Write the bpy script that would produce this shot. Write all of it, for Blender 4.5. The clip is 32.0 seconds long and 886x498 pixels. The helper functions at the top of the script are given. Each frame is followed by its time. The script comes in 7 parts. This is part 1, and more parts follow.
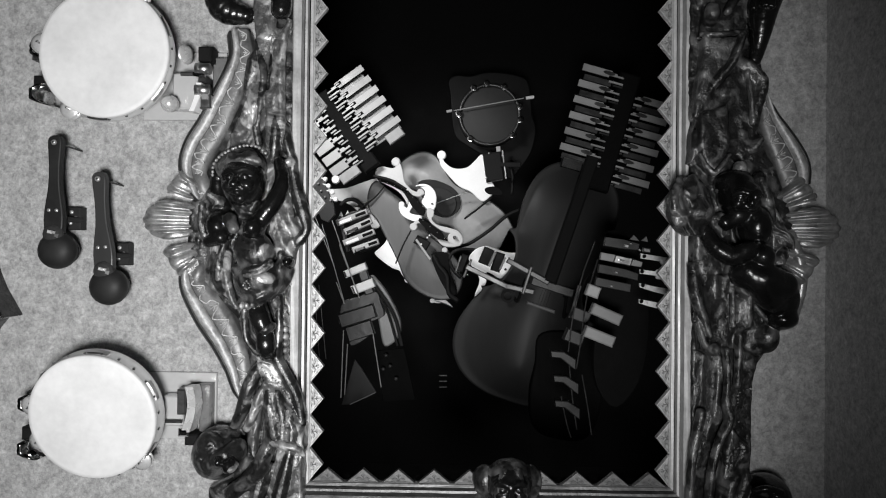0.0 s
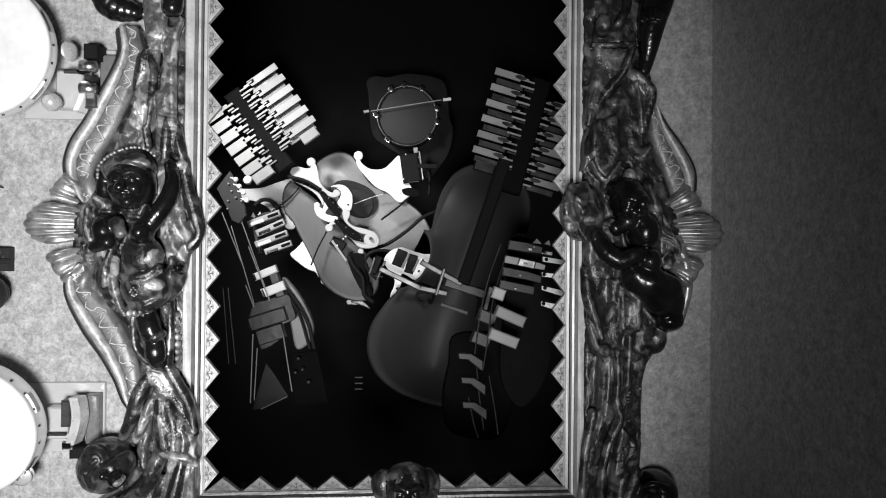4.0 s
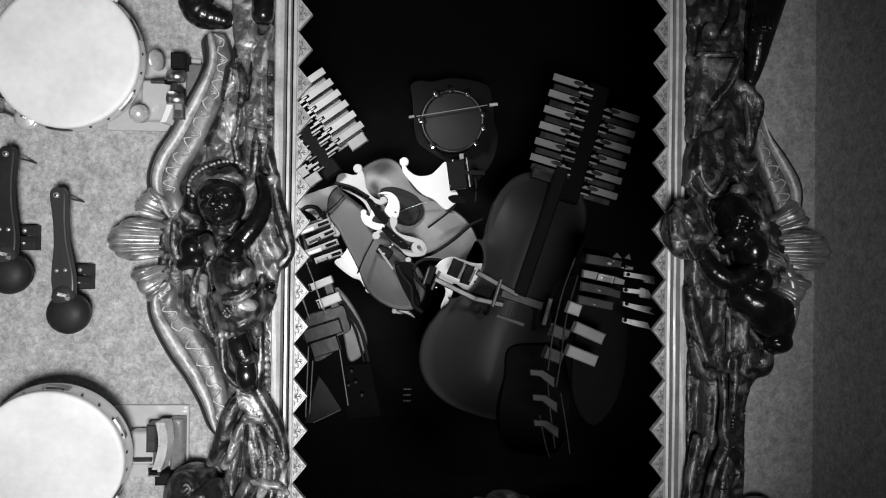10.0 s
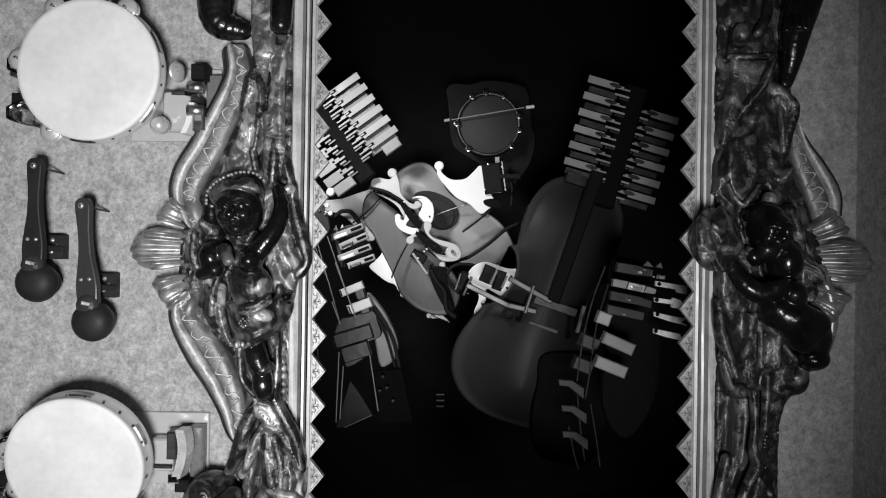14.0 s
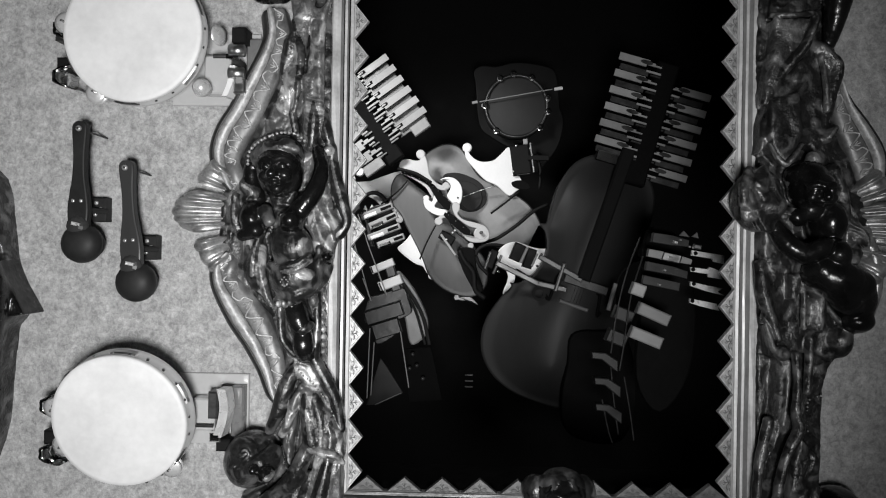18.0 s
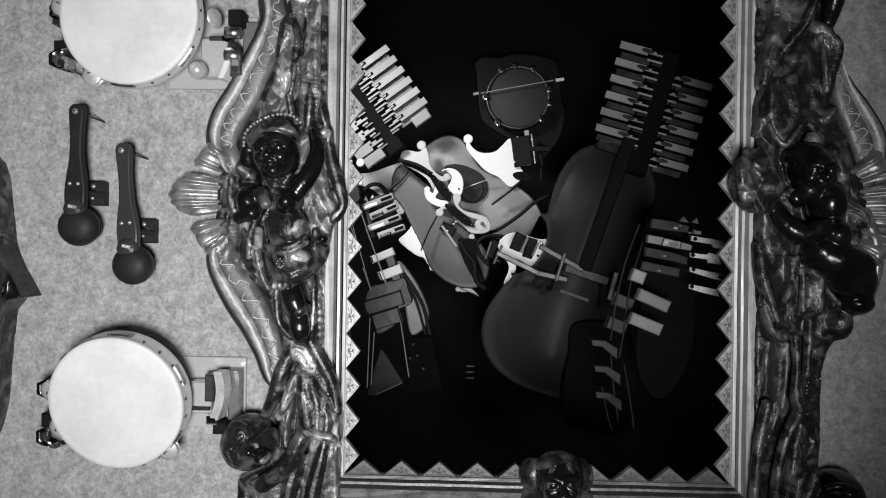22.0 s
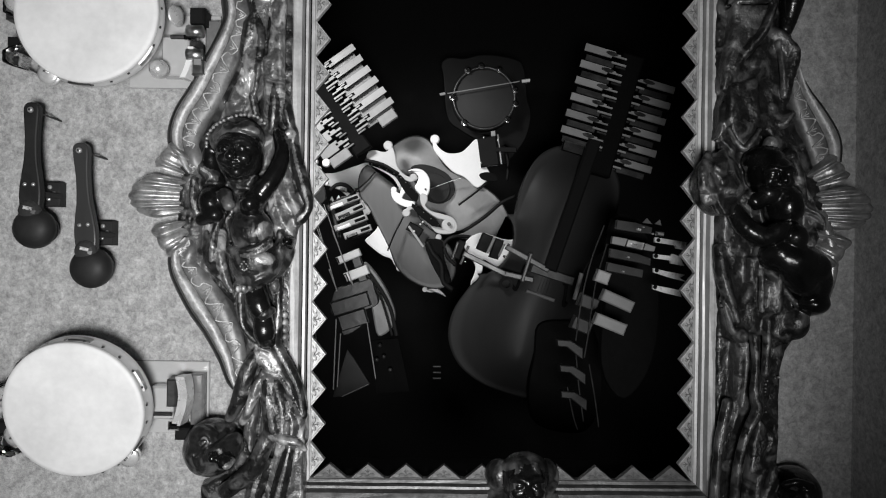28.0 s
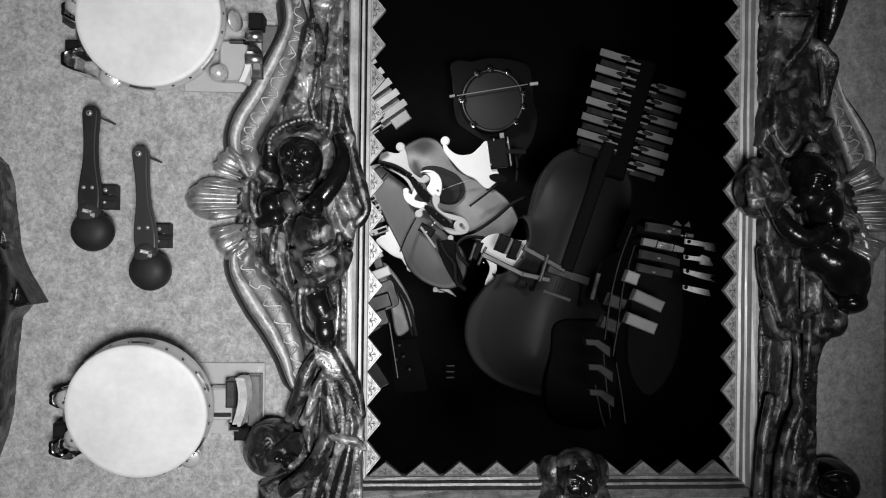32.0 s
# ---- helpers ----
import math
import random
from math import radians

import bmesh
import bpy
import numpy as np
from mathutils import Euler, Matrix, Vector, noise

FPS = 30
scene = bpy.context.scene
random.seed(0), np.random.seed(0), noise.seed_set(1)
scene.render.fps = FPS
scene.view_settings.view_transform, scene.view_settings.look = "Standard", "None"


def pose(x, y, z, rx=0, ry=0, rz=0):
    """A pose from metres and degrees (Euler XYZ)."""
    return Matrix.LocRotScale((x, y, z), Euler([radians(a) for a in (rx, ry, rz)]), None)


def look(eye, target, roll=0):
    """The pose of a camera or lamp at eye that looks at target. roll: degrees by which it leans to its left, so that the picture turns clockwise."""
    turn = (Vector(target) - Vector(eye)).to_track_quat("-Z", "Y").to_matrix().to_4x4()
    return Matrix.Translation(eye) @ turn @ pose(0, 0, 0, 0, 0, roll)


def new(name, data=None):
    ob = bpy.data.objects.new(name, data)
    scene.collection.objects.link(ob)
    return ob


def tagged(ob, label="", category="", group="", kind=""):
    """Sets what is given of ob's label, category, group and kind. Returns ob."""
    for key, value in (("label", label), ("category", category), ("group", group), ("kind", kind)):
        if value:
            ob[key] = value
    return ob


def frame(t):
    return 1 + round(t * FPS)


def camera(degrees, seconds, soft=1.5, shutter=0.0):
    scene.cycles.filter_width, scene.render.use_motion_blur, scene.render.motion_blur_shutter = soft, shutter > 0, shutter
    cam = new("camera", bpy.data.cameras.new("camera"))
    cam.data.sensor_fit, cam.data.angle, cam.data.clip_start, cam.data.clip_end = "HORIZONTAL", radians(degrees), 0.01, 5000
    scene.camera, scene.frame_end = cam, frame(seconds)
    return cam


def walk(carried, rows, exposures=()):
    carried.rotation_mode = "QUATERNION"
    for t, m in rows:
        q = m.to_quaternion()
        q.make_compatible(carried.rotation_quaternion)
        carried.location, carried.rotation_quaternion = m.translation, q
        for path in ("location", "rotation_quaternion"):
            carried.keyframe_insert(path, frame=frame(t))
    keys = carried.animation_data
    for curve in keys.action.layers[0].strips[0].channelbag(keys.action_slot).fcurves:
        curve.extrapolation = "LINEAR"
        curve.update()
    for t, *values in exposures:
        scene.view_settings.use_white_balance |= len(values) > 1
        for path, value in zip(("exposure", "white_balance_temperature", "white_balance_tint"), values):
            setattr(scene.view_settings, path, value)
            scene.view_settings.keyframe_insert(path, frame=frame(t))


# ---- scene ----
cam = camera(65.12, 32.0, soft=1.1)
PATH = [
    (0.0, look((-0.0563, -1.3855, -0.1490), (-0.0806, -0.0858, -0.1383), 0.579)),
    (0.5, look((-0.0426, -1.3901, -0.1460), (-0.0520, -0.0901, -0.1361), 0.643)),
    (1.0, look((-0.0334, -1.3906, -0.1452), (-0.0173, -0.0908, -0.1364), 0.592)),
    (1.5, look((-0.0323, -1.3885, -0.1499), (0.0038, -0.0890, -0.1407), 0.586)),
    (2.0, look((-0.0205, -1.3905, -0.1469), (0.0295, -0.0915, -0.1383), 0.516)),
    (2.5, look((-0.0188, -1.3888, -0.1412), (0.0440, -0.0903, -0.1326), 0.574)),
    (3.0, look((-0.0083, -1.3855, -0.1392), (0.0664, -0.0877, -0.1307), 0.464)),
    (3.5, look((0.0006, -1.3850, -0.1376), (0.0870, -0.0879, -0.1299), 0.475)),
    (4.0, look((0.0135, -1.3886, -0.1344), (0.1128, -0.0925, -0.1267), 0.522)),
    (4.5, look((0.0357, -1.3875, -0.1264), (0.1550, -0.0930, -0.1197), 0.425)),
    (6.5, look((0.0158, -1.3592, -0.0960), (0.2033, -0.0728, -0.0915), 0.458)),
    (7.0, look((-0.0001, -1.3406, -0.0918), (0.1923, -0.0549, -0.0870), 0.455)),
    (7.5, look((-0.0386, -1.3298, -0.0917), (0.1547, -0.0443, -0.0870), 0.492)),
    (8.0, look((-0.0667, -1.3269, -0.0867), (0.1212, -0.0406, -0.0816), 0.468)),
    (8.5, look((-0.0920, -1.3178, -0.0917), (0.0868, -0.0302, -0.0866), 0.486)),
    (9.0, look((-0.1200, -1.3151, -0.0948), (0.0432, -0.0254, -0.0895), 0.559)),
    (9.5, look((-0.1440, -1.3179, -0.0977), (-0.0118, -0.0246, -0.0916), 0.569)),
    (10.0, look((-0.1621, -1.3184, -0.1018), (-0.0682, -0.0218, -0.0944), 0.708)),
    (10.5, look((-0.1563, -1.3159, -0.0994), (-0.0980, -0.0172, -0.0926), 0.784)),
    (11.0, look((-0.1434, -1.3099, -0.1022), (-0.1082, -0.0104, -0.0946), 0.829)),
    (11.5, look((-0.1317, -1.3078, -0.1025), (-0.1083, -0.0080, -0.0950), 0.839)),
    (12.0, look((-0.1258, -1.3070, -0.1033), (-0.1104, -0.0071, -0.0953), 0.898)),
    (12.5, look((-0.1082, -1.3048, -0.0958), (-0.0996, -0.0048, -0.0896), 0.881)),
    (13.0, look((-0.0998, -1.2981, -0.0966), (-0.0949, 0.0019, -0.0907), 0.888)),
    (13.5, look((-0.0922, -1.2959, -0.0891), (-0.0886, 0.0041, -0.0844), 0.875)),
    (14.0, look((-0.1037, -1.2996, -0.0813), (-0.1016, 0.0004, -0.0760), 0.880)),
    (14.5, look((-0.1110, -1.3034, -0.0790), (-0.1117, -0.0034, -0.0746), 0.852)),
    (16.5, look((-0.1468, -1.3075, -0.1199), (-0.1652, -0.0077, -0.1171), 0.868)),
    (17.0, look((-0.1445, -1.3053, -0.1277), (-0.1676, -0.0055, -0.1247), 0.891)),
    (17.5, look((-0.1411, -1.3028, -0.1387), (-0.1701, -0.0031, -0.1357), 0.873)),
    (18.0, look((-0.1380, -1.3018, -0.1502), (-0.1719, -0.0022, -0.1478), 0.914)),
    (18.5, look((-0.1374, -1.3008, -0.1628), (-0.1757, -0.0014, -0.1608), 0.917)),
    (19.0, look((-0.1347, -1.2964, -0.1757), (-0.1768, 0.0029, -0.1739), 0.869)),
    (19.5, look((-0.1350, -1.2945, -0.1788), (-0.1801, 0.0048, -0.1773), 0.901)),
    (20.0, look((-0.1404, -1.2959, -0.1822), (-0.1886, 0.0032, -0.1808), 0.936)),
    (20.5, look((-0.1399, -1.3007, -0.1732), (-0.1885, -0.0016, -0.1718), 0.888)),
    (21.0, look((-0.1372, -1.2989, -0.1725), (-0.1855, 0.0002, -0.1715), 0.921)),
    (21.5, look((-0.1291, -1.2969, -0.1738), (-0.1752, 0.0023, -0.1731), 0.868)),
    (22.0, look((-0.1226, -1.2969, -0.1807), (-0.1657, 0.0024, -0.1800), 0.855)),
    (22.5, look((-0.1221, -1.2967, -0.1813), (-0.1612, 0.0027, -0.1807), 0.865)),
    (23.0, look((-0.1233, -1.2942, -0.1818), (-0.1581, 0.0054, -0.1810), 0.863)),
    (23.5, look((-0.1211, -1.2941, -0.1821), (-0.1501, 0.0056, -0.1817), 0.864)),
    (24.0, look((-0.1183, -1.2960, -0.1823), (-0.1409, 0.0038, -0.1820), 0.820)),
    (24.5, look((-0.1138, -1.2946, -0.1847), (-0.1315, 0.0052, -0.1844), 0.820)),
    (25.0, look((-0.1137, -1.2935, -0.1842), (-0.1253, 0.0065, -0.1850), 0.815)),
    (25.5, look((-0.1164, -1.2928, -0.1833), (-0.1221, 0.0072, -0.1837), 0.846)),
    (27.5, look((-0.1198, -1.2937, -0.1744), (-0.1050, 0.0062, -0.1754), 0.793)),
    (28.0, look((-0.1213, -1.2952, -0.1748), (-0.1028, 0.0047, -0.1753), 0.786)),
    (28.5, look((-0.1331, -1.2961, -0.1724), (-0.1097, 0.0037, -0.1722), 0.779)),
    (29.0, look((-0.1471, -1.2987, -0.1687), (-0.1207, 0.0010, -0.1694), 0.779)),
    (29.5, look((-0.1702, -1.3120, -0.1593), (-0.1400, -0.0124, -0.1594), 0.788)),
    (30.0, look((-0.1954, -1.3131, -0.1589), (-0.1613, -0.0135, -0.1591), 0.775)),
    (30.5, look((-0.2144, -1.3115, -0.1563), (-0.1754, -0.0121, -0.1573), 0.751)),
    (31.0, look((-0.2301, -1.3180, -0.1571), (-0.1836, -0.0188, -0.1574), 0.744)),
    (31.5, look((-0.2564, -1.3217, -0.1614), (-0.1990, -0.0230, -0.1611), 0.747)),
    (32.0, look((-0.2750, -1.3194, -0.1709), (-0.2056, -0.0213, -0.1724), 0.709)),
]
walk(cam, PATH, exposures=((0.0, 0.05), (2.0, 0.15), (4.5, 0.45), (6.5, 0.42), (8.0, 0.32), (9.5, 0.1), (11.0, 0.0), (13.0, 0.0), (21.0, 0.0), (25.0, -0.1), (32.0, -0.1)))

# ---- light ----
world = bpy.data.worlds.new("world")
scene.world = world
world.use_nodes = True
world.node_tree.nodes["Background"].inputs["Color"].default_value = (0.5, 0.5, 0.5, 1)
world.node_tree.nodes["Background"].inputs["Strength"].default_value = 0.004
scene.view_settings.exposure = 0.0


def spot(name, eye, target, watts, angle, blend, radius):
    data = bpy.data.lights.new(name, "SPOT")
    data.energy, data.spot_size, data.spot_blend, data.shadow_soft_size = watts, radians(angle), blend, radius
    ob = new(name, data)
    ob.matrix_world = look(eye, target)
    return ob


# the showroom lamp that shines up on the wall, and the lamp inside the cabinet
spot("wall_spot", (-0.1, -1.78, -0.42), (-0.525, 0.03, -0.09), 153, 86.4, 1.0, 0.17)
spot("cabinet_spot", (-0.8, 0.35, 0.7), (-0.3, 1.45, 0.06), 94, 64, 1.0, 0.14)

# ---- materials ----


def nodes_of(mat):
    return mat.node_tree.nodes, mat.node_tree.links


def material(name, grey, rough=0.5, metal=0.0, spread=0.2, scale=20.0, fine=200.0, bump=0.2, depth=0.002, coat=0.0, stretch=(1, 1, 1), each=0.0, spec=0.5):
    """Grey surface with stains at one scale and grain at a finer one, in colour, gloss and relief."""
    mat = bpy.data.materials.new(name)
    mat.use_nodes = True
    n, l = nodes_of(mat)
    bsdf = n["Principled BSDF"]
    co = n.new("ShaderNodeTexCoord")
    mp = n.new("ShaderNodeMapping")
    mp.inputs["Scale"].default_value = stretch
    l.new(co.outputs["Object"], mp.inputs["Vector"])
    big = n.new("ShaderNodeTexNoise")
    big.inputs["Scale"].default_value, big.inputs["Detail"].default_value = scale, 5
    small = n.new("ShaderNodeTexNoise")
    small.inputs["Scale"].default_value, small.inputs["Detail"].default_value = fine, 3
    for t in (big, small):
        l.new(mp.outputs["Vector"], t.inputs["Vector"])
    mix = n.new("ShaderNodeMath")
    mix.operation = "MULTIPLY_ADD"
    mix.inputs[1].default_value = 0.65
    half = n.new("ShaderNodeMath")
    half.operation = "MULTIPLY"
    half.inputs[1].default_value = 0.35
    l.new(small.outputs["Fac"], half.inputs[0])
    l.new(big.outputs["Fac"], mix.inputs[0])
    l.new(half.outputs[0], mix.inputs[2])
    ramp = n.new("ShaderNodeMapRange")
    ramp.inputs["From Min"].default_value, ramp.inputs["From Max"].default_value = 0.3, 0.7
    ramp.inputs["To Min"].default_value, ramp.inputs["To Max"].default_value = grey * (1 - spread), grey * (1 + spread)
    l.new(mix.outputs[0], ramp.inputs["Value"])
    out = ramp.outputs[0]
    if each:
        info = n.new("ShaderNodeObjectInfo")
        vary = n.new("ShaderNodeMapRange")
        vary.inputs["To Min"].default_value, vary.inputs["To Max"].default_value = 1 - each, 1 + each
        l.new(info.outputs["Random"], vary.inputs["Value"])
        mul = n.new("ShaderNodeMath")
        mul.operation = "MULTIPLY"
        l.new(out, mul.inputs[0])
        l.new(vary.outputs[0], mul.inputs[1])
        out = mul.outputs[0]
    l.new(out, bsdf.inputs["Base Color"])
    gloss = n.new("ShaderNodeMapRange")
    gloss.inputs["From Min"].default_value, gloss.inputs["From Max"].default_value = 0.3, 0.7
    gloss.inputs["To Min"].default_value, gloss.inputs["To Max"].default_value = rough * 0.8, min(1, rough * 1.25)
    l.new(big.outputs["Fac"], gloss.inputs["Value"])
    l.new(gloss.outputs[0], bsdf.inputs["Roughness"])
    bsdf.inputs["Metallic"].default_value = metal
    bsdf.inputs["Specular IOR Level"].default_value = spec
    bsdf.inputs["Coat Weight"].default_value = coat
    bsdf.inputs["Coat Roughness"].default_value = 0.12
    b = n.new("ShaderNodeBump")
    b.inputs["Strength"].default_value, b.inputs["Distance"].default_value = bump, depth
    l.new(mix.outputs[0], b.inputs["Height"])
    l.new(b.outputs["Normal"], bsdf.inputs["Normal"])
    return mat


def carpet_material(name, grey):
    """Short-pile wall carpet: fine fibres, small clotted flecks and larger worn patches."""
    mat = material(name, grey, rough=0.95, spread=0.3, scale=42, fine=330, bump=0.7, depth=0.003)
    n, l = nodes_of(mat)
    bsdf = n["Principled BSDF"]
    bsdf.inputs["Specular IOR Level"].default_value = 0.1
    bsdf.inputs["Sheen Weight"].default_value = 0.15
    under = bsdf.inputs["Base Color"].links[0].from_socket
    co = n.new("ShaderNodeTexCoord")
    fleck = n.new("ShaderNodeTexNoise")
    fleck.inputs["Scale"].default_value, fleck.inputs["Detail"].default_value, fleck.inputs["Roughness"].default_value, fleck.inputs["Distortion"].default_value = 125, 8, 0.66, 0.5
    l.new(co.outputs["Object"], fleck.inputs["Vector"])
    ramp = n.new("ShaderNodeMapRange")
    ramp.inputs["From Min"].default_value, ramp.inputs["From Max"].default_value = 0.33, 0.66
    ramp.inputs["To Min"].default_value, ramp.inputs["To Max"].default_value = 0.66, 1.28
    l.new(fleck.outputs["Fac"], ramp.inputs["Value"])
    mul = n.new("ShaderNodeMath")
    mul.operation = "MULTIPLY"
    l.new(under, mul.inputs[0])
    l.new(ramp.outputs[0], mul.inputs[1])
    l.new(mul.outputs[0], bsdf.inputs["Base Color"])
    return mat


def rubbed(name, dark, bright, rough, patchy=0.5, depth=0.004, coat=0.1):
    """Dark patina, rubbed pale on the raised edges and in soft worn patches."""
    mat = material(name, dark, rough=rough, metal=0.3, spread=0.7, scale=60, fine=210, bump=1.0, depth=depth, coat=coat)
    n, l = nodes_of(mat)
    bsdf = n["Principled BSDF"]
    under = bsdf.inputs["Base Color"].links[0].from_socket
    geo = n.new("ShaderNodeNewGeometry")
    edge = n.new("ShaderNodeMapRange")
    edge.inputs["From Min"].default_value, edge.inputs["From Max"].default_value = 0.52, 0.585
    l.new(geo.outputs["Pointiness"], edge.inputs["Value"])
    co = n.new("ShaderNodeTexCoord")
    patch = n.new("ShaderNodeTexNoise")
    patch.inputs["Scale"].default_value, patch.inputs["Detail"].default_value, patch.inputs["Distortion"].default_value = 27, 9, 0.8
    l.new(co.outputs["Object"], patch.inputs["Vector"])
    area = n.new("ShaderNodeMapRange")
    area.inputs["From Min"].default_value, area.inputs["From Max"].default_value = 0.49, 0.66
    area.inputs["To Max"].default_value = patchy
    l.new(patch.outputs["Fac"], area.inputs["Value"])
    fleck = n.new("ShaderNodeTexNoise")
    fleck.inputs["Scale"].default_value, fleck.inputs["Detail"].default_value = 120, 4
    l.new(co.outputs["Object"], fleck.inputs["Vector"])
    broken = n.new("ShaderNodeMapRange")
    broken.inputs["From Min"].default_value, broken.inputs["From Max"].default_value = 0.4, 0.58
    broken.inputs["To Min"].default_value = 0.25
    l.new(fleck.outputs["Fac"], broken.inputs["Value"])
    worn = n.new("ShaderNodeMath")
    worn.operation = "MULTIPLY"
    l.new(edge.outputs[0], worn.inputs[0])
    l.new(broken.outputs[0], worn.inputs[1])
    both = n.new("ShaderNodeMath")
    both.operation = "ADD"
    both.use_clamp = True
    l.new(worn.outputs[0], both.inputs[0])
    l.new(area.outputs[0], both.inputs[1])
    mix = n.new("ShaderNodeMix")
    mix.data_type = "FLOAT"
    l.new(both.outputs[0], mix.inputs[0])
    l.new(under, mix.inputs[2])
    mix.inputs[3].default_value = bright
    l.new(mix.outputs[0], bsdf.inputs["Base Color"])
    return mat


CARPET = carpet_material("carpet", 0.41)
GILT = material("gilt", 0.56, rough=0.48, metal=0.25, spread=0.25, scale=28, fine=160, bump=0.25)
# Near-black gilt that paints the shade on the scrolls' outer edges.
GILT_EDGE_SHADE = material("gilt_edge_shade", 0.03, rough=0.45, metal=0.3, spread=0.5, scale=30, fine=150, bump=0.35)
GILT_BAND = material("gilt_band", 0.52, rough=0.54, metal=0.4, spread=0.55, scale=45, fine=170, bump=0.8, depth=0.004)
GILT_PANEL = material("gilt_panel", 0.17, rough=0.42, metal=0.3, spread=0.5, scale=34, fine=150, bump=0.35)
GILT_INLAY = material("gilt_inlay", 0.42, rough=0.42, metal=0.3, spread=0.45, scale=70, fine=240, bump=0.5, depth=0.003, each=0.15)
GILT_TOOTH = material("gilt_tooth", 0.58, rough=0.42, metal=0.3, spread=0.35, scale=60, fine=240, bump=0.5, depth=0.003, each=0.12)
# Foot rail and bottom teeth: their shade is put into a darker gilt.
GILT_FOOT_SHADE = material("gilt_foot_shade", 0.17, rough=0.42, metal=0.3, spread=0.5, scale=45, fine=220, bump=0.5, depth=0.003)
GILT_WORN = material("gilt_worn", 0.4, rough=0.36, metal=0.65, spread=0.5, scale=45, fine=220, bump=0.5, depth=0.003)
BRONZE = rubbed("bronze", 0.12, 0.75, 0.36, 0.8, 0.0038, 0.08)
# Right-hand copy of the bronze: less rubbed, with weaker light put into its tone.
BRONZE_LESS_LIT = rubbed("bronze_less_lit", 0.06, 0.46, 0.36, 0.5, 0.0055, 0.08)
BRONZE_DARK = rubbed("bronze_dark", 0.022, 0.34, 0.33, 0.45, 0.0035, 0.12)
BRONZE_SKIN = material("bronze_skin", 0.007, rough=0.24, metal=0.0, spread=0.6, scale=26, fine=80, bump=0.5, depth=0.007, coat=0.15)
BEAD = material("rubbed_bead", 0.4, rough=0.3, metal=0.4, spread=0.3, scale=60, fine=200)
SKIN = material("drum_skin", 0.79, rough=0.55, spread=0.12, scale=13, fine=70, bump=0.1)
RIM_WOOD = material("rim_wood", 0.58, rough=0.35, spread=0.12, scale=12, fine=90, bump=0.1, coat=0.3)
WHITE = material("white_enamel", 0.82, rough=0.38, spread=0.05, scale=14, fine=120, bump=0.05, each=0.06)
BAR = material("pale_metal_bar", 0.25, rough=0.42, spread=0.1, scale=30, fine=180, bump=0.1, each=0.14)
BAR_DIM = material("dull_metal_bar", 0.32, rough=0.45, spread=0.15, scale=30, fine=180, bump=0.1, each=0.2)
# Darker bar metal that carries the shade the under-bars lie in.
UNDER = material("shaded_bar", 0.09, rough=0.4, metal=0.3, spread=0.3, scale=30, fine=180, bump=0.2, each=0.3)
WOOD = material("varnished_wood", 0.125, rough=0.5, spread=0.1, scale=6, fine=60, bump=0.04, stretch=(1, 1, 0.15), spec=0.25)
WOOD_DARK = material("dark_varnish", 0.042, rough=0.3, spread=0.2, scale=6, fine=60, bump=0.05, stretch=(1, 1, 0.15), spec=0.2)
WOOD_BLACK = material("blackened_wood", 0.02, rough=0.5, spread=0.3, scale=16, fine=90, bump=0.25, spec=0.25)
BLACK = material("black_paint", 0.006, rough=0.85, spread=0.3, scale=12, fine=80, bump=0.1)
BLACK.node_tree.nodes["Principled BSDF"].inputs["Specular IOR Level"].default_value = 0.08
RUBBER = material("black_rubber", 0.01, rough=0.6, spread=0.2, scale=30, fine=150, bump=0.1, spec=0.12)
BRASS = material("pale_brass", 0.75, rough=0.28, metal=0.45, spread=0.15, scale=40, fine=200, bump=0.1)
CHROME = material("chrome", 0.78, rough=0.14, metal=1.0, spread=0.1, scale=20, fine=150, bump=0.05)
STEEL = material("brushed_steel", 0.55, rough=0.35, metal=1.0, spread=0.2, scale=40, fine=260, bump=0.1)
ACRYLIC = material("clear_plate", 0.5, rough=0.2, spread=0.06, scale=8, fine=90, bump=0.03, coat=0.5)
FOIL = material("crumpled_foil", 0.017, rough=0.38, metal=0.3, spread=0.3, scale=9, fine=40, bump=0.25, depth=0.01)
DARK_METAL = material("dark_metal", 0.05, rough=0.42, metal=0.4, spread=0.6, scale=30, fine=200, bump=0.2)

# ---- shapes ----


def part(name, bm, mat, parent=None, label="", smooth=False):
    """Links a bmesh as one mesh object under a thing or a part."""
    me = bpy.data.meshes.new(name)
    bmesh.ops.recalc_face_normals(bm, faces=bm.faces)
    bm.to_mesh(me)
    bm.free()
    me.materials.append(mat)
    if smooth:
        me.polygons.foreach_set("use_smooth", [True] * len(me.polygons))
    ob = new(name, me)
    if parent:
        ob.parent = parent
        ob.matrix_parent_inverse = parent.matrix_world.inverted()
    if label:
        tagged(ob, label)
    return ob


def thing(name, label, category, x=0, y=0, z=0, group="", kind=""):
    ob = new(name)
    ob.empty_display_size = 0.02
    ob.matrix_world = pose(x, y, z)
    bpy.context.view_layer.update()
    return tagged(ob, label, category, group, kind)


def rounded(points, n=6):
    """A closed smooth outline through the given corners."""
    out, k = [], len(points)
    for i in range(k):
        a, b, c, d = (Vector(points[(i + j) % k]) for j in (-1, 0, 1, 2))
        for s in range(n):
            t = s / n
            out.append(0.5 * (2 * b + (c - a) * t + (2 * a - 5 * b + 4 * c - d) * t * t + (3 * b - a - 3 * c + d) * t ** 3))
    return out


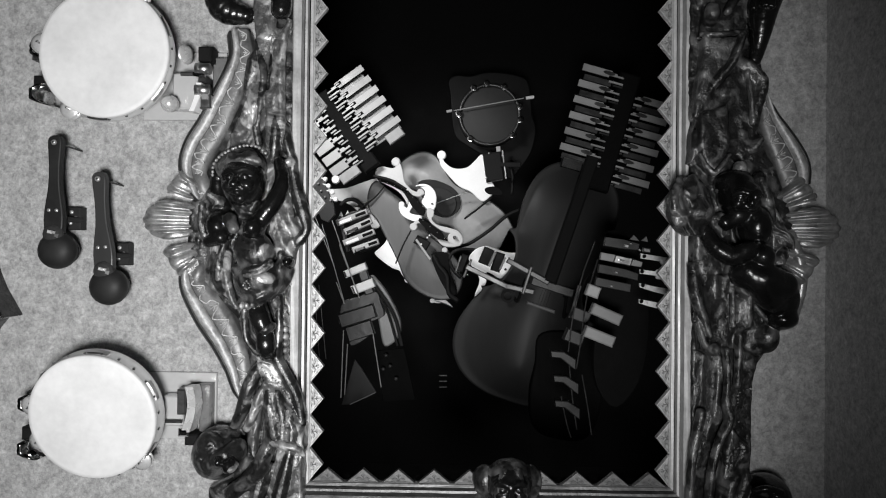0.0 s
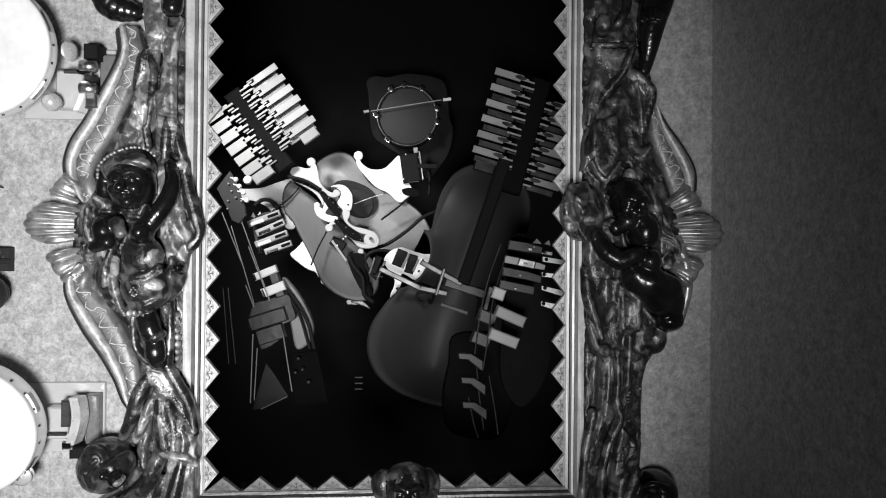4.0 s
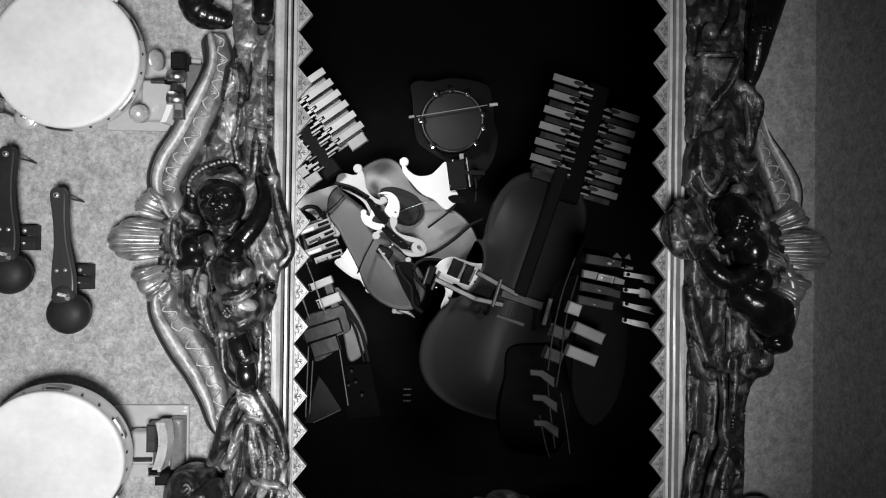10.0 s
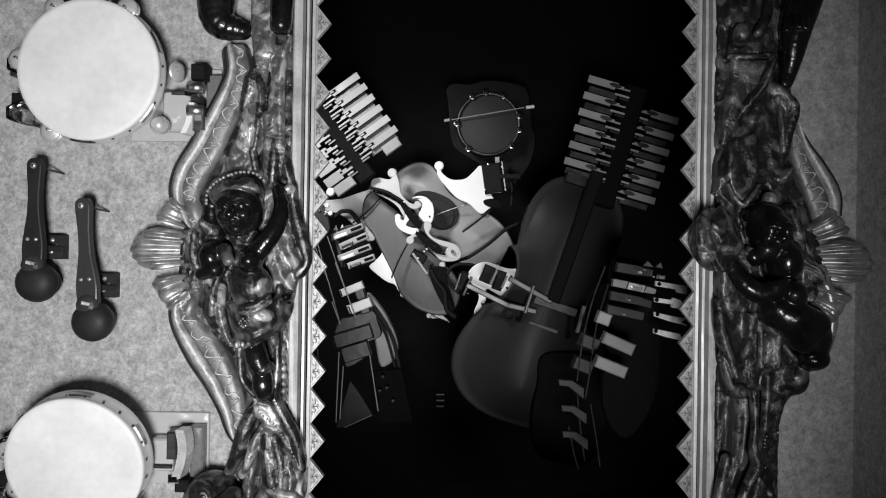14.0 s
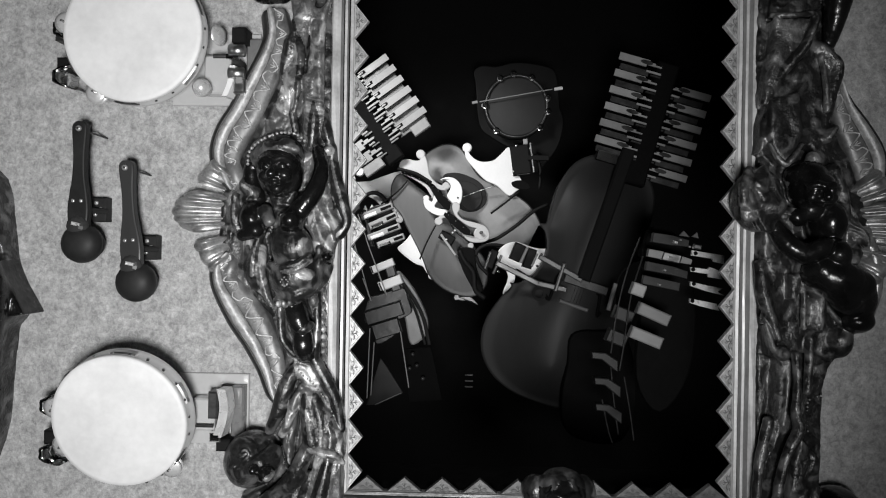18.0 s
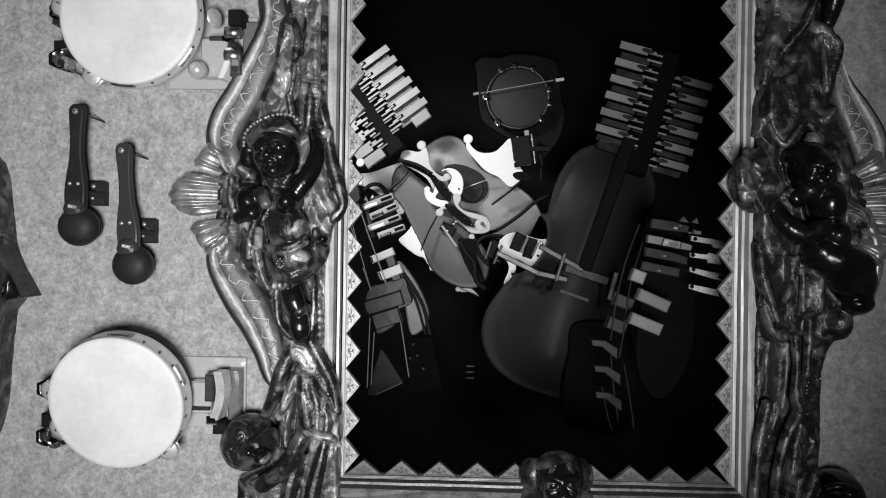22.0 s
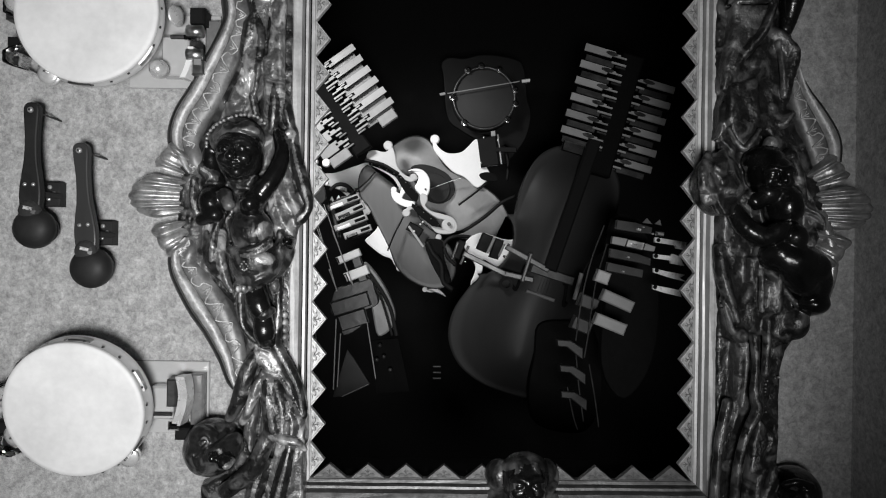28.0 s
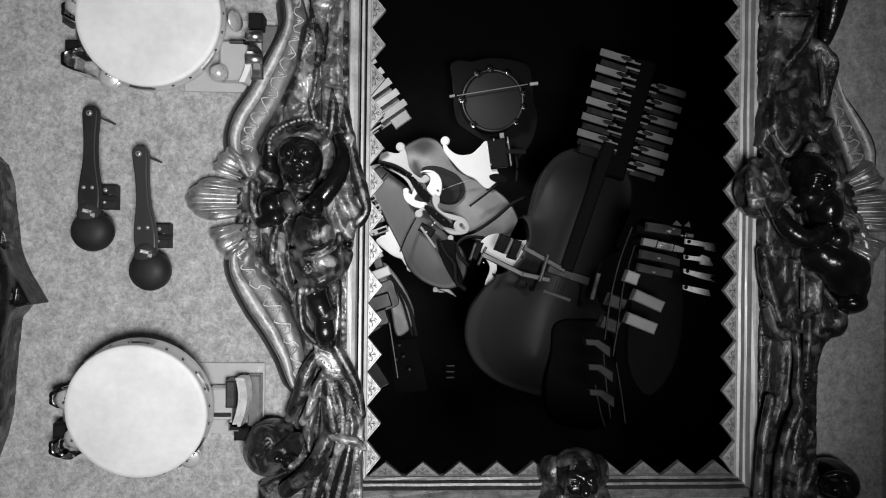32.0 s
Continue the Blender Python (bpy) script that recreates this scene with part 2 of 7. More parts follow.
def along(points, n=6):
    """A smooth open line through the given points."""
    p = [Vector(q) for q in points]
    p = [2 * p[0] - p[1]] + p + [2 * p[-1] - p[-2]]
    out = []
    for i in range(1, len(p) - 2):
        a, b, c, d = p[i - 1], p[i], p[i + 1], p[i + 2]
        for s in range(n):
            t = s / n
            out.append(0.5 * (2 * b + (c - a) * t + (2 * a - 5 * b + 4 * c - d) * t * t + (3 * b - a - 3 * c + d) * t ** 3))
    return out + [p[-2]]


def inward(outline, d):
    """The outline moved inwards by d."""
    k = len(outline)
    area = sum(outline[i][0] * outline[(i + 1) % k][1] - outline[(i + 1) % k][0] * outline[i][1] for i in range(k))
    turn = 1 if area > 0 else -1
    out = []
    for i in range(k):
        e = Vector(outline[(i + 1) % k]) - Vector(outline[i - 1])
        e = e.normalized() if e.length > 1e-9 else Vector((1, 0))
        out.append(Vector(outline[i]) + turn * d * Vector((-e.y, e.x)))
    return out


def ring_faces(bm, a, b):
    k = len(a)
    for i in range(k):
        bm.faces.new((a[i], a[(i + 1) % k], b[(i + 1) % k], b[i]))


def slab(outline, front, back, edge=0.003, bm=None):
    """A plate with the outline in x and z, from y front to y back, its front edge rounded."""
    bm = bm or bmesh.new()
    rings = []
    for d, y in ((0, back), (0, front + edge), (edge * 0.3, front + edge * 0.3), (edge, front)):
        rings.append([bm.verts.new((p[0], y, p[1])) for p in (inward(outline, d) if d else outline)])
    for a, b in zip(rings, rings[1:]):
        ring_faces(bm, a, b)
    bm.faces.new(rings[-1])
    bm.faces.new(rings[0][::-1])
    return bm


def block(bm, c, size, m=None, edge=0.0):
    """A box with chamfered edges round c, turned by m."""
    sx, sy, sz = (s / 2 for s in size)
    e = min(edge, sx, sy, sz)
    m = m or Matrix()
    pts = [(-sx, -sz), (sx, -sz), (sx, sz), (-sx, sz)]
    cut = [(-sx + e, -sz + e), (sx - e, -sz + e), (sx - e, sz - e), (-sx + e, sz - e)]
    levels = [(pts, sy)] + ([(pts, -sy + e), (cut, -sy)] if e else [(pts, -sy)])
    rings = [[bm.verts.new(Vector(c) + m.to_3x3() @ Vector((x, y, z))) for x, z in q] for q, y in levels]
    for a, b in zip(rings, rings[1:]):
        ring_faces(bm, a, b)
    bm.faces.new(rings[-1])
    bm.faces.new(rings[0][::-1])
    return bm


def rod(bm, a, b, r, n=10, r2=None):
    """A round bar from a to b."""
    a, b = Vector(a), Vector(b)
    q = (b - a).to_track_quat("Z", "Y").to_matrix()
    ends = []
    for p, s in ((a, r), (b, r if r2 is None else r2)):
        ends.append([bm.verts.new(p + q @ Vector((s * math.cos(6.2832 * i / n), s * math.sin(6.2832 * i / n), 0))) for i in range(n)])
    ring_faces(bm, *ends)
    bm.faces.new(ends[0][::-1])
    bm.faces.new(ends[1])
    return bm


def tube(bm, points, r, n=8, fine=6):
    """A cable along a smooth line."""
    line = along(points, fine)
    rings = []
    for i, p in enumerate(line):
        d = (line[min(i + 1, len(line) - 1)] - line[max(i - 1, 0)]).normalized()
        q = d.to_track_quat("Z", "Y").to_matrix()
        rings.append([bm.verts.new(p + q @ Vector((r * math.cos(6.2832 * j / n), r * math.sin(6.2832 * j / n), 0))) for j in range(n)])
    for a, b in zip(rings, rings[1:]):
        ring_faces(bm, a, b)
    bm.faces.new(rings[0][::-1])
    bm.faces.new(rings[-1])
    return bm


def turned(bm, c, profile, n=32, m=None):
    """A body of revolution about the y axis through c: profile of (radius, y)."""
    m = (m or Matrix()).to_3x3()
    rings = []
    for r, y in profile:
        if r < 1e-6:
            rings.append([bm.verts.new(Vector(c) + m @ Vector((0, y, 0)))])
        else:
            rings.append([bm.verts.new(Vector(c) + m @ Vector((r * math.cos(6.2832 * i / n), y, r * math.sin(6.2832 * i / n)))) for i in range(n)])
    for a, b in zip(rings, rings[1:]):
        if len(a) == 1 or len(b) == 1:
            one, many = (a, b) if len(a) == 1 else (b, a)
            for i in range(n):
                bm.faces.new((one[0], many[i], many[(i + 1) % n]))
        else:
            ring_faces(bm, a, b)
    return bm


def ball(bm, c, r, squash=1.0, n=12):
    return turned(bm, c, [(r * math.sin(math.pi * i / 8), -r * squash * math.cos(math.pi * i / 8)) for i in range(9)], n)


def arched(outline, a, b, front, rise, back, bm=None):
    """A hollow-looking instrument body: ribs, an overhanging edge and a top that swells towards the line from a to b."""
    bm = bm or bmesh.new()
    a, b = Vector(a), Vector(b)
    d = (b - a) / (b - a).length_squared

    def ring(k, y, grow=0.0):
        out = []
        for p in (inward(outline, grow) if grow else outline):
            p = Vector(p)
            s = a + (b - a) * min(0.85, max(0.15, (p - a).dot(d)))
            out.append(p + (s - p) * k)
        for _ in range(int(k * 300)):
            out = [(out[i - 1] + 2 * q + out[(i + 1) % len(out)]) / 4 for i, q in enumerate(out)]
        return [bm.verts.new((q.x, y, q.y)) for q in out]

    rings = [ring(0, back, 0.006), ring(0, front + 0.006, 0.006), ring(0, front + 0.005), ring(0, front + 0.001), ring(0.03, front - 0.001), ring(0.07, front + 0.001)]
    for k in (0.14, 0.25, 0.4, 0.6, 0.8, 0.95):
        rings.append(ring(k, front - rise * math.sin(min(1, (k - 0.05) * 1.1) * math.pi / 2) ** 1.3))
    for p, q in zip(rings, rings[1:]):
        ring_faces(bm, p, q)
    bm.faces.new(rings[-1])
    bm.faces.new(rings[0][::-1])
    return bm


def violin_outline(bottom, top, wide=1.0, fine=5):
    """The outline of a body of the violin family from its bottom to its top, in x and z."""
    half = [(0.0, 0.0), (0.006, 0.1), (0.045, 0.2), (0.12, 0.268), (0.22, 0.29), (0.33, 0.262), (0.385, 0.236), (0.4, 0.243), (0.418, 0.205), (0.48, 0.163), (0.56, 0.152), (0.625, 0.18), (0.652, 0.212), (0.668, 0.185), (0.72, 0.19), (0.82, 0.194), (0.915, 0.166), (0.975, 0.1), (1.0, 0.0)]
    a, b = Vector(bottom), Vector(top)
    u = b - a
    side = Vector((u.y, -u.x)) * wide
    pts = [a + u * v + side * w for v, w in half] + [a + u * v - side * w for v, w in half[-2:0:-1]]
    return rounded(pts, fine)


# ---- the room ----
WALL, SIDE = 0.03, 0.69
LEFT, RIGHT, BOTTOM, TOP = -0.345, 0.371, -0.605, 0.78


def room_box(name, x0, x1, y0, y1, z0, z1, mat, label):
    bm = block(bmesh.new(), ((x0 + x1) / 2, (y0 + y1) / 2, (z0 + z1) / 2), (x1 - x0, y1 - y0, z1 - z0))
    return tagged(part(name, bm, mat), label, "wall", kind="structure")


# carpeted wall with the opening of the cabinet cut through it
bm = bmesh.new()
i_, thick = 0.038, 0.03
for x0, x1, z0, z1 in ((-2.6, LEFT - i_, -1.6, 1.2), (RIGHT + i_, SIDE, -1.6, 1.2), (LEFT - i_, RIGHT + i_, -1.6, BOTTOM - 0.02), (LEFT - i_, RIGHT + i_, TOP + 0.02, 1.2)):
    block(bm, ((x0 + x1) / 2, WALL + thick / 2, (z0 + z1) / 2), (x1 - x0, thick, z1 - z0))
wall_north = tagged(part("wall_north", bm, CARPET), "grey looped carpet covering the display wall", "wall", kind="structure")
room_box("wall_east", SIDE, SIDE + 0.1, -3.4, WALL + 0.08, -1.6, 1.2, CARPET, "grey looped carpet on the side wall")
room_box("wall_west", -2.7, -2.6, -3.4, WALL + 0.08, -1.6, 1.2, CARPET, "plain carpeted end wall")
room_box("wall_south", -2.7, SIDE + 0.1, -3.5, -3.4, -1.6, 1.2, BLACK, "plain dark wall behind the visitor")
tagged(room_box("floor", -2.7, SIDE + 0.1, -3.5, WALL + 0.08, -1.7, -1.6, BLACK, "plain dark floor"), category="floor")
tagged(room_box("ceiling", -2.7, SIDE + 0.1, -3.5, WALL + 0.08, 1.2, 1.3, BLACK, "plain dark ceiling"), category="ceiling")

# the dark cabinet behind the opening
for name, x0, x1, y0, y1, z0, z1 in (("wall_cabinet_back", -1.3, 1.4, 2.1, 2.15, -1.2, 1.4), ("wall_cabinet_west", -1.35, -1.3, 0.06, 2.15, -1.2, 1.4), ("wall_cabinet_east", 1.4, 1.45, 0.06, 2.15, -1.2, 1.4), ("floor_cabinet", -1.35, 1.45, 0.06, 2.15, -1.25, -1.2), ("ceiling_cabinet", -1.35, 1.45, 0.06, 2.15, 1.4, 1.45)):
    room_box(name, x0, x1, y0, y1, z0, z1, BLACK, "black-painted inside of the deep display cabinet")

# ---- the gilt frame ----
frame_thing = thing("ornate_frame", "gilded picture frame with zigzag inner edge round the dark cabinet", "frame", 0, WALL, BOTTOM - 0.05)
PROFILE = ((0.0, 0.016), (0.0, 0.004), (0.002, 0.0), (0.007, -0.002), (0.0085, 0.01), (0.011, 0.01), (0.0125, -0.005), (0.017, -0.006), (0.0185, 0.01), (0.021, 0.01), (0.0235, -0.011), (0.03, -0.015), (0.038, -0.014), (0.042, -0.008), (0.043, 0.034))


def moulding(p, q, out):
    """One mitred side of the frame from corner p to corner q; out points away from the opening."""
    bm = bmesh.new()
    p, q, out = Vector(p), Vector(q), Vector(out)
    run = (q - p).normalized()
    rings = []
    for k in range(13):
        t = k / 12
        ring = []
        for d, y in PROFILE:
            a, b = p + out * d - run * d, q + out * d + run * d
            c = a + (b - a) * t
            ring.append(bm.verts.new((c.x, y + 0.0012 * math.sin(9 * t * 3 + d * 90), c.y)))
        rings.append(ring)
    for a, b in zip(rings, rings[1:]):
        for i in range(len(PROFILE) - 1):
            bm.faces.new((a[i], a[i + 1], b[i + 1], b[i]))
    bm.faces.new(rings[0])
    bm.faces.new(rings[-1][::-1])
    return bm


for x0, x1, z0, z1 in ((LEFT - 0.038, LEFT - 0.034, BOTTOM - 0.02, TOP + 0.02), (RIGHT + 0.034, RIGHT + 0.038, BOTTOM - 0.02, TOP + 0.02), (LEFT - 0.034, RIGHT + 0.034, BOTTOM - 0.02, BOTTOM - 0.001), (LEFT - 0.034, RIGHT + 0.034, TOP + 0.001, TOP + 0.02)):
    part("lining", block(bmesh.new(), ((x0 + x1) / 2, 0.039, (z0 + z1) / 2), (x1 - x0, 0.042, z1 - z0)), BLACK, frame_thing, "matt black lining of the opening")
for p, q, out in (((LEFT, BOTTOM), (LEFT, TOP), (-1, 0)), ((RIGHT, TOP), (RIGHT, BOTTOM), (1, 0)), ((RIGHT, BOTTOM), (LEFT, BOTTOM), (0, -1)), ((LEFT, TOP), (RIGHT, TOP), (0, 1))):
    side = part("moulding", moulding(p, q, out), GILT_FOOT_SHADE if out[1] < 0 else GILT, frame_thing, "foot moulding with shade put into its gilt" if out[1] < 0 else "")
    # Thin black strips put the grooves' shade into colour.
    for d in (0.0098, 0.0198):
        a, b = Vector(p) + (Vector(out) - (Vector(q) - Vector(p)).normalized()) * d, Vector(q) + (Vector(out) + (Vector(q) - Vector(p)).normalized()) * d
        m = (a + b) / 2
        size = (0.0026, 0.006, (b - a).length) if out[0] else ((b - a).length, 0.006, 0.0026)
        part("groove_line", block(bmesh.new(), (m.x, 0.009, m.y), size), BLACK, side, "black strip for the shade in the groove")


def tooth_mesh(width, reach, border, inlay):
    """One triangle of the zigzag edge, with a raised border and chased leaves."""
    bm = bmesh.new()
    out = [(-width / 2, 0), (width / 2, 0), (0, reach)]
    c = Vector((0, reach / 3))
    rings = []
    for k, y in ((0, 0.012), (0, 0.002), (0.06, 0.0), (0.16, 0.0), (0.22, 0.0018)):
        rings.append([bm.verts.new((p[0] + (c.x - p[0]) * k, y, p[1] + (c.y - p[1]) * k)) for p in out])
    for a, b in zip(rings, rings[1:]):
        ring_faces(bm, a, b)
    bm.faces.new(rings[-1])
    bm.faces.new(rings[0][::-1])
    # a chased sprig: stem, two scrolling tendrils and leaves
    for pts, thin in ((((0, 0.1), (0.01, 0.3), (-0.01, 0.62)), 0.9), (((0.0, 0.16), (-0.1, 0.34), (-0.2, 0.26), (-0.15, 0.14), (-0.24, 0.1)), 0.8), (((0.0, 0.16), (0.1, 0.34), (0.2, 0.26), (0.15, 0.14), (0.24, 0.1)), 0.8), (((0.0, 0.4), (-0.07, 0.52), (-0.03, 0.56)), 0.7), (((0.0, 0.42), (0.07, 0.54), (0.03, 0.58)), 0.7), (((-0.06, 0.1), (0.0, 0.2), (0.06, 0.1)), 0.7)):
        tube(bm, [(u * width, 0.0016, v * reach) for u, v in pts], 0.00085 * thin, 4, 2)
    bmesh.ops.recalc_face_normals(bm, faces=bm.faces)
    me = bpy.data.meshes.new("tooth")
    bm.to_mesh(me)
    bm.free()
    me.materials.append(border)
    me.materials.append(inlay)
    me.materials.append(GILT_PANEL)
    plain = 3 * 4 + 2
    me.polygons.foreach_set("material_index", [1 if k in (9, 10, 11, plain - 2) else 0 if k < plain else 2 for k in range(len(me.polygons))])
    return me


PITCH = 0.0655
TOOTH = tooth_mesh(PITCH - 0.0006, 0.0265, GILT_TOOTH, GILT_INLAY)
TOOTH_FOOT = tooth_mesh(PITCH - 0.0006, 0.0265, GILT_FOOT_SHADE, GILT_PANEL)


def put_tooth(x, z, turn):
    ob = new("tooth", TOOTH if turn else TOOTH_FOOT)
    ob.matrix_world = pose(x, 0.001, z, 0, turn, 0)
    ob.parent = frame_thing
    ob.matrix_parent_inverse = frame_thing.matrix_world.inverted()


bpy.context.view_layer.update()
k = 0
while BOTTOM + 0.033 + k * PITCH < TOP - 0.02:
    put_tooth(LEFT, -0.571 + k * PITCH, 90)
    put_tooth(RIGHT, -0.574 + k * PITCH, -90)
    k += 1
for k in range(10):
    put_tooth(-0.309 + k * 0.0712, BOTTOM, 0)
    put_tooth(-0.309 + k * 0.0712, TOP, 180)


def shell(c, side):
    """A scallop shell of three fluted lobes with rolled lips; side is -1 where it opens to the left."""
    group = part("shell", bmesh.new(), GILT_WORN, frame_thing, "fluted gilt scallop shell")
    lobes = (((-0.03, 0.05), (-0.012, 0.034), (0.028, 0.106), (0.066, 0.058), 3, 0.004), ((-0.02, 0.028), (-0.02, -0.022), (0.066, 0.044), (0.074, -0.037), 5, 0.042), ((-0.012, -0.034), (-0.03, -0.06), (0.07, -0.056), (0.026, -0.118), 3, 0.006))
    for a0, a1, b0, b1, ribs, tip in lobes:
        bm = bmesh.new()
        rows, n, along_n = [], ribs * 10, 18
        a0, a1, b0, b1 = (Vector(p) for p in (a0, a1, b0, b1))
        out = ((b0 + b1) / 2 - (a0 + a1) / 2).normalized()
        for i in range(n + 1):
            u = i / n
            root, end = a0.lerp(a1, u), b0.lerp(b1, u) + out * (tip * math.sin(math.pi * u) ** 0.7)
            rib = abs(math.sin(math.pi * ribs * u + 0.35 * math.sin(8 * u)))
            row = []
            for j in range(along_n + 1):
                v = j / along_n
                p = root.lerp(end, v) + out * (0.004 * (rib - 0.5) * v ** 6)
                low = 0.006 + 0.03 * math.sin(math.pi * min(1.0, v * 0.62)) ** 1.6
                low += 0.022 * (rib ** 0.55 * (0.8 + 0.3 * math.sin(7 * u + 1)) - 0.3) * min(1.0, 0.2 + 1.4 * v) * (1 - max(0.0, (v - 0.62) / 0.38) ** 1.5 * 0.9)
                low -= 0.03 * max(0.0, 1 - v / 0.3) ** 2 + 0.02 * max(0.0, (v - 0.86) / 0.14) ** 2 + 0.006 * (2 * u - 1) ** 4
                row.append(bm.verts.new((c[0] + side * p.x, c[1] - low, c[2] + p.y)))
            row.append(bm.verts.new((row[-1].co.x, WALL, row[-1].co.z)))
            rows.append(row)
        for p, q in zip(rows, rows[1:]):
            for j in range(len(p) - 1):
                bm.faces.new((p[j], p[j + 1], q[j + 1], q[j]))
        for edge in (rows[0], rows[-1]):
            foot = [bm.verts.new((v.co.x, WALL, v.co.z)) for v in edge[:-1]]
            for j in range(len(foot) - 1):
                bm.faces.new((edge[j], edge[j + 1], foot[j + 1], foot[j]))
        part("lobe", bm, GILT_WORN, group, smooth=True)


shell((-0.572, 0.008, -0.087), -1)
shell((0.583, 0.0, -0.092), 1)


def volute(name, line, widths, edge, side=1, y=0.002):
    """A gilt strapwork scroll along a line: a rolled outer edge with shade put into its colour, a pale band, and a
    chased panel with vines on the inner side.
    """
    path = along([(x, z, w) for (x, z), w in zip(line, widths)], 10)
    last = len(path) - 1

    def place(i, u, h):
        p, q = path[max(i - 1, 0)], path[min(i + 1, last)]
        d = Vector((q.x - p.x, q.y - p.y)).normalized()
        out = Vector((d.y, -d.x)) * side
        w = path[i].z / 2
        v = w * u if u <= 1 else w + edge * (u - 1) * min(1, 0.35 + w / 0.02)
        return (path[i].x + out.x * v, y - h, path[i].y + out.y * v)

    def strip(profile):
        bm = bmesh.new()
        rows = [[bm.verts.new(place(i, u, h)) for u, h in profile] for i in range(last + 1)]
        for a, b in zip(rows, rows[1:]):
            for j in range(len(a) - 1):
                bm.faces.new((a[j], a[j + 1], b[j + 1], b[j]))
        bm.faces.new(rows[0])
        bm.faces.new(rows[-1][::-1])
        return bm

    # Gloss contrast is put into colour: a paler band beside a darker panel.
    ob = part(name, strip(((0.2, -0.027), (0.2, 0.024), (0.24, 0.03), (0.42, 0.035), (0.65, 0.034), (0.88, 0.027), (1.0, 0.02), (1.0, -0.027))), GILT_BAND, frame_thing, "curved gilt strapwork scroll", True)
    part("rolled_edge", strip(((1.0, -0.027), (1.0, 0.021), (1.2, 0.02), (1.5, 0.012), (1.8, -0.002), (2.0, -0.014), (2.0, -0.027))), GILT_EDGE_SHADE, ob, "outer edge with shade put into its colour", True)
    part("panel", strip(((-1.0, -0.027), (-1.0, 0.012), (-0.92, 0.018), (-0.5, 0.022), (0.0, 0.024), (0.2, 0.023), (0.2, -0.027))), GILT_PANEL, ob, "chased inner panel", True)
    length = sum((b.xy - a.xy).length for a, b in zip(path, path[1:]))
    waves = max(3, round(length / 0.03))
    for k in range(waves):
        mid, step = (k + 0.5) / waves * last, last / waves

        def line(*uv):
            return [place(min(last, max(0, round(mid + f * step))), g, 0.0238 + 0.0015 * g) for f, g in uv]

        # a cusped arc with a leaf of three strokes in it
        for uv, r in ((((-0.5, 0.12), (-0.3, -0.1), (-0.22, -0.5), (0.0, -0.78)), 0.0013), (((0.0, -0.78), (0.22, -0.5), (0.3, -0.1), (0.5, 0.12)), 0.0013), (((0.0, -0.6), (0.0, -0.1)), 0.0012), (((-0.02, -0.5), (-0.16, -0.2)), 0.001), (((0.02, -0.5), (0.16, -0.2)), 0.001)):
            part("chased_line", tube(bmesh.new(), line(*uv), r, 5, 3), GILT_BAND, ob)
    return ob


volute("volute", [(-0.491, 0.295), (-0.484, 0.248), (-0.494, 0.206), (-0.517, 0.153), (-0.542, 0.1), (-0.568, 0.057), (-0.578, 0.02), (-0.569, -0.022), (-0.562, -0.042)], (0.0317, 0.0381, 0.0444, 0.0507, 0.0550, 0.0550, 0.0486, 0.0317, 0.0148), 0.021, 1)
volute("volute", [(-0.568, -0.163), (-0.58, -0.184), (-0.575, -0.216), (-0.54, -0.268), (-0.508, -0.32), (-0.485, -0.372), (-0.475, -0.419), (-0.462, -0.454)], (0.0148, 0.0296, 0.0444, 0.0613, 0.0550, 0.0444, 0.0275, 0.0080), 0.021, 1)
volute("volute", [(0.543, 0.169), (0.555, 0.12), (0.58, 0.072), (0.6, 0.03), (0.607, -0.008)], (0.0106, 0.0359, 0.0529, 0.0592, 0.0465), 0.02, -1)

for side, ends in ((1, (((-0.575, 0.0, 0.02, 0.018), (-0.564, -0.006, -0.018, 0.019), (-0.546, 0.0, -0.05, 0.01)), ((-0.56, 0.0, -0.168, 0.01), (-0.572, -0.006, -0.19, 0.018), (-0.575, 0.0, -0.225, 0.018)))), (-1, (((0.606, 0.002, 0.012, 0.02), (0.612, -0.002, -0.02, 0.021), (0.598, 0.0, -0.062, 0.012)),))):
    for line in ends:
        bm = bmesh.new()
        path = along([Vector(p) for p in line], 6)
        rings = []
        for i, p in enumerate(path):
            d = (path[min(i + 1, len(path) - 1)] - path[max(i - 1, 0)]).xyz.normalized()
            q = d.to_track_quat("Z", "Y").to_matrix()
            r = p[3] * (0.5 if i in (0, len(path) - 1) else 1)
            rings.append([bm.verts.new(p.xyz + q @ Vector((r * math.cos(6.2832 * j / 20), r * math.sin(6.2832 * j / 20), 0))) for j in range(20)])
        for p, q in zip(rings, rings[1:]):
            ring_faces(bm, p, q)
        bm.faces.new(rings[0][::-1])
        bm.faces.new(rings[-1])
        part("curled_end", bm, GILT_PANEL, frame_thing, "smooth curled end of a scroll", True)

# ---- carved figures ----
WORN, BODY, DARK, PALE, GILTY = range(5)


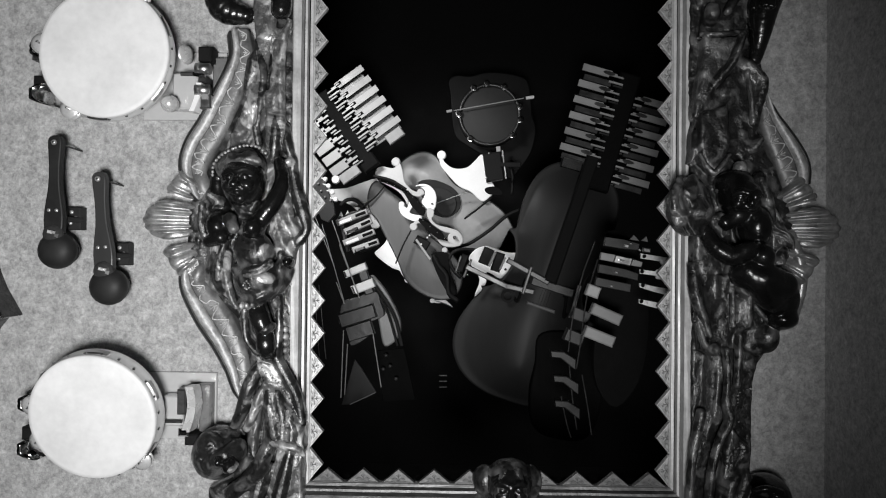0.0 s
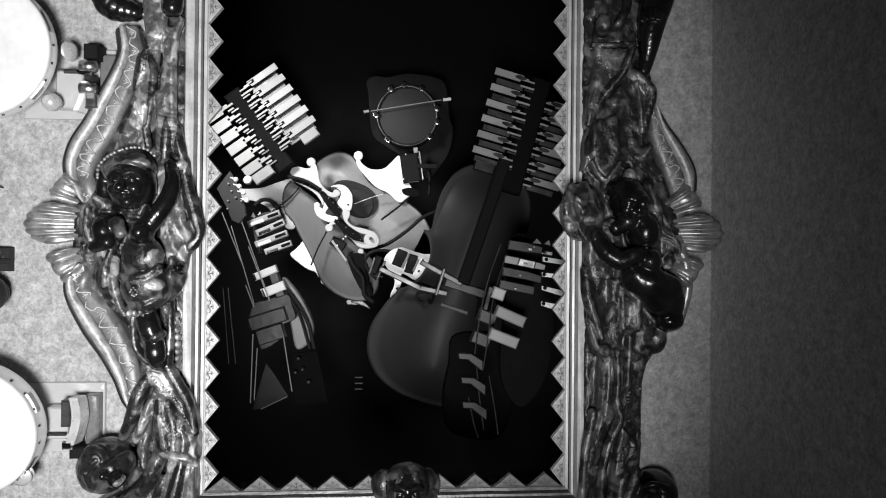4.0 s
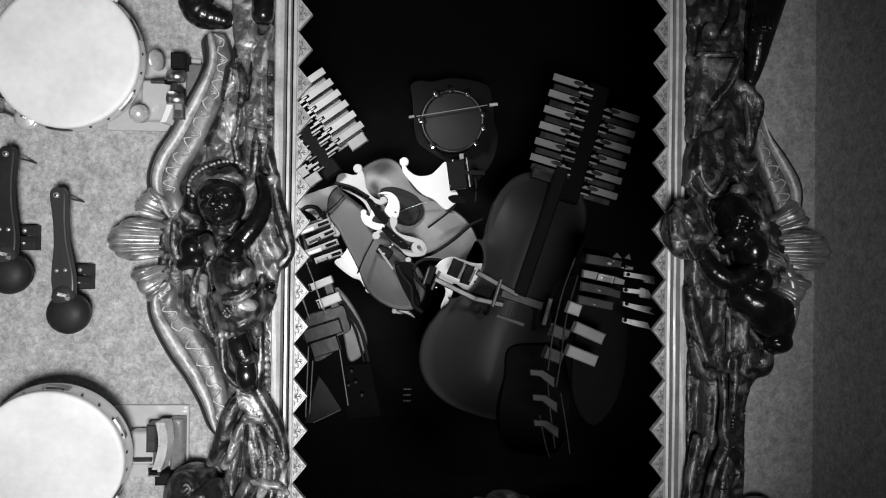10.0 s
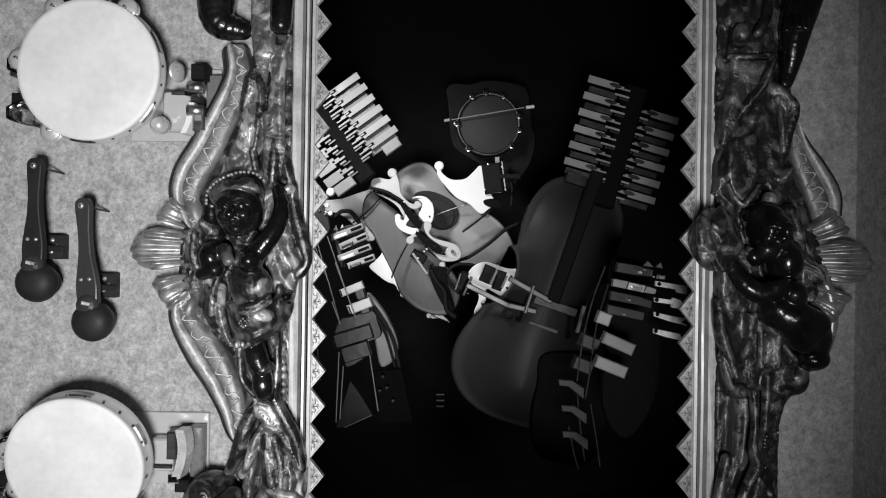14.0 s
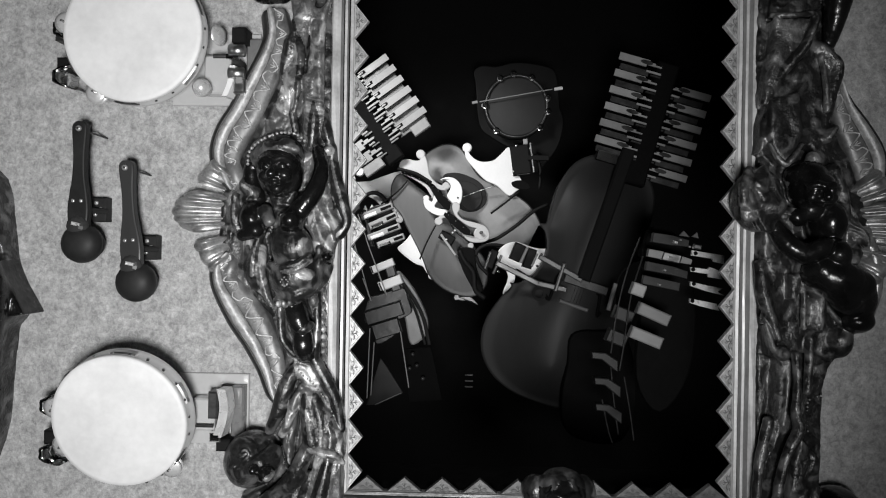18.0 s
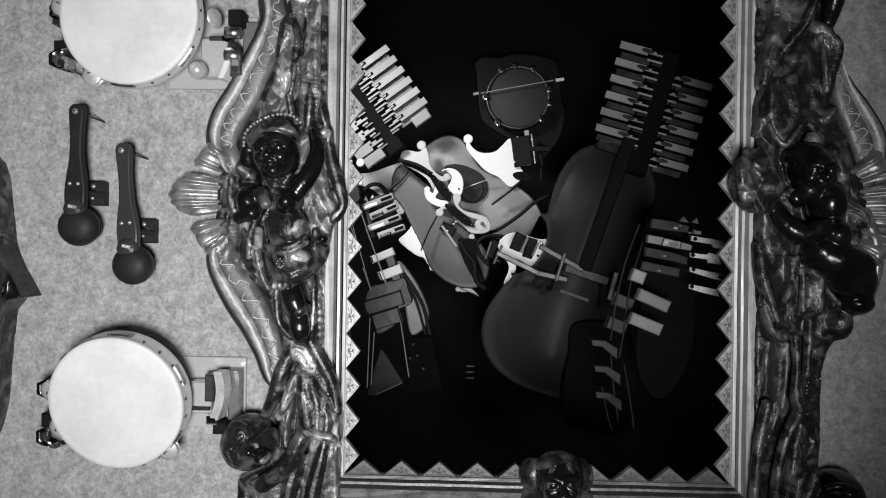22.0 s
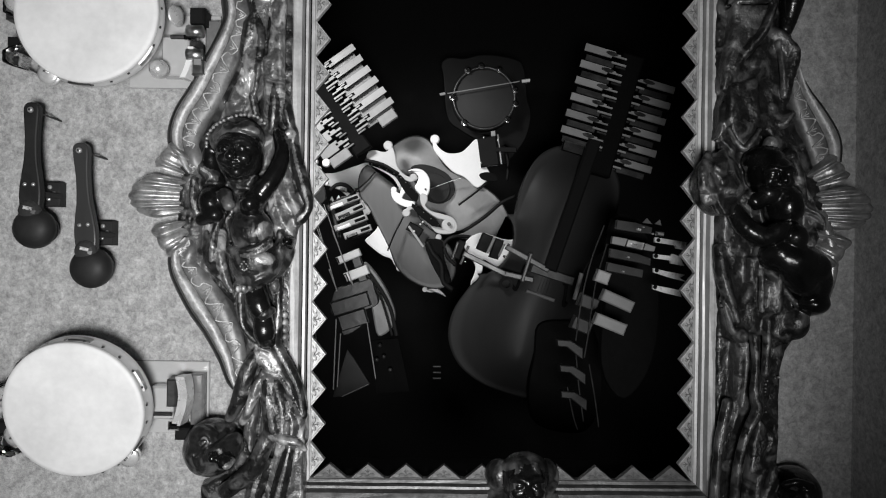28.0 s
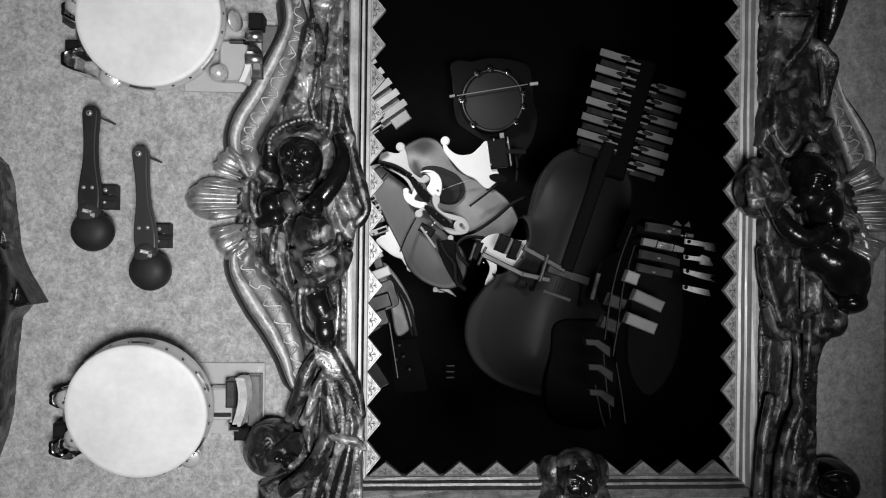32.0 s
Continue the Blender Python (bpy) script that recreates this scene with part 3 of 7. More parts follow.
class Carving:
    """A carving in the round, modelled as a solid of joined forms on a fine grid and then skinned."""

    def __init__(self, x0, x1, z0, z1, y0=-0.135, step=0.0019):
        self.step = step
        self.axes = [np.arange(a, b, step, dtype=np.float32) for a, b in ((x0, x1), (y0, WALL + 0.004), (z0, z1))]
        shape = tuple(len(a) for a in self.axes)
        self.d = np.full(shape, 0.05, np.float32)
        self.m = np.zeros(shape, np.int8)

    def near(self, low, high, pad=0.014):
        cut = tuple(slice(max(0, int((a - pad - g[0]) / self.step)), max(0, int((b + pad - g[0]) / self.step) + 2)) for a, b, g in zip(low, high, self.axes))
        x, y, z = (g[c] for g, c in zip(self.axes, cut))
        return cut, x[:, None, None], y[None, :, None], z[None, None, :]

    def join(self, cut, e, mat, k):
        a = self.d[cut]
        if not a.size:
            return
        self.m[cut] = np.where(e < a, mat, self.m[cut])
        h = np.clip(0.5 + 0.5 * (a - e) / k, 0, 1)
        self.d[cut] = a * (1 - h) + e * h - k * h * (1 - h)

    def egg(self, c, r, mat, k=0.006, turn=0):
        big = max(r[0], r[2])
        cut, x, y, z = self.near((c[0] - big, c[1] - r[1], c[2] - big), (c[0] + big, c[1] + r[1], c[2] + big))
        co, si = math.cos(radians(turn)), math.sin(radians(turn))
        x, z = x - c[0], z - c[2]
        u, w, v = x * co + z * si, -x * si + z * co, y - c[1]
        a = np.sqrt((u / r[0]) ** 2 + (v / r[1]) ** 2 + (w / r[2]) ** 2)
        b = np.sqrt((u / r[0] ** 2) ** 2 + (v / r[1] ** 2) ** 2 + (w / r[2] ** 2) ** 2)
        self.join(cut, a * (a - 1) / np.maximum(b, 1e-6), mat, k)

    def sweep(self, points):
        path = along([Vector(p) for p in points], 4)
        r = max(p[3] for p in path)
        low = [min(p[i] for p in path) - r for i in range(3)]
        high = [max(p[i] for p in path) + r for i in range(3)]
        cut, x, y, z = self.near(low, high)
        e = None
        for a, b in zip(path, path[1:]):
            d = b - a
            n = d.x * d.x + d.y * d.y + d.z * d.z + 1e-12
            t = np.clip(((x - a.x) * d.x + (y - a.y) * d.y + (z - a.z) * d.z) / n, 0, 1)
            one = np.sqrt((x - a.x - t * d.x) ** 2 + (y - a.y - t * d.y) ** 2 + (z - a.z - t * d.z) ** 2) - (a[3] + t * d[3])
            e = one if e is None else np.minimum(e, one)
        return cut, e

    def limb(self, points, mat, k=0.006):
        """A round form along a line of (x, y, z, radius)."""
        if mat == WORN:
            # a broad soft fold with a narrow rubbed crest
            cut, e = self.sweep([(p[0], p[1] + 1.2 * p[3], p[2], 1.6 * p[3]) for p in points])
            self.join(cut, e, DARK if min(p[3] for p in points) > 0.0035 else WORN, 1.8 * k)
            points, k = [(p[0], p[1] + 0.1 * p[3], p[2], max(0.0024, 0.6 * p[3])) for p in points], 0.9 * k
        elif mat == DARK:
            points, k = [(p[0], p[1] + 0.4 * p[3], p[2], p[3]) for p in points], 1.4 * k
        cut, e = self.sweep(points)
        self.join(cut, e, mat, k)

    def groove(self, points, k=0.004):
        """A channel cut along a line of (x, y, z, radius)."""
        cut, e = self.sweep(points)
        a = self.d[cut]
        h = np.clip(0.5 - 0.5 * (a + e) / k, 0, 1)
        self.d[cut] = a * (1 - h) - e * h + k * h * (1 - h)

    def drape(self, outline, front, mat, gx=0.0, gz=0.0, fold=None, k=0.005):
        """A stretch of cloth in front of the wall: outline in x and z, leaning by gx and gz, with folds of (depth, pitch, direction)."""
        xs, zs = [p[0] for p in outline], [p[1] for p in outline]
        cut, x, y, z = self.near((min(xs), front - 0.02, min(zs)), (max(xs), WALL, max(zs)))
        px, pz = x[:, 0, :], z[:, 0, :]
        inside, edge = np.zeros((px.shape[0], pz.shape[1]), bool), np.full((px.shape[0], pz.shape[1]), 9.0)
        n = len(outline)
        for i in range(n):
            (ax, az), (bx, bz) = outline[i], outline[(i + 1) % n]
            inside ^= ((az > pz) != (bz > pz)) & (px < (bx - ax) * (pz - az) / (bz - az + 1e-9) + ax)
            dx, dz = bx - ax, bz - az
            t = np.clip(((px - ax) * dx + (pz - az) * dz) / (dx * dx + dz * dz + 1e-12), 0, 1)
            edge = np.minimum(edge, np.hypot(px - ax - t * dx, pz - az - t * dz))
        flat = np.where(inside, -edge, edge)
        cx, cz = sum(xs) / n, sum(zs) / n
        lie = front - gx * (px - cx) - gz * (pz - cz)
        if fold:
            deep, pitch, turn = fold
            deep = 0.45 * deep
            co, si = math.cos(radians(turn)), math.sin(radians(turn))
            v, u = (px - cx) * co + (pz - cz) * si, (px - cx) * si - (pz - cz) * co
            ph = 7.3 * cx * 100 + 3.1 * cz * 100
            u = u / pitch + 0.22 * np.sin(v / pitch * 1.1 + ph) + 0.1 * np.sin(v / pitch * 2.7 + 2 * ph)
            lie = lie - deep * (1.5 * (1 - np.abs(np.sin(math.pi * u + ph))) ** 1.3 - 0.5 + 0.35 * np.sin(2 * math.pi * u * 1.7 + v / pitch * 2 + ph))
        f, g = flat[:, None, :], (lie[:, None, :] - y) * 0.85
        h = np.clip(0.5 + 0.5 * (f - g) / 0.009, 0, 1)
        self.join(cut, (g * (1 - h) + f * h + 0.009 * h * (1 - h)).astype(np.float32), mat, k)

    def beads(self, line, y, r, mat, n):
        path = along([Vector(p) for p in line], 12)
        gone = [0.0]
        for a, b in zip(path, path[1:]):
            gone.append(gone[-1] + (b - a).length)
        for i in range(n):
            s = gone[-1] * i / (n - 1)
            j = max(k for k in range(len(gone)) if gone[k] <= s + 1e-9)
            p = path[j]
            self.egg((p.x, y, p.y), (r, r * 1.3, r), mat, 0.0008)

    def face(self, c, r, turn=0, nod=0.0):
        """A head with brow, nose, cheeks, lips and chin; nod moves the features up or down on it."""
        self.egg(c, r, BODY, 0.006, turn)

        def on(u, v, out=0.0):
            v = v + nod
            co, si = math.cos(radians(turn)), math.sin(radians(turn))
            y = c[1] - (r[1] + out) * math.sqrt(max(0.05, 1 - u * u - v * v))
            return (c[0] + u * r[0] * co - v * r[2] * si, y, c[2] + u * r[0] * si + v * r[2] * co)

        s = r[0]
        for k in (-1, 1):
            self.groove([(*on(k * 0.18, 0.14, 0.004), s * 0.17), (*on(k * 0.54, 0.14, 0.004), s * 0.2)], 0.006)
            self.egg(on(k * 0.36, 0.12, -0.005), (s * 0.18, s * 0.16, s * 0.12), BODY, 0.002)
            self.limb([(*on(k * 0.08, 0.32), s * 0.12), (*on(k * 0.38, 0.4), s * 0.14), (*on(k * 0.66, 0.28), s * 0.1)], BODY, 0.005)
            self.egg(on(k * 0.42, -0.22, -0.004), (s * 0.27, s * 0.24, s * 0.24), BODY, 0.008)
        self.limb([(*on(0, 0.28), s * 0.07), (*on(0, 0.02, 0.006), s * 0.15), (*on(0, -0.2, 0.014), s * 0.22)], BODY, 0.005)
        for k in (-1, 1):
            self.egg(on(k * 0.13, -0.18, 0.003), (s * 0.09, s * 0.09, s * 0.08), BODY, 0.003)
        self.limb([(*on(-0.26, -0.4), s * 0.05), (*on(0, -0.37, 0.003), s * 0.1), (*on(0.26, -0.4), s * 0.07)], BODY, 0.003)
        self.limb([(*on(-0.2, -0.5), s * 0.05), (*on(0, -0.51, 0.003), s * 0.11), (*on(0.2, -0.53), s * 0.07)], BODY, 0.003)
        self.egg(on(0, -0.72, -0.004), (s * 0.28, s * 0.24, s * 0.2), BODY, 0.008)

    def crumple(self, amount=0.0014, seed=1):
        """Breaks the cloth into uneven facets, hollows and tool marks; bare limbs stay smooth."""
        x, y, z = self.axes[0][:, None, None], self.axes[1][None, :, None], self.axes[2][None, None, :]
        rng = np.random.RandomState(seed)

        def noise(u, v, w, n=48):
            g = rng.uniform(-1, 1, (n, n, n)).astype(np.float32)
            cells = []
            for a in (u, v, w):
                a = a - np.floor(a.min())
                i = np.floor(a).astype(int)
                f = (a - i).astype(np.float32)
                cells.append((i % (n - 1), f * f * (3 - 2 * f)))
            (i, f), (j, h), (k, q) = cells
            out = 0
            for a, wa in ((0, 1 - f), (1, f)):
                for b, wb in ((0, 1 - h), (1, h)):
                    for c, wc in ((0, 1 - q), (1, q)):
                        out = out + g[i + a, j + b, k + c] * (wa * wb * wc)
            return out

        one = noise(x / 0.024, y / 0.03, z / 0.046)
        two = noise(x / 0.0105, y / 0.016, z / 0.014)
        three = noise(x / 0.0058, y / 0.009, z / 0.007)
        sharp = 1 - 2.4 * np.abs(one + 0.35 * two)
        cloth = np.where((self.m == WORN) | (self.m == DARK), 1.0, np.where(self.m == BODY, 0.3, 0.0)).astype(np.float32)
        self.d -= cloth * amount * (0.62 * np.maximum(sharp, -1) + 0.2 * (1 - 2.2 * np.abs(two)) + 0.06 * three)

    def build(self, name, label, group, cloth=None):
        self.crumple()
        d, m, s = self.d, self.m, self.step
        d[:, -1, :] = 0.001
        d[0], d[-1] = np.maximum(d[0], 0.001), np.maximum(d[-1], 0.001)
        d[:, :, 0], d[:, :, -1] = np.maximum(d[:, :, 0], 0.001), np.maximum(d[:, :, -1], 0.001)
        neg = d < 0
        nx, ny, nz = d.shape
        corners = [(i, j, k) for i in (0, 1) for j in (0, 1) for k in (0, 1)]
        count = sum(neg[i:nx - 1 + i, j:ny - 1 + j, k:nz - 1 + k].astype(np.int8) for i, j, k in corners)
        cell = np.stack(np.nonzero((count > 0) & (count < 8)), 1)
        index = np.full((nx - 1, ny - 1, nz - 1), -1, np.int32)
        index[tuple(cell.T)] = np.arange(len(cell))
        total, hits = np.zeros((len(cell), 3)), np.zeros(len(cell))
        for a in corners:
            for axis in range(3):
                if a[axis]:
                    continue
                p = cell + np.array(a)
                q = p.copy()
                q[:, axis] += 1
                da, db = d[tuple(p.T)].astype(float), d[tuple(q.T)].astype(float)
                on = (da < 0) != (db < 0)
                t = np.where(on, da / np.where(on, da - db, 1), 0)
                at = p.astype(float)
                at[:, axis] += t
                total += at * on[:, None]
                hits += on
        co = total / hits[:, None] * s + np.array([g[0] for g in self.axes])
        faces, slots = [], []
        for axis in range(3):
            b, c = (axis + 1) % 3, (axis + 2) % 3
            lo = [slice(0, n) for n in d.shape]
            hi = list(lo)
            lo[axis], hi[axis] = slice(0, d.shape[axis] - 1), slice(1, d.shape[axis])
            lo[b] = hi[b] = slice(1, d.shape[b] - 1)
            lo[c] = hi[c] = slice(1, d.shape[c] - 1)
            for inner, outer in ((lo, hi), (hi, lo)):
                e = np.stack(np.nonzero(neg[tuple(inner)] & ~neg[tuple(outer)]), 1)
                e[:, b] += 1
                e[:, c] += 1
                quad = []
                for ob, oc in ((-1, -1), (0, -1), (0, 0), (-1, 0)):
                    q = e.copy()
                    q[:, b] += ob
                    q[:, c] += oc
                    quad.append(index[tuple(q.T)])
                quad = np.stack(quad if inner is lo else quad[::-1], 1)
                faces.append(quad)
                g = e.copy()
                if inner is hi:
                    g[:, axis] += 1
                slots.append(m[tuple(g.T)])
        faces, slots = np.concatenate(faces), np.concatenate(slots)
        me = bpy.data.meshes.new(name)
        me.from_pydata(co.tolist(), [], faces.tolist())
        me.polygons.foreach_set("use_smooth", [True] * len(me.polygons))
        for mat in (cloth or BRONZE, BRONZE_SKIN, BRONZE_DARK, BEAD, GILT_WORN):
            me.materials.append(mat)
        me.polygons.foreach_set("material_index", slots.astype(np.int32))
        me.update()
        return tagged(new(name, me), label, "statue", group)


def left_figure():
    c = Carving(-0.62, -0.322, -0.8, 0.6)
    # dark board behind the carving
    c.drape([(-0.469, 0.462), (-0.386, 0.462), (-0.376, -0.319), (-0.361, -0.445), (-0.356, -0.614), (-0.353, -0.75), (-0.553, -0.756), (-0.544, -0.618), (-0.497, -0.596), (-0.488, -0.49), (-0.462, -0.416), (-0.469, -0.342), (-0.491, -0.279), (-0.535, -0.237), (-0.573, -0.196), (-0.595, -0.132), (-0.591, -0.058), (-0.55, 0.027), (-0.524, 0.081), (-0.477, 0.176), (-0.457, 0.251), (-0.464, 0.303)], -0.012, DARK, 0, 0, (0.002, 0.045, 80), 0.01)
    # hanging limb and strands above
    c.limb([(-0.524, -0.03, 0.401, 0.036), (-0.52, -0.03, 0.336, 0.0297), (-0.475, -0.03, 0.318, 0.017)], BODY, 0.006)
    c.limb([(-0.4, -0.035, 0.41, 0.0212), (-0.403, -0.035, 0.329, 0.0191)], BODY, 0.006)
    c.limb([(-0.457, -0.03, 0.433, 0.0042), (-0.452, -0.032, 0.307, 0.0042), (-0.447, -0.03, 0.255, 0.0034), (-0.442, -0.022, 0.211, 0.0021)], WORN, 0.003)
    c.limb([(-0.451, -0.03, 0.433, 0.0042), (-0.447, -0.032, 0.307, 0.0042), (-0.444, -0.03, 0.255, 0.0034), (-0.441, -0.022, 0.211, 0.0021)], WORN, 0.003)
    c.limb([(-0.446, -0.03, 0.433, 0.0042), (-0.442, -0.032, 0.307, 0.0042), (-0.442, -0.03, 0.255, 0.0034), (-0.44, -0.022, 0.211, 0.0021)], WORN, 0.003)
    c.limb([(-0.44, -0.03, 0.433, 0.0042), (-0.437, -0.032, 0.307, 0.0042), (-0.439, -0.03, 0.255, 0.0034), (-0.44, -0.022, 0.211, 0.0021)], WORN, 0.003)
    c.limb([(-0.434, -0.03, 0.433, 0.0042), (-0.431, -0.032, 0.307, 0.0042), (-0.436, -0.03, 0.256, 0.0034), (-0.439, -0.022, 0.211, 0.0021)], WORN, 0.003)
    c.limb([(-0.428, -0.03, 0.433, 0.0042), (-0.426, -0.032, 0.307, 0.0042), (-0.434, -0.03, 0.256, 0.0034), (-0.438, -0.022, 0.211, 0.0021)], WORN, 0.003)
    c.limb([(-0.422, -0.03, 0.433, 0.0042), (-0.421, -0.032, 0.307, 0.0042), (-0.431, -0.03, 0.256, 0.0034), (-0.438, -0.022, 0.211, 0.0021)], WORN, 0.003)
    c.drape([(-0.471, 0.235), (-0.451, 0.246), (-0.44, 0.204), (-0.448, 0.152), (-0.46, 0.11), (-0.473, 0.151)], -0.028, WORN, 0.2, 0, (0.003, 0.04, 60), 0.005)
    c.limb([(-0.475, -0.02, 0.174, 0.0053), (-0.461, -0.03, 0.224, 0.0064), (-0.456, -0.03, 0.245, 0.0042)], WORN, 0.006)
    c.limb([(-0.453, -0.03, 0.266, 0.0064), (-0.439, -0.03, 0.209, 0.0064), (-0.443, -0.03, 0.151, 0.0053), (-0.45, -0.03, 0.104, 0.0032)], DARK, 0.006)
    c.drape([(-0.423, 0.292), (-0.399, 0.297), (-0.399, 0.245), (-0.403, 0.12), (-0.391, 0.068), (-0.384, 0.048), (-0.408, 0.058), (-0.424, 0.099), (-0.428, 0.172), (-0.423, 0.235)], -0.03, WORN, -0.2, 0, (0.004, 0.03, 75), 0.005)
    c.limb([(-0.388, -0.03, 0.308, 0.0032), (-0.403, -0.032, 0.255, 0.0042), (-0.404, -0.034, 0.14, 0.0053), (-0.399, -0.034, 0.088, 0.0042), (-0.389, -0.03, 0.053, 0.0042)], WORN, 0.004)
    c.limb([(-0.43, -0.03, 0.162, 0.0053), (-0.424, -0.035, 0.088, 0.0053), (-0.429, -0.03, 0.057, 0.0032)], WORN, 0.004)
    c.limb([(-0.413, -0.03, 0.12, 0.0064), (-0.411, -0.04, 0.077, 0.0064), (-0.417, -0.035, 0.034, 0.0053)], WORN, 0.004)
    c.limb([(-0.396, -0.03, 0.099, 0.0064), (-0.389, -0.035, 0.062, 0.0064), (-0.381, -0.03, 0.035, 0.0042)], WORN, 0.004)
    c.drape([(-0.477, 0.152), (-0.461, 0.11), (-0.45, 0.084), (-0.467, 0.066), (-0.497, 0.07), (-0.519, 0.047), (-0.504, 0.083), (-0.486, 0.125)], -0.026, WORN, 0.1, 0, (0.004, 0.03, 40), 0.005)
    c.limb([(-0.499, -0.03, 0.083, 0.0032), (-0.495, -0.034, 0.064, 0.0053)], WORN, 0.004)
    c.limb([(-0.454, -0.03, 0.099, 0.0042), (-0.446, -0.036, 0.065, 0.0042)], WORN, 0.003)
    # cloak beside the head, with a pointed fold over the frame
    c.drape([(-0.41, 0.028), (-0.383, 0.035), (-0.376, -0.004), (-0.364, -0.046), (-0.349, -0.1), (-0.355, -0.119), (-0.365, -0.127), (-0.371, -0.15), (-0.383, -0.213), (-0.399, -0.182), (-0.413, -0.14), (-0.421, -0.099), (-0.406, -0.036)], -0.03, WORN, -0.3, 0, (0.004, 0.028, 70), 0.005)
    c.limb([(-0.381, -0.03, 0.035, 0.0053), (-0.372, -0.036, -0.015, 0.0064), (-0.356, -0.04, -0.069, 0.0074), (-0.348, -0.042, -0.103, 0.0053), (-0.364, -0.038, -0.127, 0.0053)], WORN, 0.005)
    c.limb([(-0.391, -0.031, 0.006, 0.0032), (-0.391, -0.036, -0.036, 0.0042), (-0.382, -0.034, -0.069, 0.0032)], WORN, 0.009)
    c.limb([(-0.398, -0.033, -0.052, 0.0032), (-0.381, -0.037, -0.086, 0.0042), (-0.362, -0.036, -0.119, 0.0032)], WORN, 0.009)
    c.limb([(-0.411, -0.033, -0.083, 0.0032), (-0.397, -0.037, -0.122, 0.0042), (-0.381, -0.034, -0.15, 0.0032)], WORN, 0.009)
    c.egg((-0.384, -0.03, 0.029), (0.0095, 0.02, 0.0085), WORN, 0.006, 0)
    c.egg((-0.405, -0.03, 0.031), (0.0085, 0.02, 0.0095), WORN, 0.006, 0)
    c.groove([(-0.37, -0.05, -0.099, 0.0032), (-0.375, -0.045, -0.14, 0.0042), (-0.386, -0.04, -0.173, 0.0032)], 0.004)
    # left of the head
    c.drape([(-0.537, -0.006), (-0.546, -0.027), (-0.559, -0.054), (-0.566, -0.09), (-0.547, -0.132), (-0.516, -0.131), (-0.52, -0.058), (-0.528, -0.027)], -0.028, WORN, 0.2, 0, (0.004, 0.025, 20), 0.005)
    c.limb([(-0.541, -0.035, -0.036, 0.0064), (-0.523, -0.04, -0.049, 0.0085), (-0.532, -0.035, -0.061, 0.0064)], WORN, 0.004)
    c.limb([(-0.557, -0.03, -0.059, 0.0053), (-0.556, -0.036, -0.096, 0.0064), (-0.549, -0.03, -0.119, 0.0053)], WORN, 0.004)
    # head, hood and beads
    c.egg((-0.481, -0.03, 0.023), (0.0498, 0.034, 0.036), DARK, 0.008, 0)
    c.limb([(-0.507, -0.062, 0.015, 0.0074), (-0.484, -0.08, 0.026, 0.0085), (-0.458, -0.086, 0.03, 0.0085), (-0.436, -0.078, 0.025, 0.0085)], DARK, 0.006)
    c.egg((-0.48, -0.07, 0.034), (0.0127, 0.018, 0.0085), DARK, 0.006, 0)
    c.egg((-0.452, -0.07, 0.038), (0.0138, 0.018, 0.0085), DARK, 0.006, 0)
    c.face((-0.468, -0.05, -0.013), (0.0413, 0.054, 0.0488), 4, 0.0)
    c.limb([(-0.527, -0.025, 0.01, 0.0138), (-0.527, -0.025, -0.027, 0.0148), (-0.512, -0.025, -0.06, 0.0106)], BODY, 0.008)
    c.beads([(-0.517, -0.003), (-0.516, 0.015), (-0.509, 0.027), (-0.496, 0.038), (-0.481, 0.046), (-0.463, 0.052), (-0.444, 0.053), (-0.429, 0.049), (-0.417, 0.039)], -0.085, 0.0031, PALE, 19)
    c.drape([(-0.489, -0.051), (-0.458, -0.061), (-0.438, -0.05), (-0.446, -0.077), (-0.472, -0.083)], -0.07, DARK, 0, 0, (0.003, 0.02, -10), 0.005)
    # raised arm and elbow
    c.limb([(-0.4, -0.045, 0.024, 0.0117), (-0.39, -0.066, -0.009, 0.0138), (-0.396, -0.08, -0.043, 0.0159), (-0.414, -0.086, -0.073, 0.017), (-0.434, -0.084, -0.097, 0.018)], BODY, 0.005)
    c.egg((-0.436, -0.092, -0.102), (0.0191, 0.028, 0.0191), BODY, 0.006, 0)
    c.limb([(-0.44, -0.08, -0.106, 0.018), (-0.435, -0.07, -0.131, 0.0159)], BODY, 0.008)
    # Near-black egg: part arm, part the shadowed hollow beside it.
    c.egg((-0.521, -0.03, -0.098), (0.0254, 0.036, 0.0329), BODY, 0.008, 10)
    c.limb([(-0.511, -0.055, -0.12, 0.0148), (-0.537, -0.045, -0.128, 0.0117)], BODY, 0.006)
    c.limb([(-0.495, -0.055, -0.083, 0.0127), (-0.484, -0.065, -0.103, 0.0106)], DARK, 0.005)
    # cloth at the side of the body
    c.drape([(-0.548, -0.127), (-0.509, -0.129), (-0.5, -0.163), (-0.495, -0.215), (-0.483, -0.256), (-0.498, -0.246), (-0.525, -0.224), (-0.54, -0.184)], -0.026, WORN, 0.3, 0, (0.005, 0.03, 85), 0.005)
    c.limb([(-0.509, -0.035, -0.131, 0.0053), (-0.515, -0.045, -0.161, 0.0064), (-0.517, -0.05, -0.194, 0.0085), (-0.514, -0.04, -0.217, 0.0053)], WORN, 0.004)
    c.limb([(-0.503, -0.04, -0.152, 0.0053), (-0.503, -0.05, -0.193, 0.0053), (-0.493, -0.045, -0.235, 0.0053), (-0.484, -0.04, -0.255, 0.0032)], WORN, 0.004)
    c.limb([(-0.532, -0.035, -0.153, 0.0053), (-0.531, -0.04, -0.189, 0.0064), (-0.517, -0.035, -0.225, 0.0053)], DARK, 0.004)
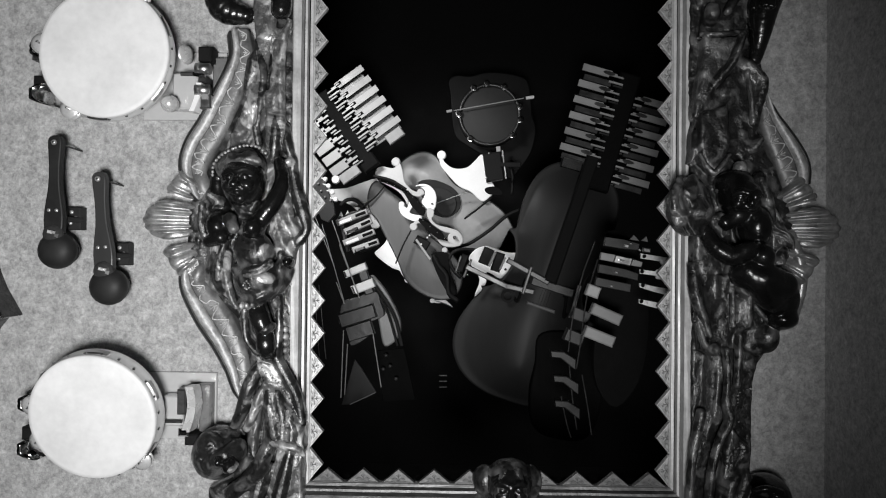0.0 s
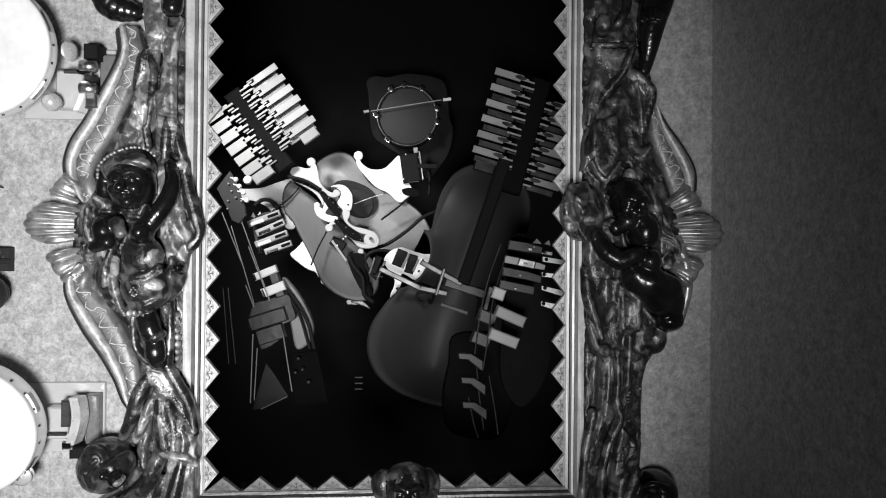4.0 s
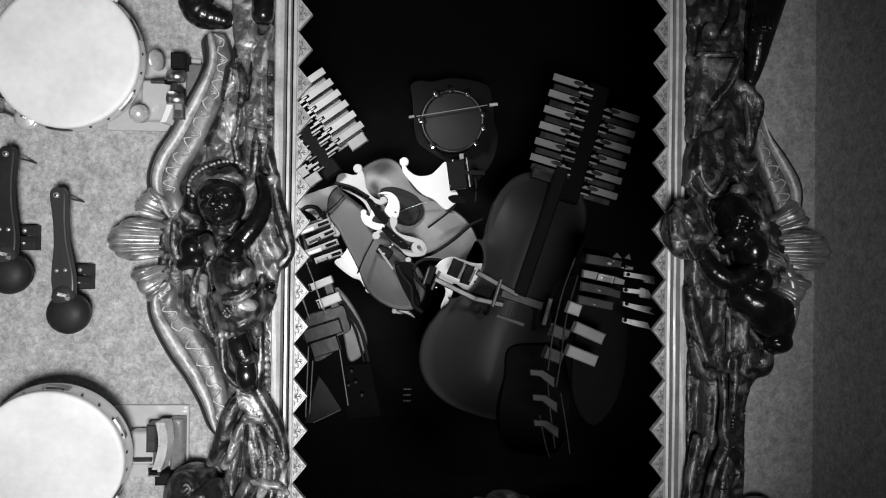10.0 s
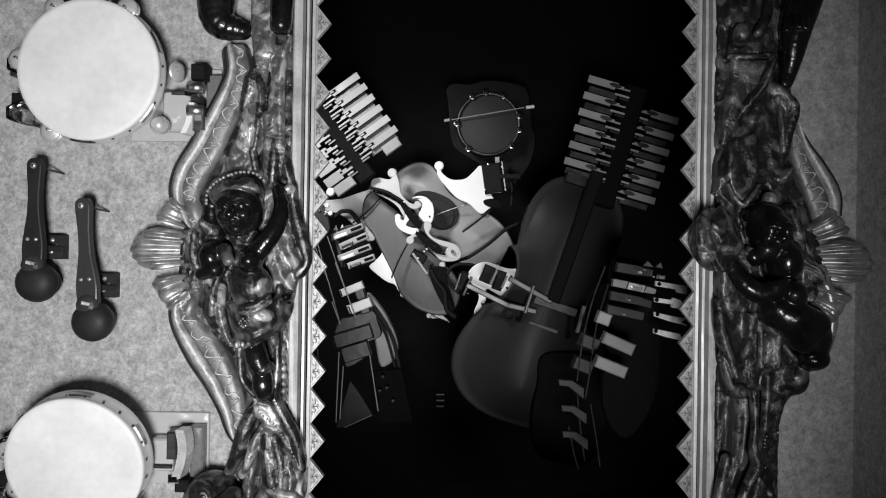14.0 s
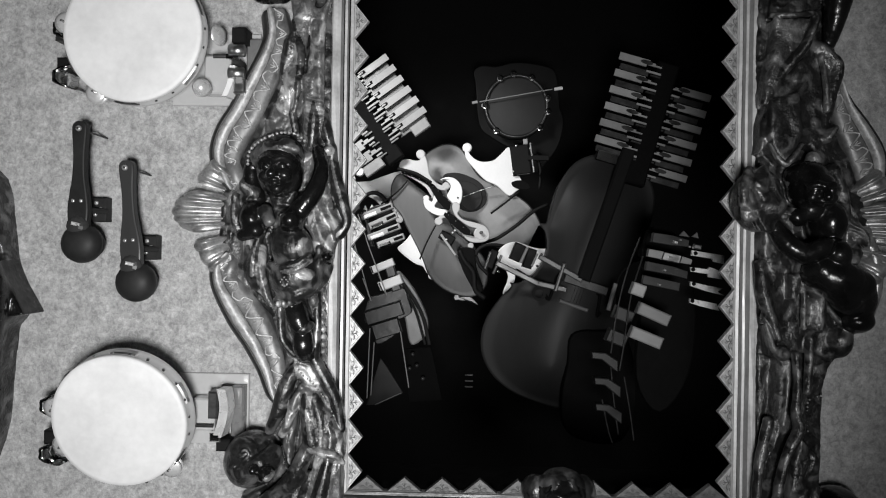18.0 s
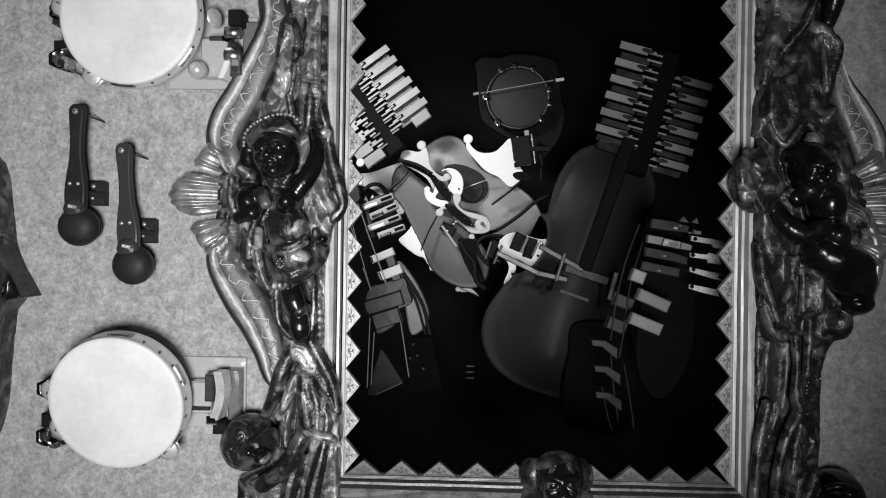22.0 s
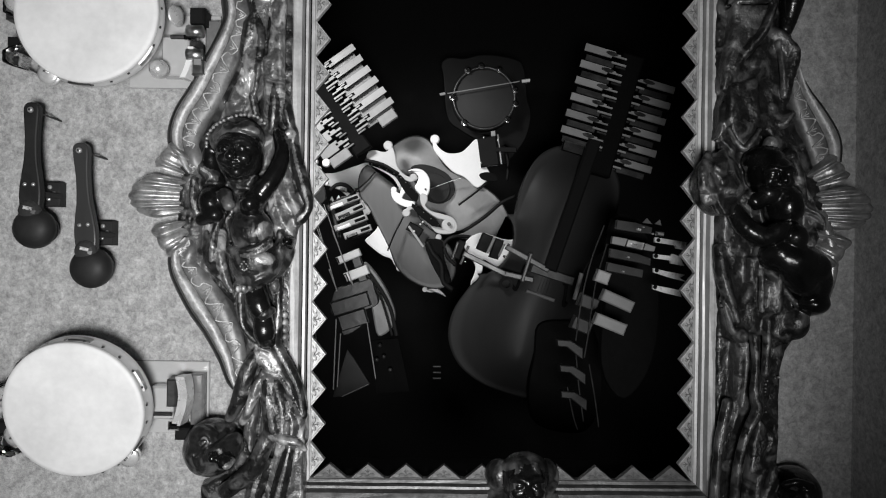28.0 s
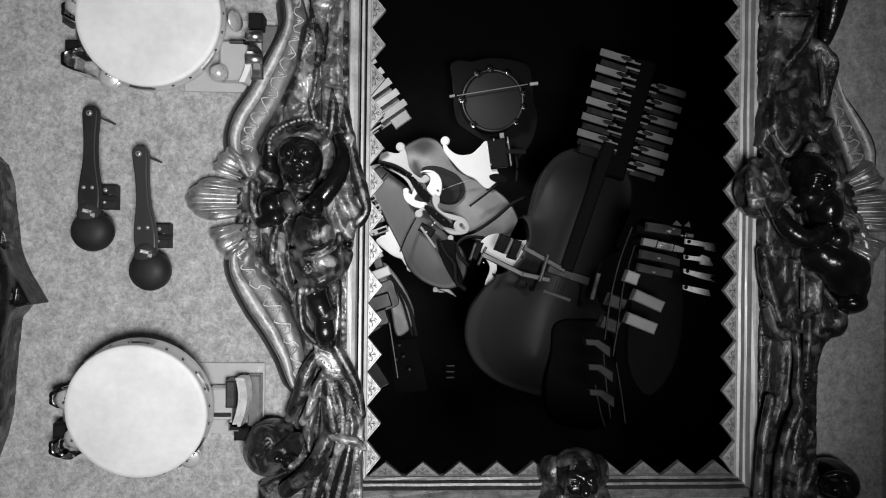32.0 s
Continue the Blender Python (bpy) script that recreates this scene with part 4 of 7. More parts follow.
    # breastplate, belt and hem
    c.egg((-0.441, -0.065, -0.148), (0.035, 0.042, 0.0382), DARK, 0.008, 0)
    c.egg((-0.436, -0.062, -0.202), (0.0445, 0.044, 0.0445), DARK, 0.01, 0)
    c.egg((-0.424, -0.078, -0.149), (0.018, 0.024, 0.0201), WORN, 0.014, 0)
    c.egg((-0.46, -0.078, -0.144), (0.0138, 0.02, 0.0276), DARK, 0.006, 0)
    c.egg((-0.42, -0.084, -0.197), (0.0212, 0.02, 0.0138), WORN, 0.014, 0)
    c.limb([(-0.476, -0.082, -0.182, 0.0042), (-0.444, -0.105, -0.184, 0.0042), (-0.421, -0.112, -0.178, 0.0042), (-0.404, -0.104, -0.166, 0.0042)], WORN, 0.002)
    c.limb([(-0.473, -0.082, -0.189, 0.0032), (-0.442, -0.106, -0.191, 0.0032), (-0.418, -0.112, -0.185, 0.0032), (-0.401, -0.103, -0.172, 0.0032)], WORN, 0.002)
    c.groove([(-0.474, -0.088, -0.174, 0.0032), (-0.444, -0.108, -0.176, 0.0032), (-0.421, -0.114, -0.171, 0.0032), (-0.403, -0.106, -0.158, 0.0032)], 0.003)
    c.beads([(-0.444, -0.202), (-0.437, -0.209), (-0.444, -0.217), (-0.451, -0.209), (-0.444, -0.202)], -0.105, 0.0017, PALE, 9)
    c.limb([(-0.466, -0.07, -0.244, 0.0053), (-0.439, -0.088, -0.239, 0.0064), (-0.417, -0.095, -0.228, 0.0064), (-0.4, -0.08, -0.216, 0.0064), (-0.396, -0.06, -0.189, 0.0053), (-0.395, -0.05, -0.151, 0.0042)], WORN, 0.004)
    c.egg((-0.459, -0.075, -0.249), (0.0053, 0.016, 0.0074), WORN, 0.003, 0)
    c.egg((-0.449, -0.075, -0.248), (0.0053, 0.016, 0.0074), WORN, 0.003, 0)
    c.egg((-0.438, -0.075, -0.245), (0.0053, 0.016, 0.0074), WORN, 0.003, 0)
    c.egg((-0.427, -0.075, -0.24), (0.0053, 0.016, 0.0074), WORN, 0.003, 0)
    c.egg((-0.416, -0.075, -0.232), (0.0053, 0.016, 0.0074), WORN, 0.003, 0)
    c.egg((-0.406, -0.075, -0.224), (0.0053, 0.016, 0.0074), WORN, 0.003, 0)
    c.egg((-0.392, -0.04, -0.181), (0.0106, 0.03, 0.0233), DARK, 0.006, 0)
    c.egg((-0.38, -0.045, -0.166), (0.0095, 0.024, 0.0106), BODY, 0.006, 0)
    c.limb([(-0.398, -0.055, -0.217, 0.0074), (-0.387, -0.05, -0.202, 0.0064), (-0.38, -0.045, -0.186, 0.0053)], WORN, 0.005)
    # leg between hanging strips
    c.limb([(-0.442, -0.055, -0.243, 0.0201), (-0.428, -0.066, -0.278, 0.0201), (-0.423, -0.062, -0.296, 0.0159)], BODY, 0.005)
    c.limb([(-0.421, -0.06, -0.303, 0.017), (-0.418, -0.064, -0.325, 0.0191), (-0.417, -0.055, -0.341, 0.0148)], BODY, 0.005)
    c.limb([(-0.433, -0.07, -0.298, 0.0042), (-0.416, -0.082, -0.295, 0.0042), (-0.405, -0.072, -0.288, 0.0042)], WORN, 0.003)
    c.drape([(-0.473, -0.25), (-0.464, -0.255), (-0.463, -0.297), (-0.45, -0.322), (-0.442, -0.343), (-0.452, -0.346), (-0.469, -0.318)], -0.036, WORN, 0.2, 0, (0.004, 0.02, 80), 0.005)
    c.limb([(-0.468, -0.04, -0.253, 0.0042), (-0.465, -0.046, -0.291, 0.0042), (-0.46, -0.046, -0.319, 0.0042), (-0.439, -0.05, -0.342, 0.0042), (-0.417, -0.055, -0.349, 0.0042), (-0.401, -0.05, -0.339, 0.0042)], WORN, 0.003)
    c.drape([(-0.417, -0.239), (-0.4, -0.233), (-0.399, -0.285), (-0.4, -0.337), (-0.409, -0.327), (-0.408, -0.285)], -0.036, WORN, 0.2, 0, (0.004, 0.02, 85), 0.005)
    c.limb([(-0.398, -0.045, -0.233, 0.0042), (-0.397, -0.048, -0.284, 0.0042), (-0.4, -0.046, -0.338, 0.0042)], WORN, 0.003)
    c.limb([(-0.413, -0.045, -0.241, 0.0042), (-0.404, -0.048, -0.274, 0.0042)], WORN, 0.003)
    c.egg((-0.404, -0.045, -0.245), (0.0074, 0.014, 0.0095), WORN, 0.006, 0)
    c.egg((-0.392, -0.022, -0.258), (0.0048, 0.012, 0.0064), WORN, 0.002, 0)
    c.egg((-0.391, -0.022, -0.272), (0.0048, 0.012, 0.0064), WORN, 0.002, 0)
    c.egg((-0.391, -0.022, -0.285), (0.0048, 0.012, 0.0064), WORN, 0.002, 0)
    c.egg((-0.39, -0.022, -0.299), (0.0048, 0.012, 0.0064), WORN, 0.002, 0)
    c.egg((-0.39, -0.022, -0.313), (0.0048, 0.012, 0.0064), WORN, 0.002, 0)
    c.egg((-0.389, -0.022, -0.326), (0.0048, 0.012, 0.0064), WORN, 0.002, 0)
    c.egg((-0.389, -0.022, -0.34), (0.0048, 0.012, 0.0064), WORN, 0.002, 0)
    c.egg((-0.388, -0.022, -0.353), (0.0048, 0.012, 0.0064), WORN, 0.002, 0)
    # crossing sash and skirts below
    c.drape([(-0.441, -0.345), (-0.398, -0.344), (-0.387, -0.377), (-0.36, -0.422), (-0.348, -0.479), (-0.376, -0.446), (-0.413, -0.408), (-0.434, -0.383)], -0.045, WORN, -0.2, 0, (0.004, 0.03, -50), 0.005)
    c.beads([(-0.429, -0.357), (-0.426, -0.375), (-0.407, -0.39), (-0.392, -0.405), (-0.374, -0.43), (-0.363, -0.451)], -0.056, 0.002, PALE, 17)
    c.limb([(-0.405, -0.05, -0.347, 0.0053), (-0.38, -0.056, -0.387, 0.0064), (-0.361, -0.05, -0.428, 0.0053), (-0.352, -0.045, -0.479, 0.0042)], WORN, 0.005)
    c.limb([(-0.439, -0.045, -0.373, 0.0095), (-0.455, -0.048, -0.408, 0.0138), (-0.467, -0.045, -0.45, 0.0138), (-0.484, -0.04, -0.485, 0.0085)], DARK, 0.006)
    c.drape([(-0.426, -0.399), (-0.412, -0.407), (-0.37, -0.453), (-0.348, -0.488), (-0.348, -0.534), (-0.374, -0.522), (-0.403, -0.515), (-0.42, -0.52), (-0.43, -0.572), (-0.44, -0.572), (-0.426, -0.48)], -0.048, WORN, 0.1, 0.05, (0.004, 0.035, 65), 0.005)
    c.limb([(-0.426, -0.05, -0.403, 0.0032), (-0.436, -0.055, -0.432, 0.0053), (-0.447, -0.055, -0.466, 0.0053), (-0.458, -0.05, -0.49, 0.0042)], WORN, 0.003)
    c.drape([(-0.43, -0.41), (-0.436, -0.462), (-0.443, -0.514), (-0.447, -0.556), (-0.462, -0.515), (-0.46, -0.489), (-0.446, -0.442)], -0.035, WORN, 0, 0, (0.004, 0.025, 70), 0.005)
    c.limb([(-0.4, -0.05, -0.422, 0.0053), (-0.387, -0.058, -0.461, 0.0064), (-0.384, -0.055, -0.507, 0.0042)], WORN, 0.005)
    c.limb([(-0.417, -0.05, -0.417, 0.0053), (-0.407, -0.06, -0.466, 0.0085), (-0.402, -0.06, -0.501, 0.0095)], WORN, 0.006)
    c.limb([(-0.375, -0.05, -0.457, 0.0053), (-0.368, -0.056, -0.491, 0.0064), (-0.37, -0.055, -0.517, 0.0042)], WORN, 0.005)
    c.limb([(-0.403, -0.06, -0.51, 0.0042), (-0.385, -0.068, -0.517, 0.0048), (-0.36, -0.066, -0.522, 0.0048), (-0.346, -0.058, -0.536, 0.0032)], WORN, 0.002)
    c.limb([(-0.413, -0.052, -0.519, 0.0127), (-0.426, -0.055, -0.549, 0.0148), (-0.45, -0.05, -0.584, 0.0148), (-0.487, -0.045, -0.616, 0.0148)], DARK, 0.006)
    c.drape([(-0.399, -0.526), (-0.351, -0.54), (-0.349, -0.725), (-0.433, -0.727), (-0.41, -0.583)], -0.045, WORN, 0.1, 0, (0.005, 0.035, 80), 0.005)
    c.limb([(-0.373, -0.05, -0.534, 0.0053), (-0.38, -0.055, -0.568, 0.0064), (-0.392, -0.055, -0.62, 0.0085), (-0.406, -0.05, -0.714, 0.0064)], WORN, 0.005)
    c.limb([(-0.42, -0.045, -0.573, 0.0095), (-0.434, -0.05, -0.607, 0.0095), (-0.454, -0.045, -0.707, 0.0085)], WORN, 0.005)
    # grotesque head at the corner
    c.egg((-0.517, -0.03, -0.54), (0.0488, 0.062, 0.0509), DARK, 0.008, -20)
    c.egg((-0.52, -0.072, -0.514), (0.0254, 0.022, 0.0254), DARK, 0.008, 0)
    c.limb([(-0.532, -0.07, -0.559, 0.0127), (-0.494, -0.095, -0.534, 0.0138), (-0.465, -0.07, -0.515, 0.0117)], DARK, 0.004)
    c.groove([(-0.528, -0.09, -0.537, 0.0042), (-0.493, -0.105, -0.517, 0.0042), (-0.465, -0.08, -0.498, 0.0042)], 0.003)
    c.limb([(-0.52, -0.09, -0.522, 0.0027), (-0.521, -0.093, -0.514, 0.0027), (-0.511, -0.095, -0.506, 0.0027), (-0.504, -0.096, -0.514, 0.0027), (-0.513, -0.093, -0.524, 0.0027), (-0.52, -0.09, -0.522, 0.0027)], DARK, 0.0015)
    c.egg((-0.493, -0.102, -0.537), (0.0085, 0.014, 0.0095), BODY, 0.003, 0)
    c.egg((-0.475, -0.092, -0.547), (0.0148, 0.022, 0.0159), BODY, 0.005, 0)
    c.limb([(-0.478, -0.11, -0.545, 0.0032), (-0.467, -0.112, -0.55, 0.0032), (-0.461, -0.1, -0.544, 0.0032)], WORN, 0.002)
    c.egg((-0.472, -0.06, -0.53), (0.017, 0.03, 0.0212), DARK, 0.006, 0)
    return c


left_figure().build("carved_figure", "dark bronzed carved figure with beaded crown, breastplate and draped cloth", "carved figures on the frame")


def right_figure():
    c = Carving(0.338, 0.672, -0.8, 0.6)
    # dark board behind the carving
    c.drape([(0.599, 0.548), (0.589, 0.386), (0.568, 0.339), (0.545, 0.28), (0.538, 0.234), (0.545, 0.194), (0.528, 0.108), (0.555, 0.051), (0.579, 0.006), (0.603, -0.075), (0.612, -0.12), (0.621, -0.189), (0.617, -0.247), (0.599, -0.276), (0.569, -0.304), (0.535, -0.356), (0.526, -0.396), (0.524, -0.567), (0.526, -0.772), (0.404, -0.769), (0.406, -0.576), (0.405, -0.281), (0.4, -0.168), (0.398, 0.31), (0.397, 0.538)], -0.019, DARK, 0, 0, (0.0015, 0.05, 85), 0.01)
    # limb with a clenched foot, and the cloth above
    c.limb([(0.567, -0.04, 0.457, 0.036), (0.535, -0.05, 0.361, 0.0318), (0.524, -0.055, 0.314, 0.0254), (0.52, -0.05, 0.265, 0.017), (0.519, -0.035, 0.232, 0.0106)], BODY, 0.006)
    c.limb([(0.497, -0.085, 0.332, 0.0064), (0.494, -0.088, 0.316, 0.0058)], BODY, 0.003)
    c.limb([(0.507, -0.085, 0.337, 0.0064), (0.504, -0.088, 0.32, 0.0058)], BODY, 0.003)
    c.limb([(0.518, -0.085, 0.338, 0.0064), (0.516, -0.088, 0.322, 0.0058)], BODY, 0.003)
    c.limb([(0.529, -0.085, 0.336, 0.0064), (0.527, -0.088, 0.32, 0.0058)], BODY, 0.003)
    c.drape([(0.41, 0.529), (0.508, 0.533), (0.504, 0.352), (0.499, 0.286), (0.415, 0.282), (0.419, 0.327), (0.414, 0.371)], -0.04, DARK, 0.1, 0, (0.003, 0.05, 75), 0.005)
    c.limb([(0.483, -0.05, 0.415, 0.0085), (0.474, -0.06, 0.355, 0.0095), (0.457, -0.06, 0.321, 0.0085)], DARK, 0.005)
    c.egg((0.43, -0.05, 0.318), (0.0148, 0.02, 0.0212), DARK, 0.006, 0)
    c.limb([(0.413, -0.045, 0.281, 0.0042), (0.446, -0.06, 0.277, 0.0042), (0.49, -0.055, 0.282, 0.0042)], DARK, 0.003)
    c.limb([(0.414, -0.03, 0.375, 0.0053), (0.415, -0.036, 0.345, 0.0042)], WORN, 0.003)
    # swept cloth
    c.drape([(0.416, 0.274), (0.488, 0.276), (0.475, 0.237), (0.457, 0.207), (0.43, 0.176), (0.401, 0.122), (0.399, 0.144), (0.41, 0.2), (0.415, 0.245)], -0.052, WORN, -0.1, 0, (0.003, 0.06, 60), 0.005)
    c.limb([(0.49, -0.055, 0.277, 0.0042), (0.467, -0.062, 0.223, 0.0053), (0.447, -0.06, 0.197, 0.0053), (0.429, -0.055, 0.175, 0.0053), (0.404, -0.045, 0.125, 0.0042)], WORN, 0.004)
    c.groove([(0.476, -0.064, 0.226, 0.0032), (0.454, -0.062, 0.193, 0.0032), (0.436, -0.06, 0.168, 0.0032)], 0.004)
    c.drape([(0.48, 0.265), (0.503, 0.227), (0.534, 0.194), (0.53, 0.18), (0.521, 0.131), (0.516, 0.1), (0.527, 0.07), (0.493, 0.035), (0.47, 0.052), (0.439, 0.012), (0.408, 0.045), (0.395, 0.034), (0.397, 0.089), (0.408, 0.123), (0.437, 0.173), (0.466, 0.203)], -0.045, DARK, 0, 0, (0.0025, 0.055, 86), 0.005)
    c.limb([(0.497, -0.055, 0.204, 0.0032), (0.503, -0.06, 0.156, 0.0037), (0.508, -0.055, 0.109, 0.0032)], WORN, 0.002)
    c.limb([(0.501, -0.05, 0.223, 0.0053), (0.53, -0.05, 0.192, 0.0064), (0.527, -0.045, 0.154, 0.0053), (0.519, -0.04, 0.104, 0.0042)], WORN, 0.005)
    c.drape([(0.408, 0.126), (0.46, 0.144), (0.465, 0.067), (0.454, 0.033), (0.435, 0.013), (0.415, 0.032), (0.404, 0.065)], -0.058, DARK, 0, 0, (0.003, 0.05, 88), 0.005)
    c.limb([(0.406, -0.062, 0.047, 0.0028), (0.417, -0.068, 0.022, 0.003), (0.431, -0.07, 0.011, 0.003), (0.446, -0.07, 0.027, 0.003), (0.461, -0.062, 0.046, 0.0028)], WORN, 0.002)
    c.egg((0.484, -0.055, 0.022), (0.0127, 0.014, 0.0148), WORN, 0.006, 0)
    c.limb([(0.514, -0.05, 0.063, 0.0064), (0.525, -0.05, 0.078, 0.0053)], WORN, 0.004)
    c.limb([(0.468, -0.045, 0.001, 0.0032), (0.446, -0.05, -0.022, 0.0032)], WORN, 0.003)
    c.limb([(0.526, -0.05, 0.002, 0.0085), (0.538, -0.055, -0.038, 0.0074), (0.551, -0.045, -0.076, 0.0053)], WORN, 0.005)
    # clenched bundle over the frame
    c.egg((0.387, -0.05, -0.052), (0.0392, 0.06, 0.0562), DARK, 0.008, 0)
    c.egg((0.4, -0.085, -0.064), (0.0212, 0.02, 0.018), WORN, 0.012, 0)
    c.limb([(0.359, -0.085, -0.002, 0.0064), (0.345, -0.1, -0.04, 0.0085), (0.353, -0.095, -0.086, 0.0085)], DARK, 0.008)
    c.limb([(0.386, -0.085, 0, 0.0064), (0.366, -0.108, -0.03, 0.0085), (0.373, -0.11, -0.054, 0.0074)], DARK, 0.008)
    c.limb([(0.366, -0.105, -0.075, 0.0074), (0.377, -0.095, -0.1, 0.0085), (0.401, -0.08, -0.101, 0.0064)], DARK, 0.008)
    c.groove([(0.363, -0.095, -0.005, 0.0032), (0.353, -0.112, -0.044, 0.0032), (0.36, -0.11, -0.081, 0.0032), (0.385, -0.09, -0.11, 0.0032)], 0.003)
    c.groove([(0.355, -0.112, -0.03, 0.0027), (0.375, -0.115, -0.039, 0.0027), (0.407, -0.095, -0.035, 0.0027)], 0.003)
    c.groove([(0.34, -0.09, -0.068, 0.0027), (0.355, -0.11, -0.073, 0.0027)], 0.003)
    # cherub: head, arms, belly and legs
    c.face((0.482, -0.055, -0.033), (0.0382, 0.05, 0.036), 0, -0.25)
    c.egg((0.476, -0.045, -0.008), (0.036, 0.042, 0.0265), BODY, 0.006, 0)
    c.drape([(0.427, -0.073), (0.448, -0.062), (0.465, -0.078), (0.465, -0.106), (0.45, -0.111), (0.431, -0.095)], -0.062, WORN, 0, 0, (0.005, 0.018, -40), 0.005)
    c.egg((0.514, -0.045, -0.09), (0.0318, 0.042, 0.0403), BODY, 0.012, 0)
    c.limb([(0.479, -0.06, -0.072, 0.0148), (0.455, -0.06, -0.083, 0.0138)], BODY, 0.008)
    c.limb([(0.413, -0.07, -0.101, 0.0148), (0.428, -0.082, -0.129, 0.018), (0.454, -0.09, -0.146, 0.018), (0.481, -0.095, -0.137, 0.0159)], BODY, 0.006)
    c.limb([(0.475, -0.098, -0.133, 0.0106), (0.489, -0.098, -0.129, 0.0095)], BODY, 0.006)
    c.egg((0.512, -0.078, -0.146), (0.0254, 0.034, 0.0276), BODY, 0.006, 0)
    c.limb([(0.488, -0.07, -0.179, 0.0276), (0.516, -0.085, -0.187, 0.0297), (0.553, -0.08, -0.198, 0.0254)], BODY, 0.006)
    c.limb([(0.555, -0.078, -0.2, 0.0233), (0.57, -0.065, -0.226, 0.0212), (0.572, -0.05, -0.256, 0.018)], BODY, 0.006)
    c.limb([(0.489, -0.085, -0.174, 0.0212), (0.529, -0.075, -0.215, 0.0276), (0.556, -0.06, -0.238, 0.0212)], BODY, 0.006)
    c.egg((0.566, -0.04, -0.264), (0.0318, 0.04, 0.0233), BODY, 0.006, 0)
    c.groove([(0.466, -0.1, -0.163, 0.0027), (0.496, -0.118, -0.172, 0.0027), (0.528, -0.112, -0.175, 0.0027)], 0.003)
    # straps and curved band behind the cherub
    c.drape([(0.544, -0.067), (0.563, -0.053), (0.579, -0.081), (0.598, -0.109), (0.597, -0.132), (0.575, -0.121), (0.556, -0.093)], -0.034, WORN, 0.2, 0, (0.005, 0.018, -55), 0.005)
    c.drape([(0.555, -0.098), (0.581, -0.121), (0.593, -0.143), (0.582, -0.166), (0.564, -0.166), (0.556, -0.132)], -0.03, DARK, 0, 0, (0.005, 0.03, 60), 0.005)
    c.limb([(0.597, -0.02, -0.103, 0.0095), (0.611, -0.026, -0.155, 0.0106), (0.615, -0.026, -0.206, 0.0095), (0.604, -0.02, -0.261, 0.0085)], GILTY, 0.004)
    # drapery below
    c.drape([(0.406, -0.1), (0.444, -0.122), (0.485, -0.167), (0.508, -0.212), (0.532, -0.24), (0.561, -0.29), (0.532, -0.341), (0.498, -0.324), (0.469, -0.326), (0.44, -0.337), (0.419, -0.29), (0.405, -0.212)], -0.04, DARK, 0, 0, (0.003, 0.05, 72), 0.005)
    c.limb([(0.4, -0.04, -0.167, 0.0053), (0.404, -0.05, -0.212, 0.0074), (0.415, -0.052, -0.256, 0.0064), (0.43, -0.05, -0.298, 0.0042)], WORN, 0.004)
    c.drape([(0.447, -0.184), (0.463, -0.181), (0.464, -0.211), (0.458, -0.233), (0.446, -0.227)], -0.062, WORN, 0, 0, (0.002, 0.05, 60), 0.005)
    c.limb([(0.468, -0.05, -0.169, 0.0042), (0.47, -0.06, -0.222, 0.0038), (0.473, -0.056, -0.277, 0.0032)], WORN, 0.003)
    c.limb([(0.47, -0.05, -0.176, 0.0053), (0.489, -0.055, -0.211, 0.0064), (0.504, -0.055, -0.227, 0.0053), (0.504, -0.05, -0.278, 0.0042)], WORN, 0.003)
    c.drape([(0.479, -0.228), (0.504, -0.222), (0.505, -0.256), (0.498, -0.283), (0.479, -0.276)], -0.052, WORN, 0.2, 0, (0.003, 0.04, 70), 0.005)
    c.limb([(0.517, -0.05, -0.242, 0.0032), (0.532, -0.055, -0.262, 0.0032), (0.549, -0.05, -0.281, 0.0032)], WORN, 0.002)
    c.egg((0.543, -0.035, -0.302), (0.0233, 0.026, 0.0297), DARK, 0.006, 0)
    c.limb([(0.406, -0.045, -0.259, 0.0028), (0.413, -0.052, -0.289, 0.0028), (0.423, -0.05, -0.318, 0.0028)], WORN, 0.002)
    c.drape([(0.408, -0.263), (0.425, -0.314), (0.432, -0.336), (0.418, -0.329)], -0.046, DARK, 0, 0, None, 0.005)
    c.egg((0.437, -0.05, -0.324), (0.0127, 0.02, 0.0127), WORN, 0.006, 0)
    c.drape([(0.431, -0.335), (0.447, -0.34), (0.444, -0.399), (0.44, -0.449), (0.425, -0.497), (0.422, -0.488), (0.427, -0.432), (0.428, -0.377)], -0.055, WORN, 0.3, 0, None, 0.003)
    c.limb([(0.445, -0.058, -0.339, 0.0027), (0.441, -0.062, -0.398, 0.0027), (0.437, -0.06, -0.448, 0.0027)], WORN, 0.002)
    c.limb([(0.463, -0.05, -0.328, 0.0042), (0.462, -0.058, -0.377, 0.0042), (0.461, -0.06, -0.432, 0.0053), (0.467, -0.06, -0.46, 0.0064), (0.445, -0.058, -0.509, 0.0053), (0.433, -0.055, -0.576, 0.0053), (0.429, -0.05, -0.7, 0.0053)], WORN, 0.004)
    c.limb([(0.416, -0.05, -0.447, 0.0053), (0.403, -0.055, -0.51, 0.0058), (0.395, -0.055, -0.576, 0.0053), (0.392, -0.05, -0.699, 0.0053)], WORN, 0.004)
    c.limb([(0.489, -0.045, -0.299, 0.0042), (0.486, -0.05, -0.345, 0.0042), (0.486, -0.045, -0.393, 0.0042)], WORN, 0.003)
    c.beads([(0.515, -0.402), (0.496, -0.408), (0.491, -0.427), (0.493, -0.466)], -0.032, 0.0018, WORN, 12)
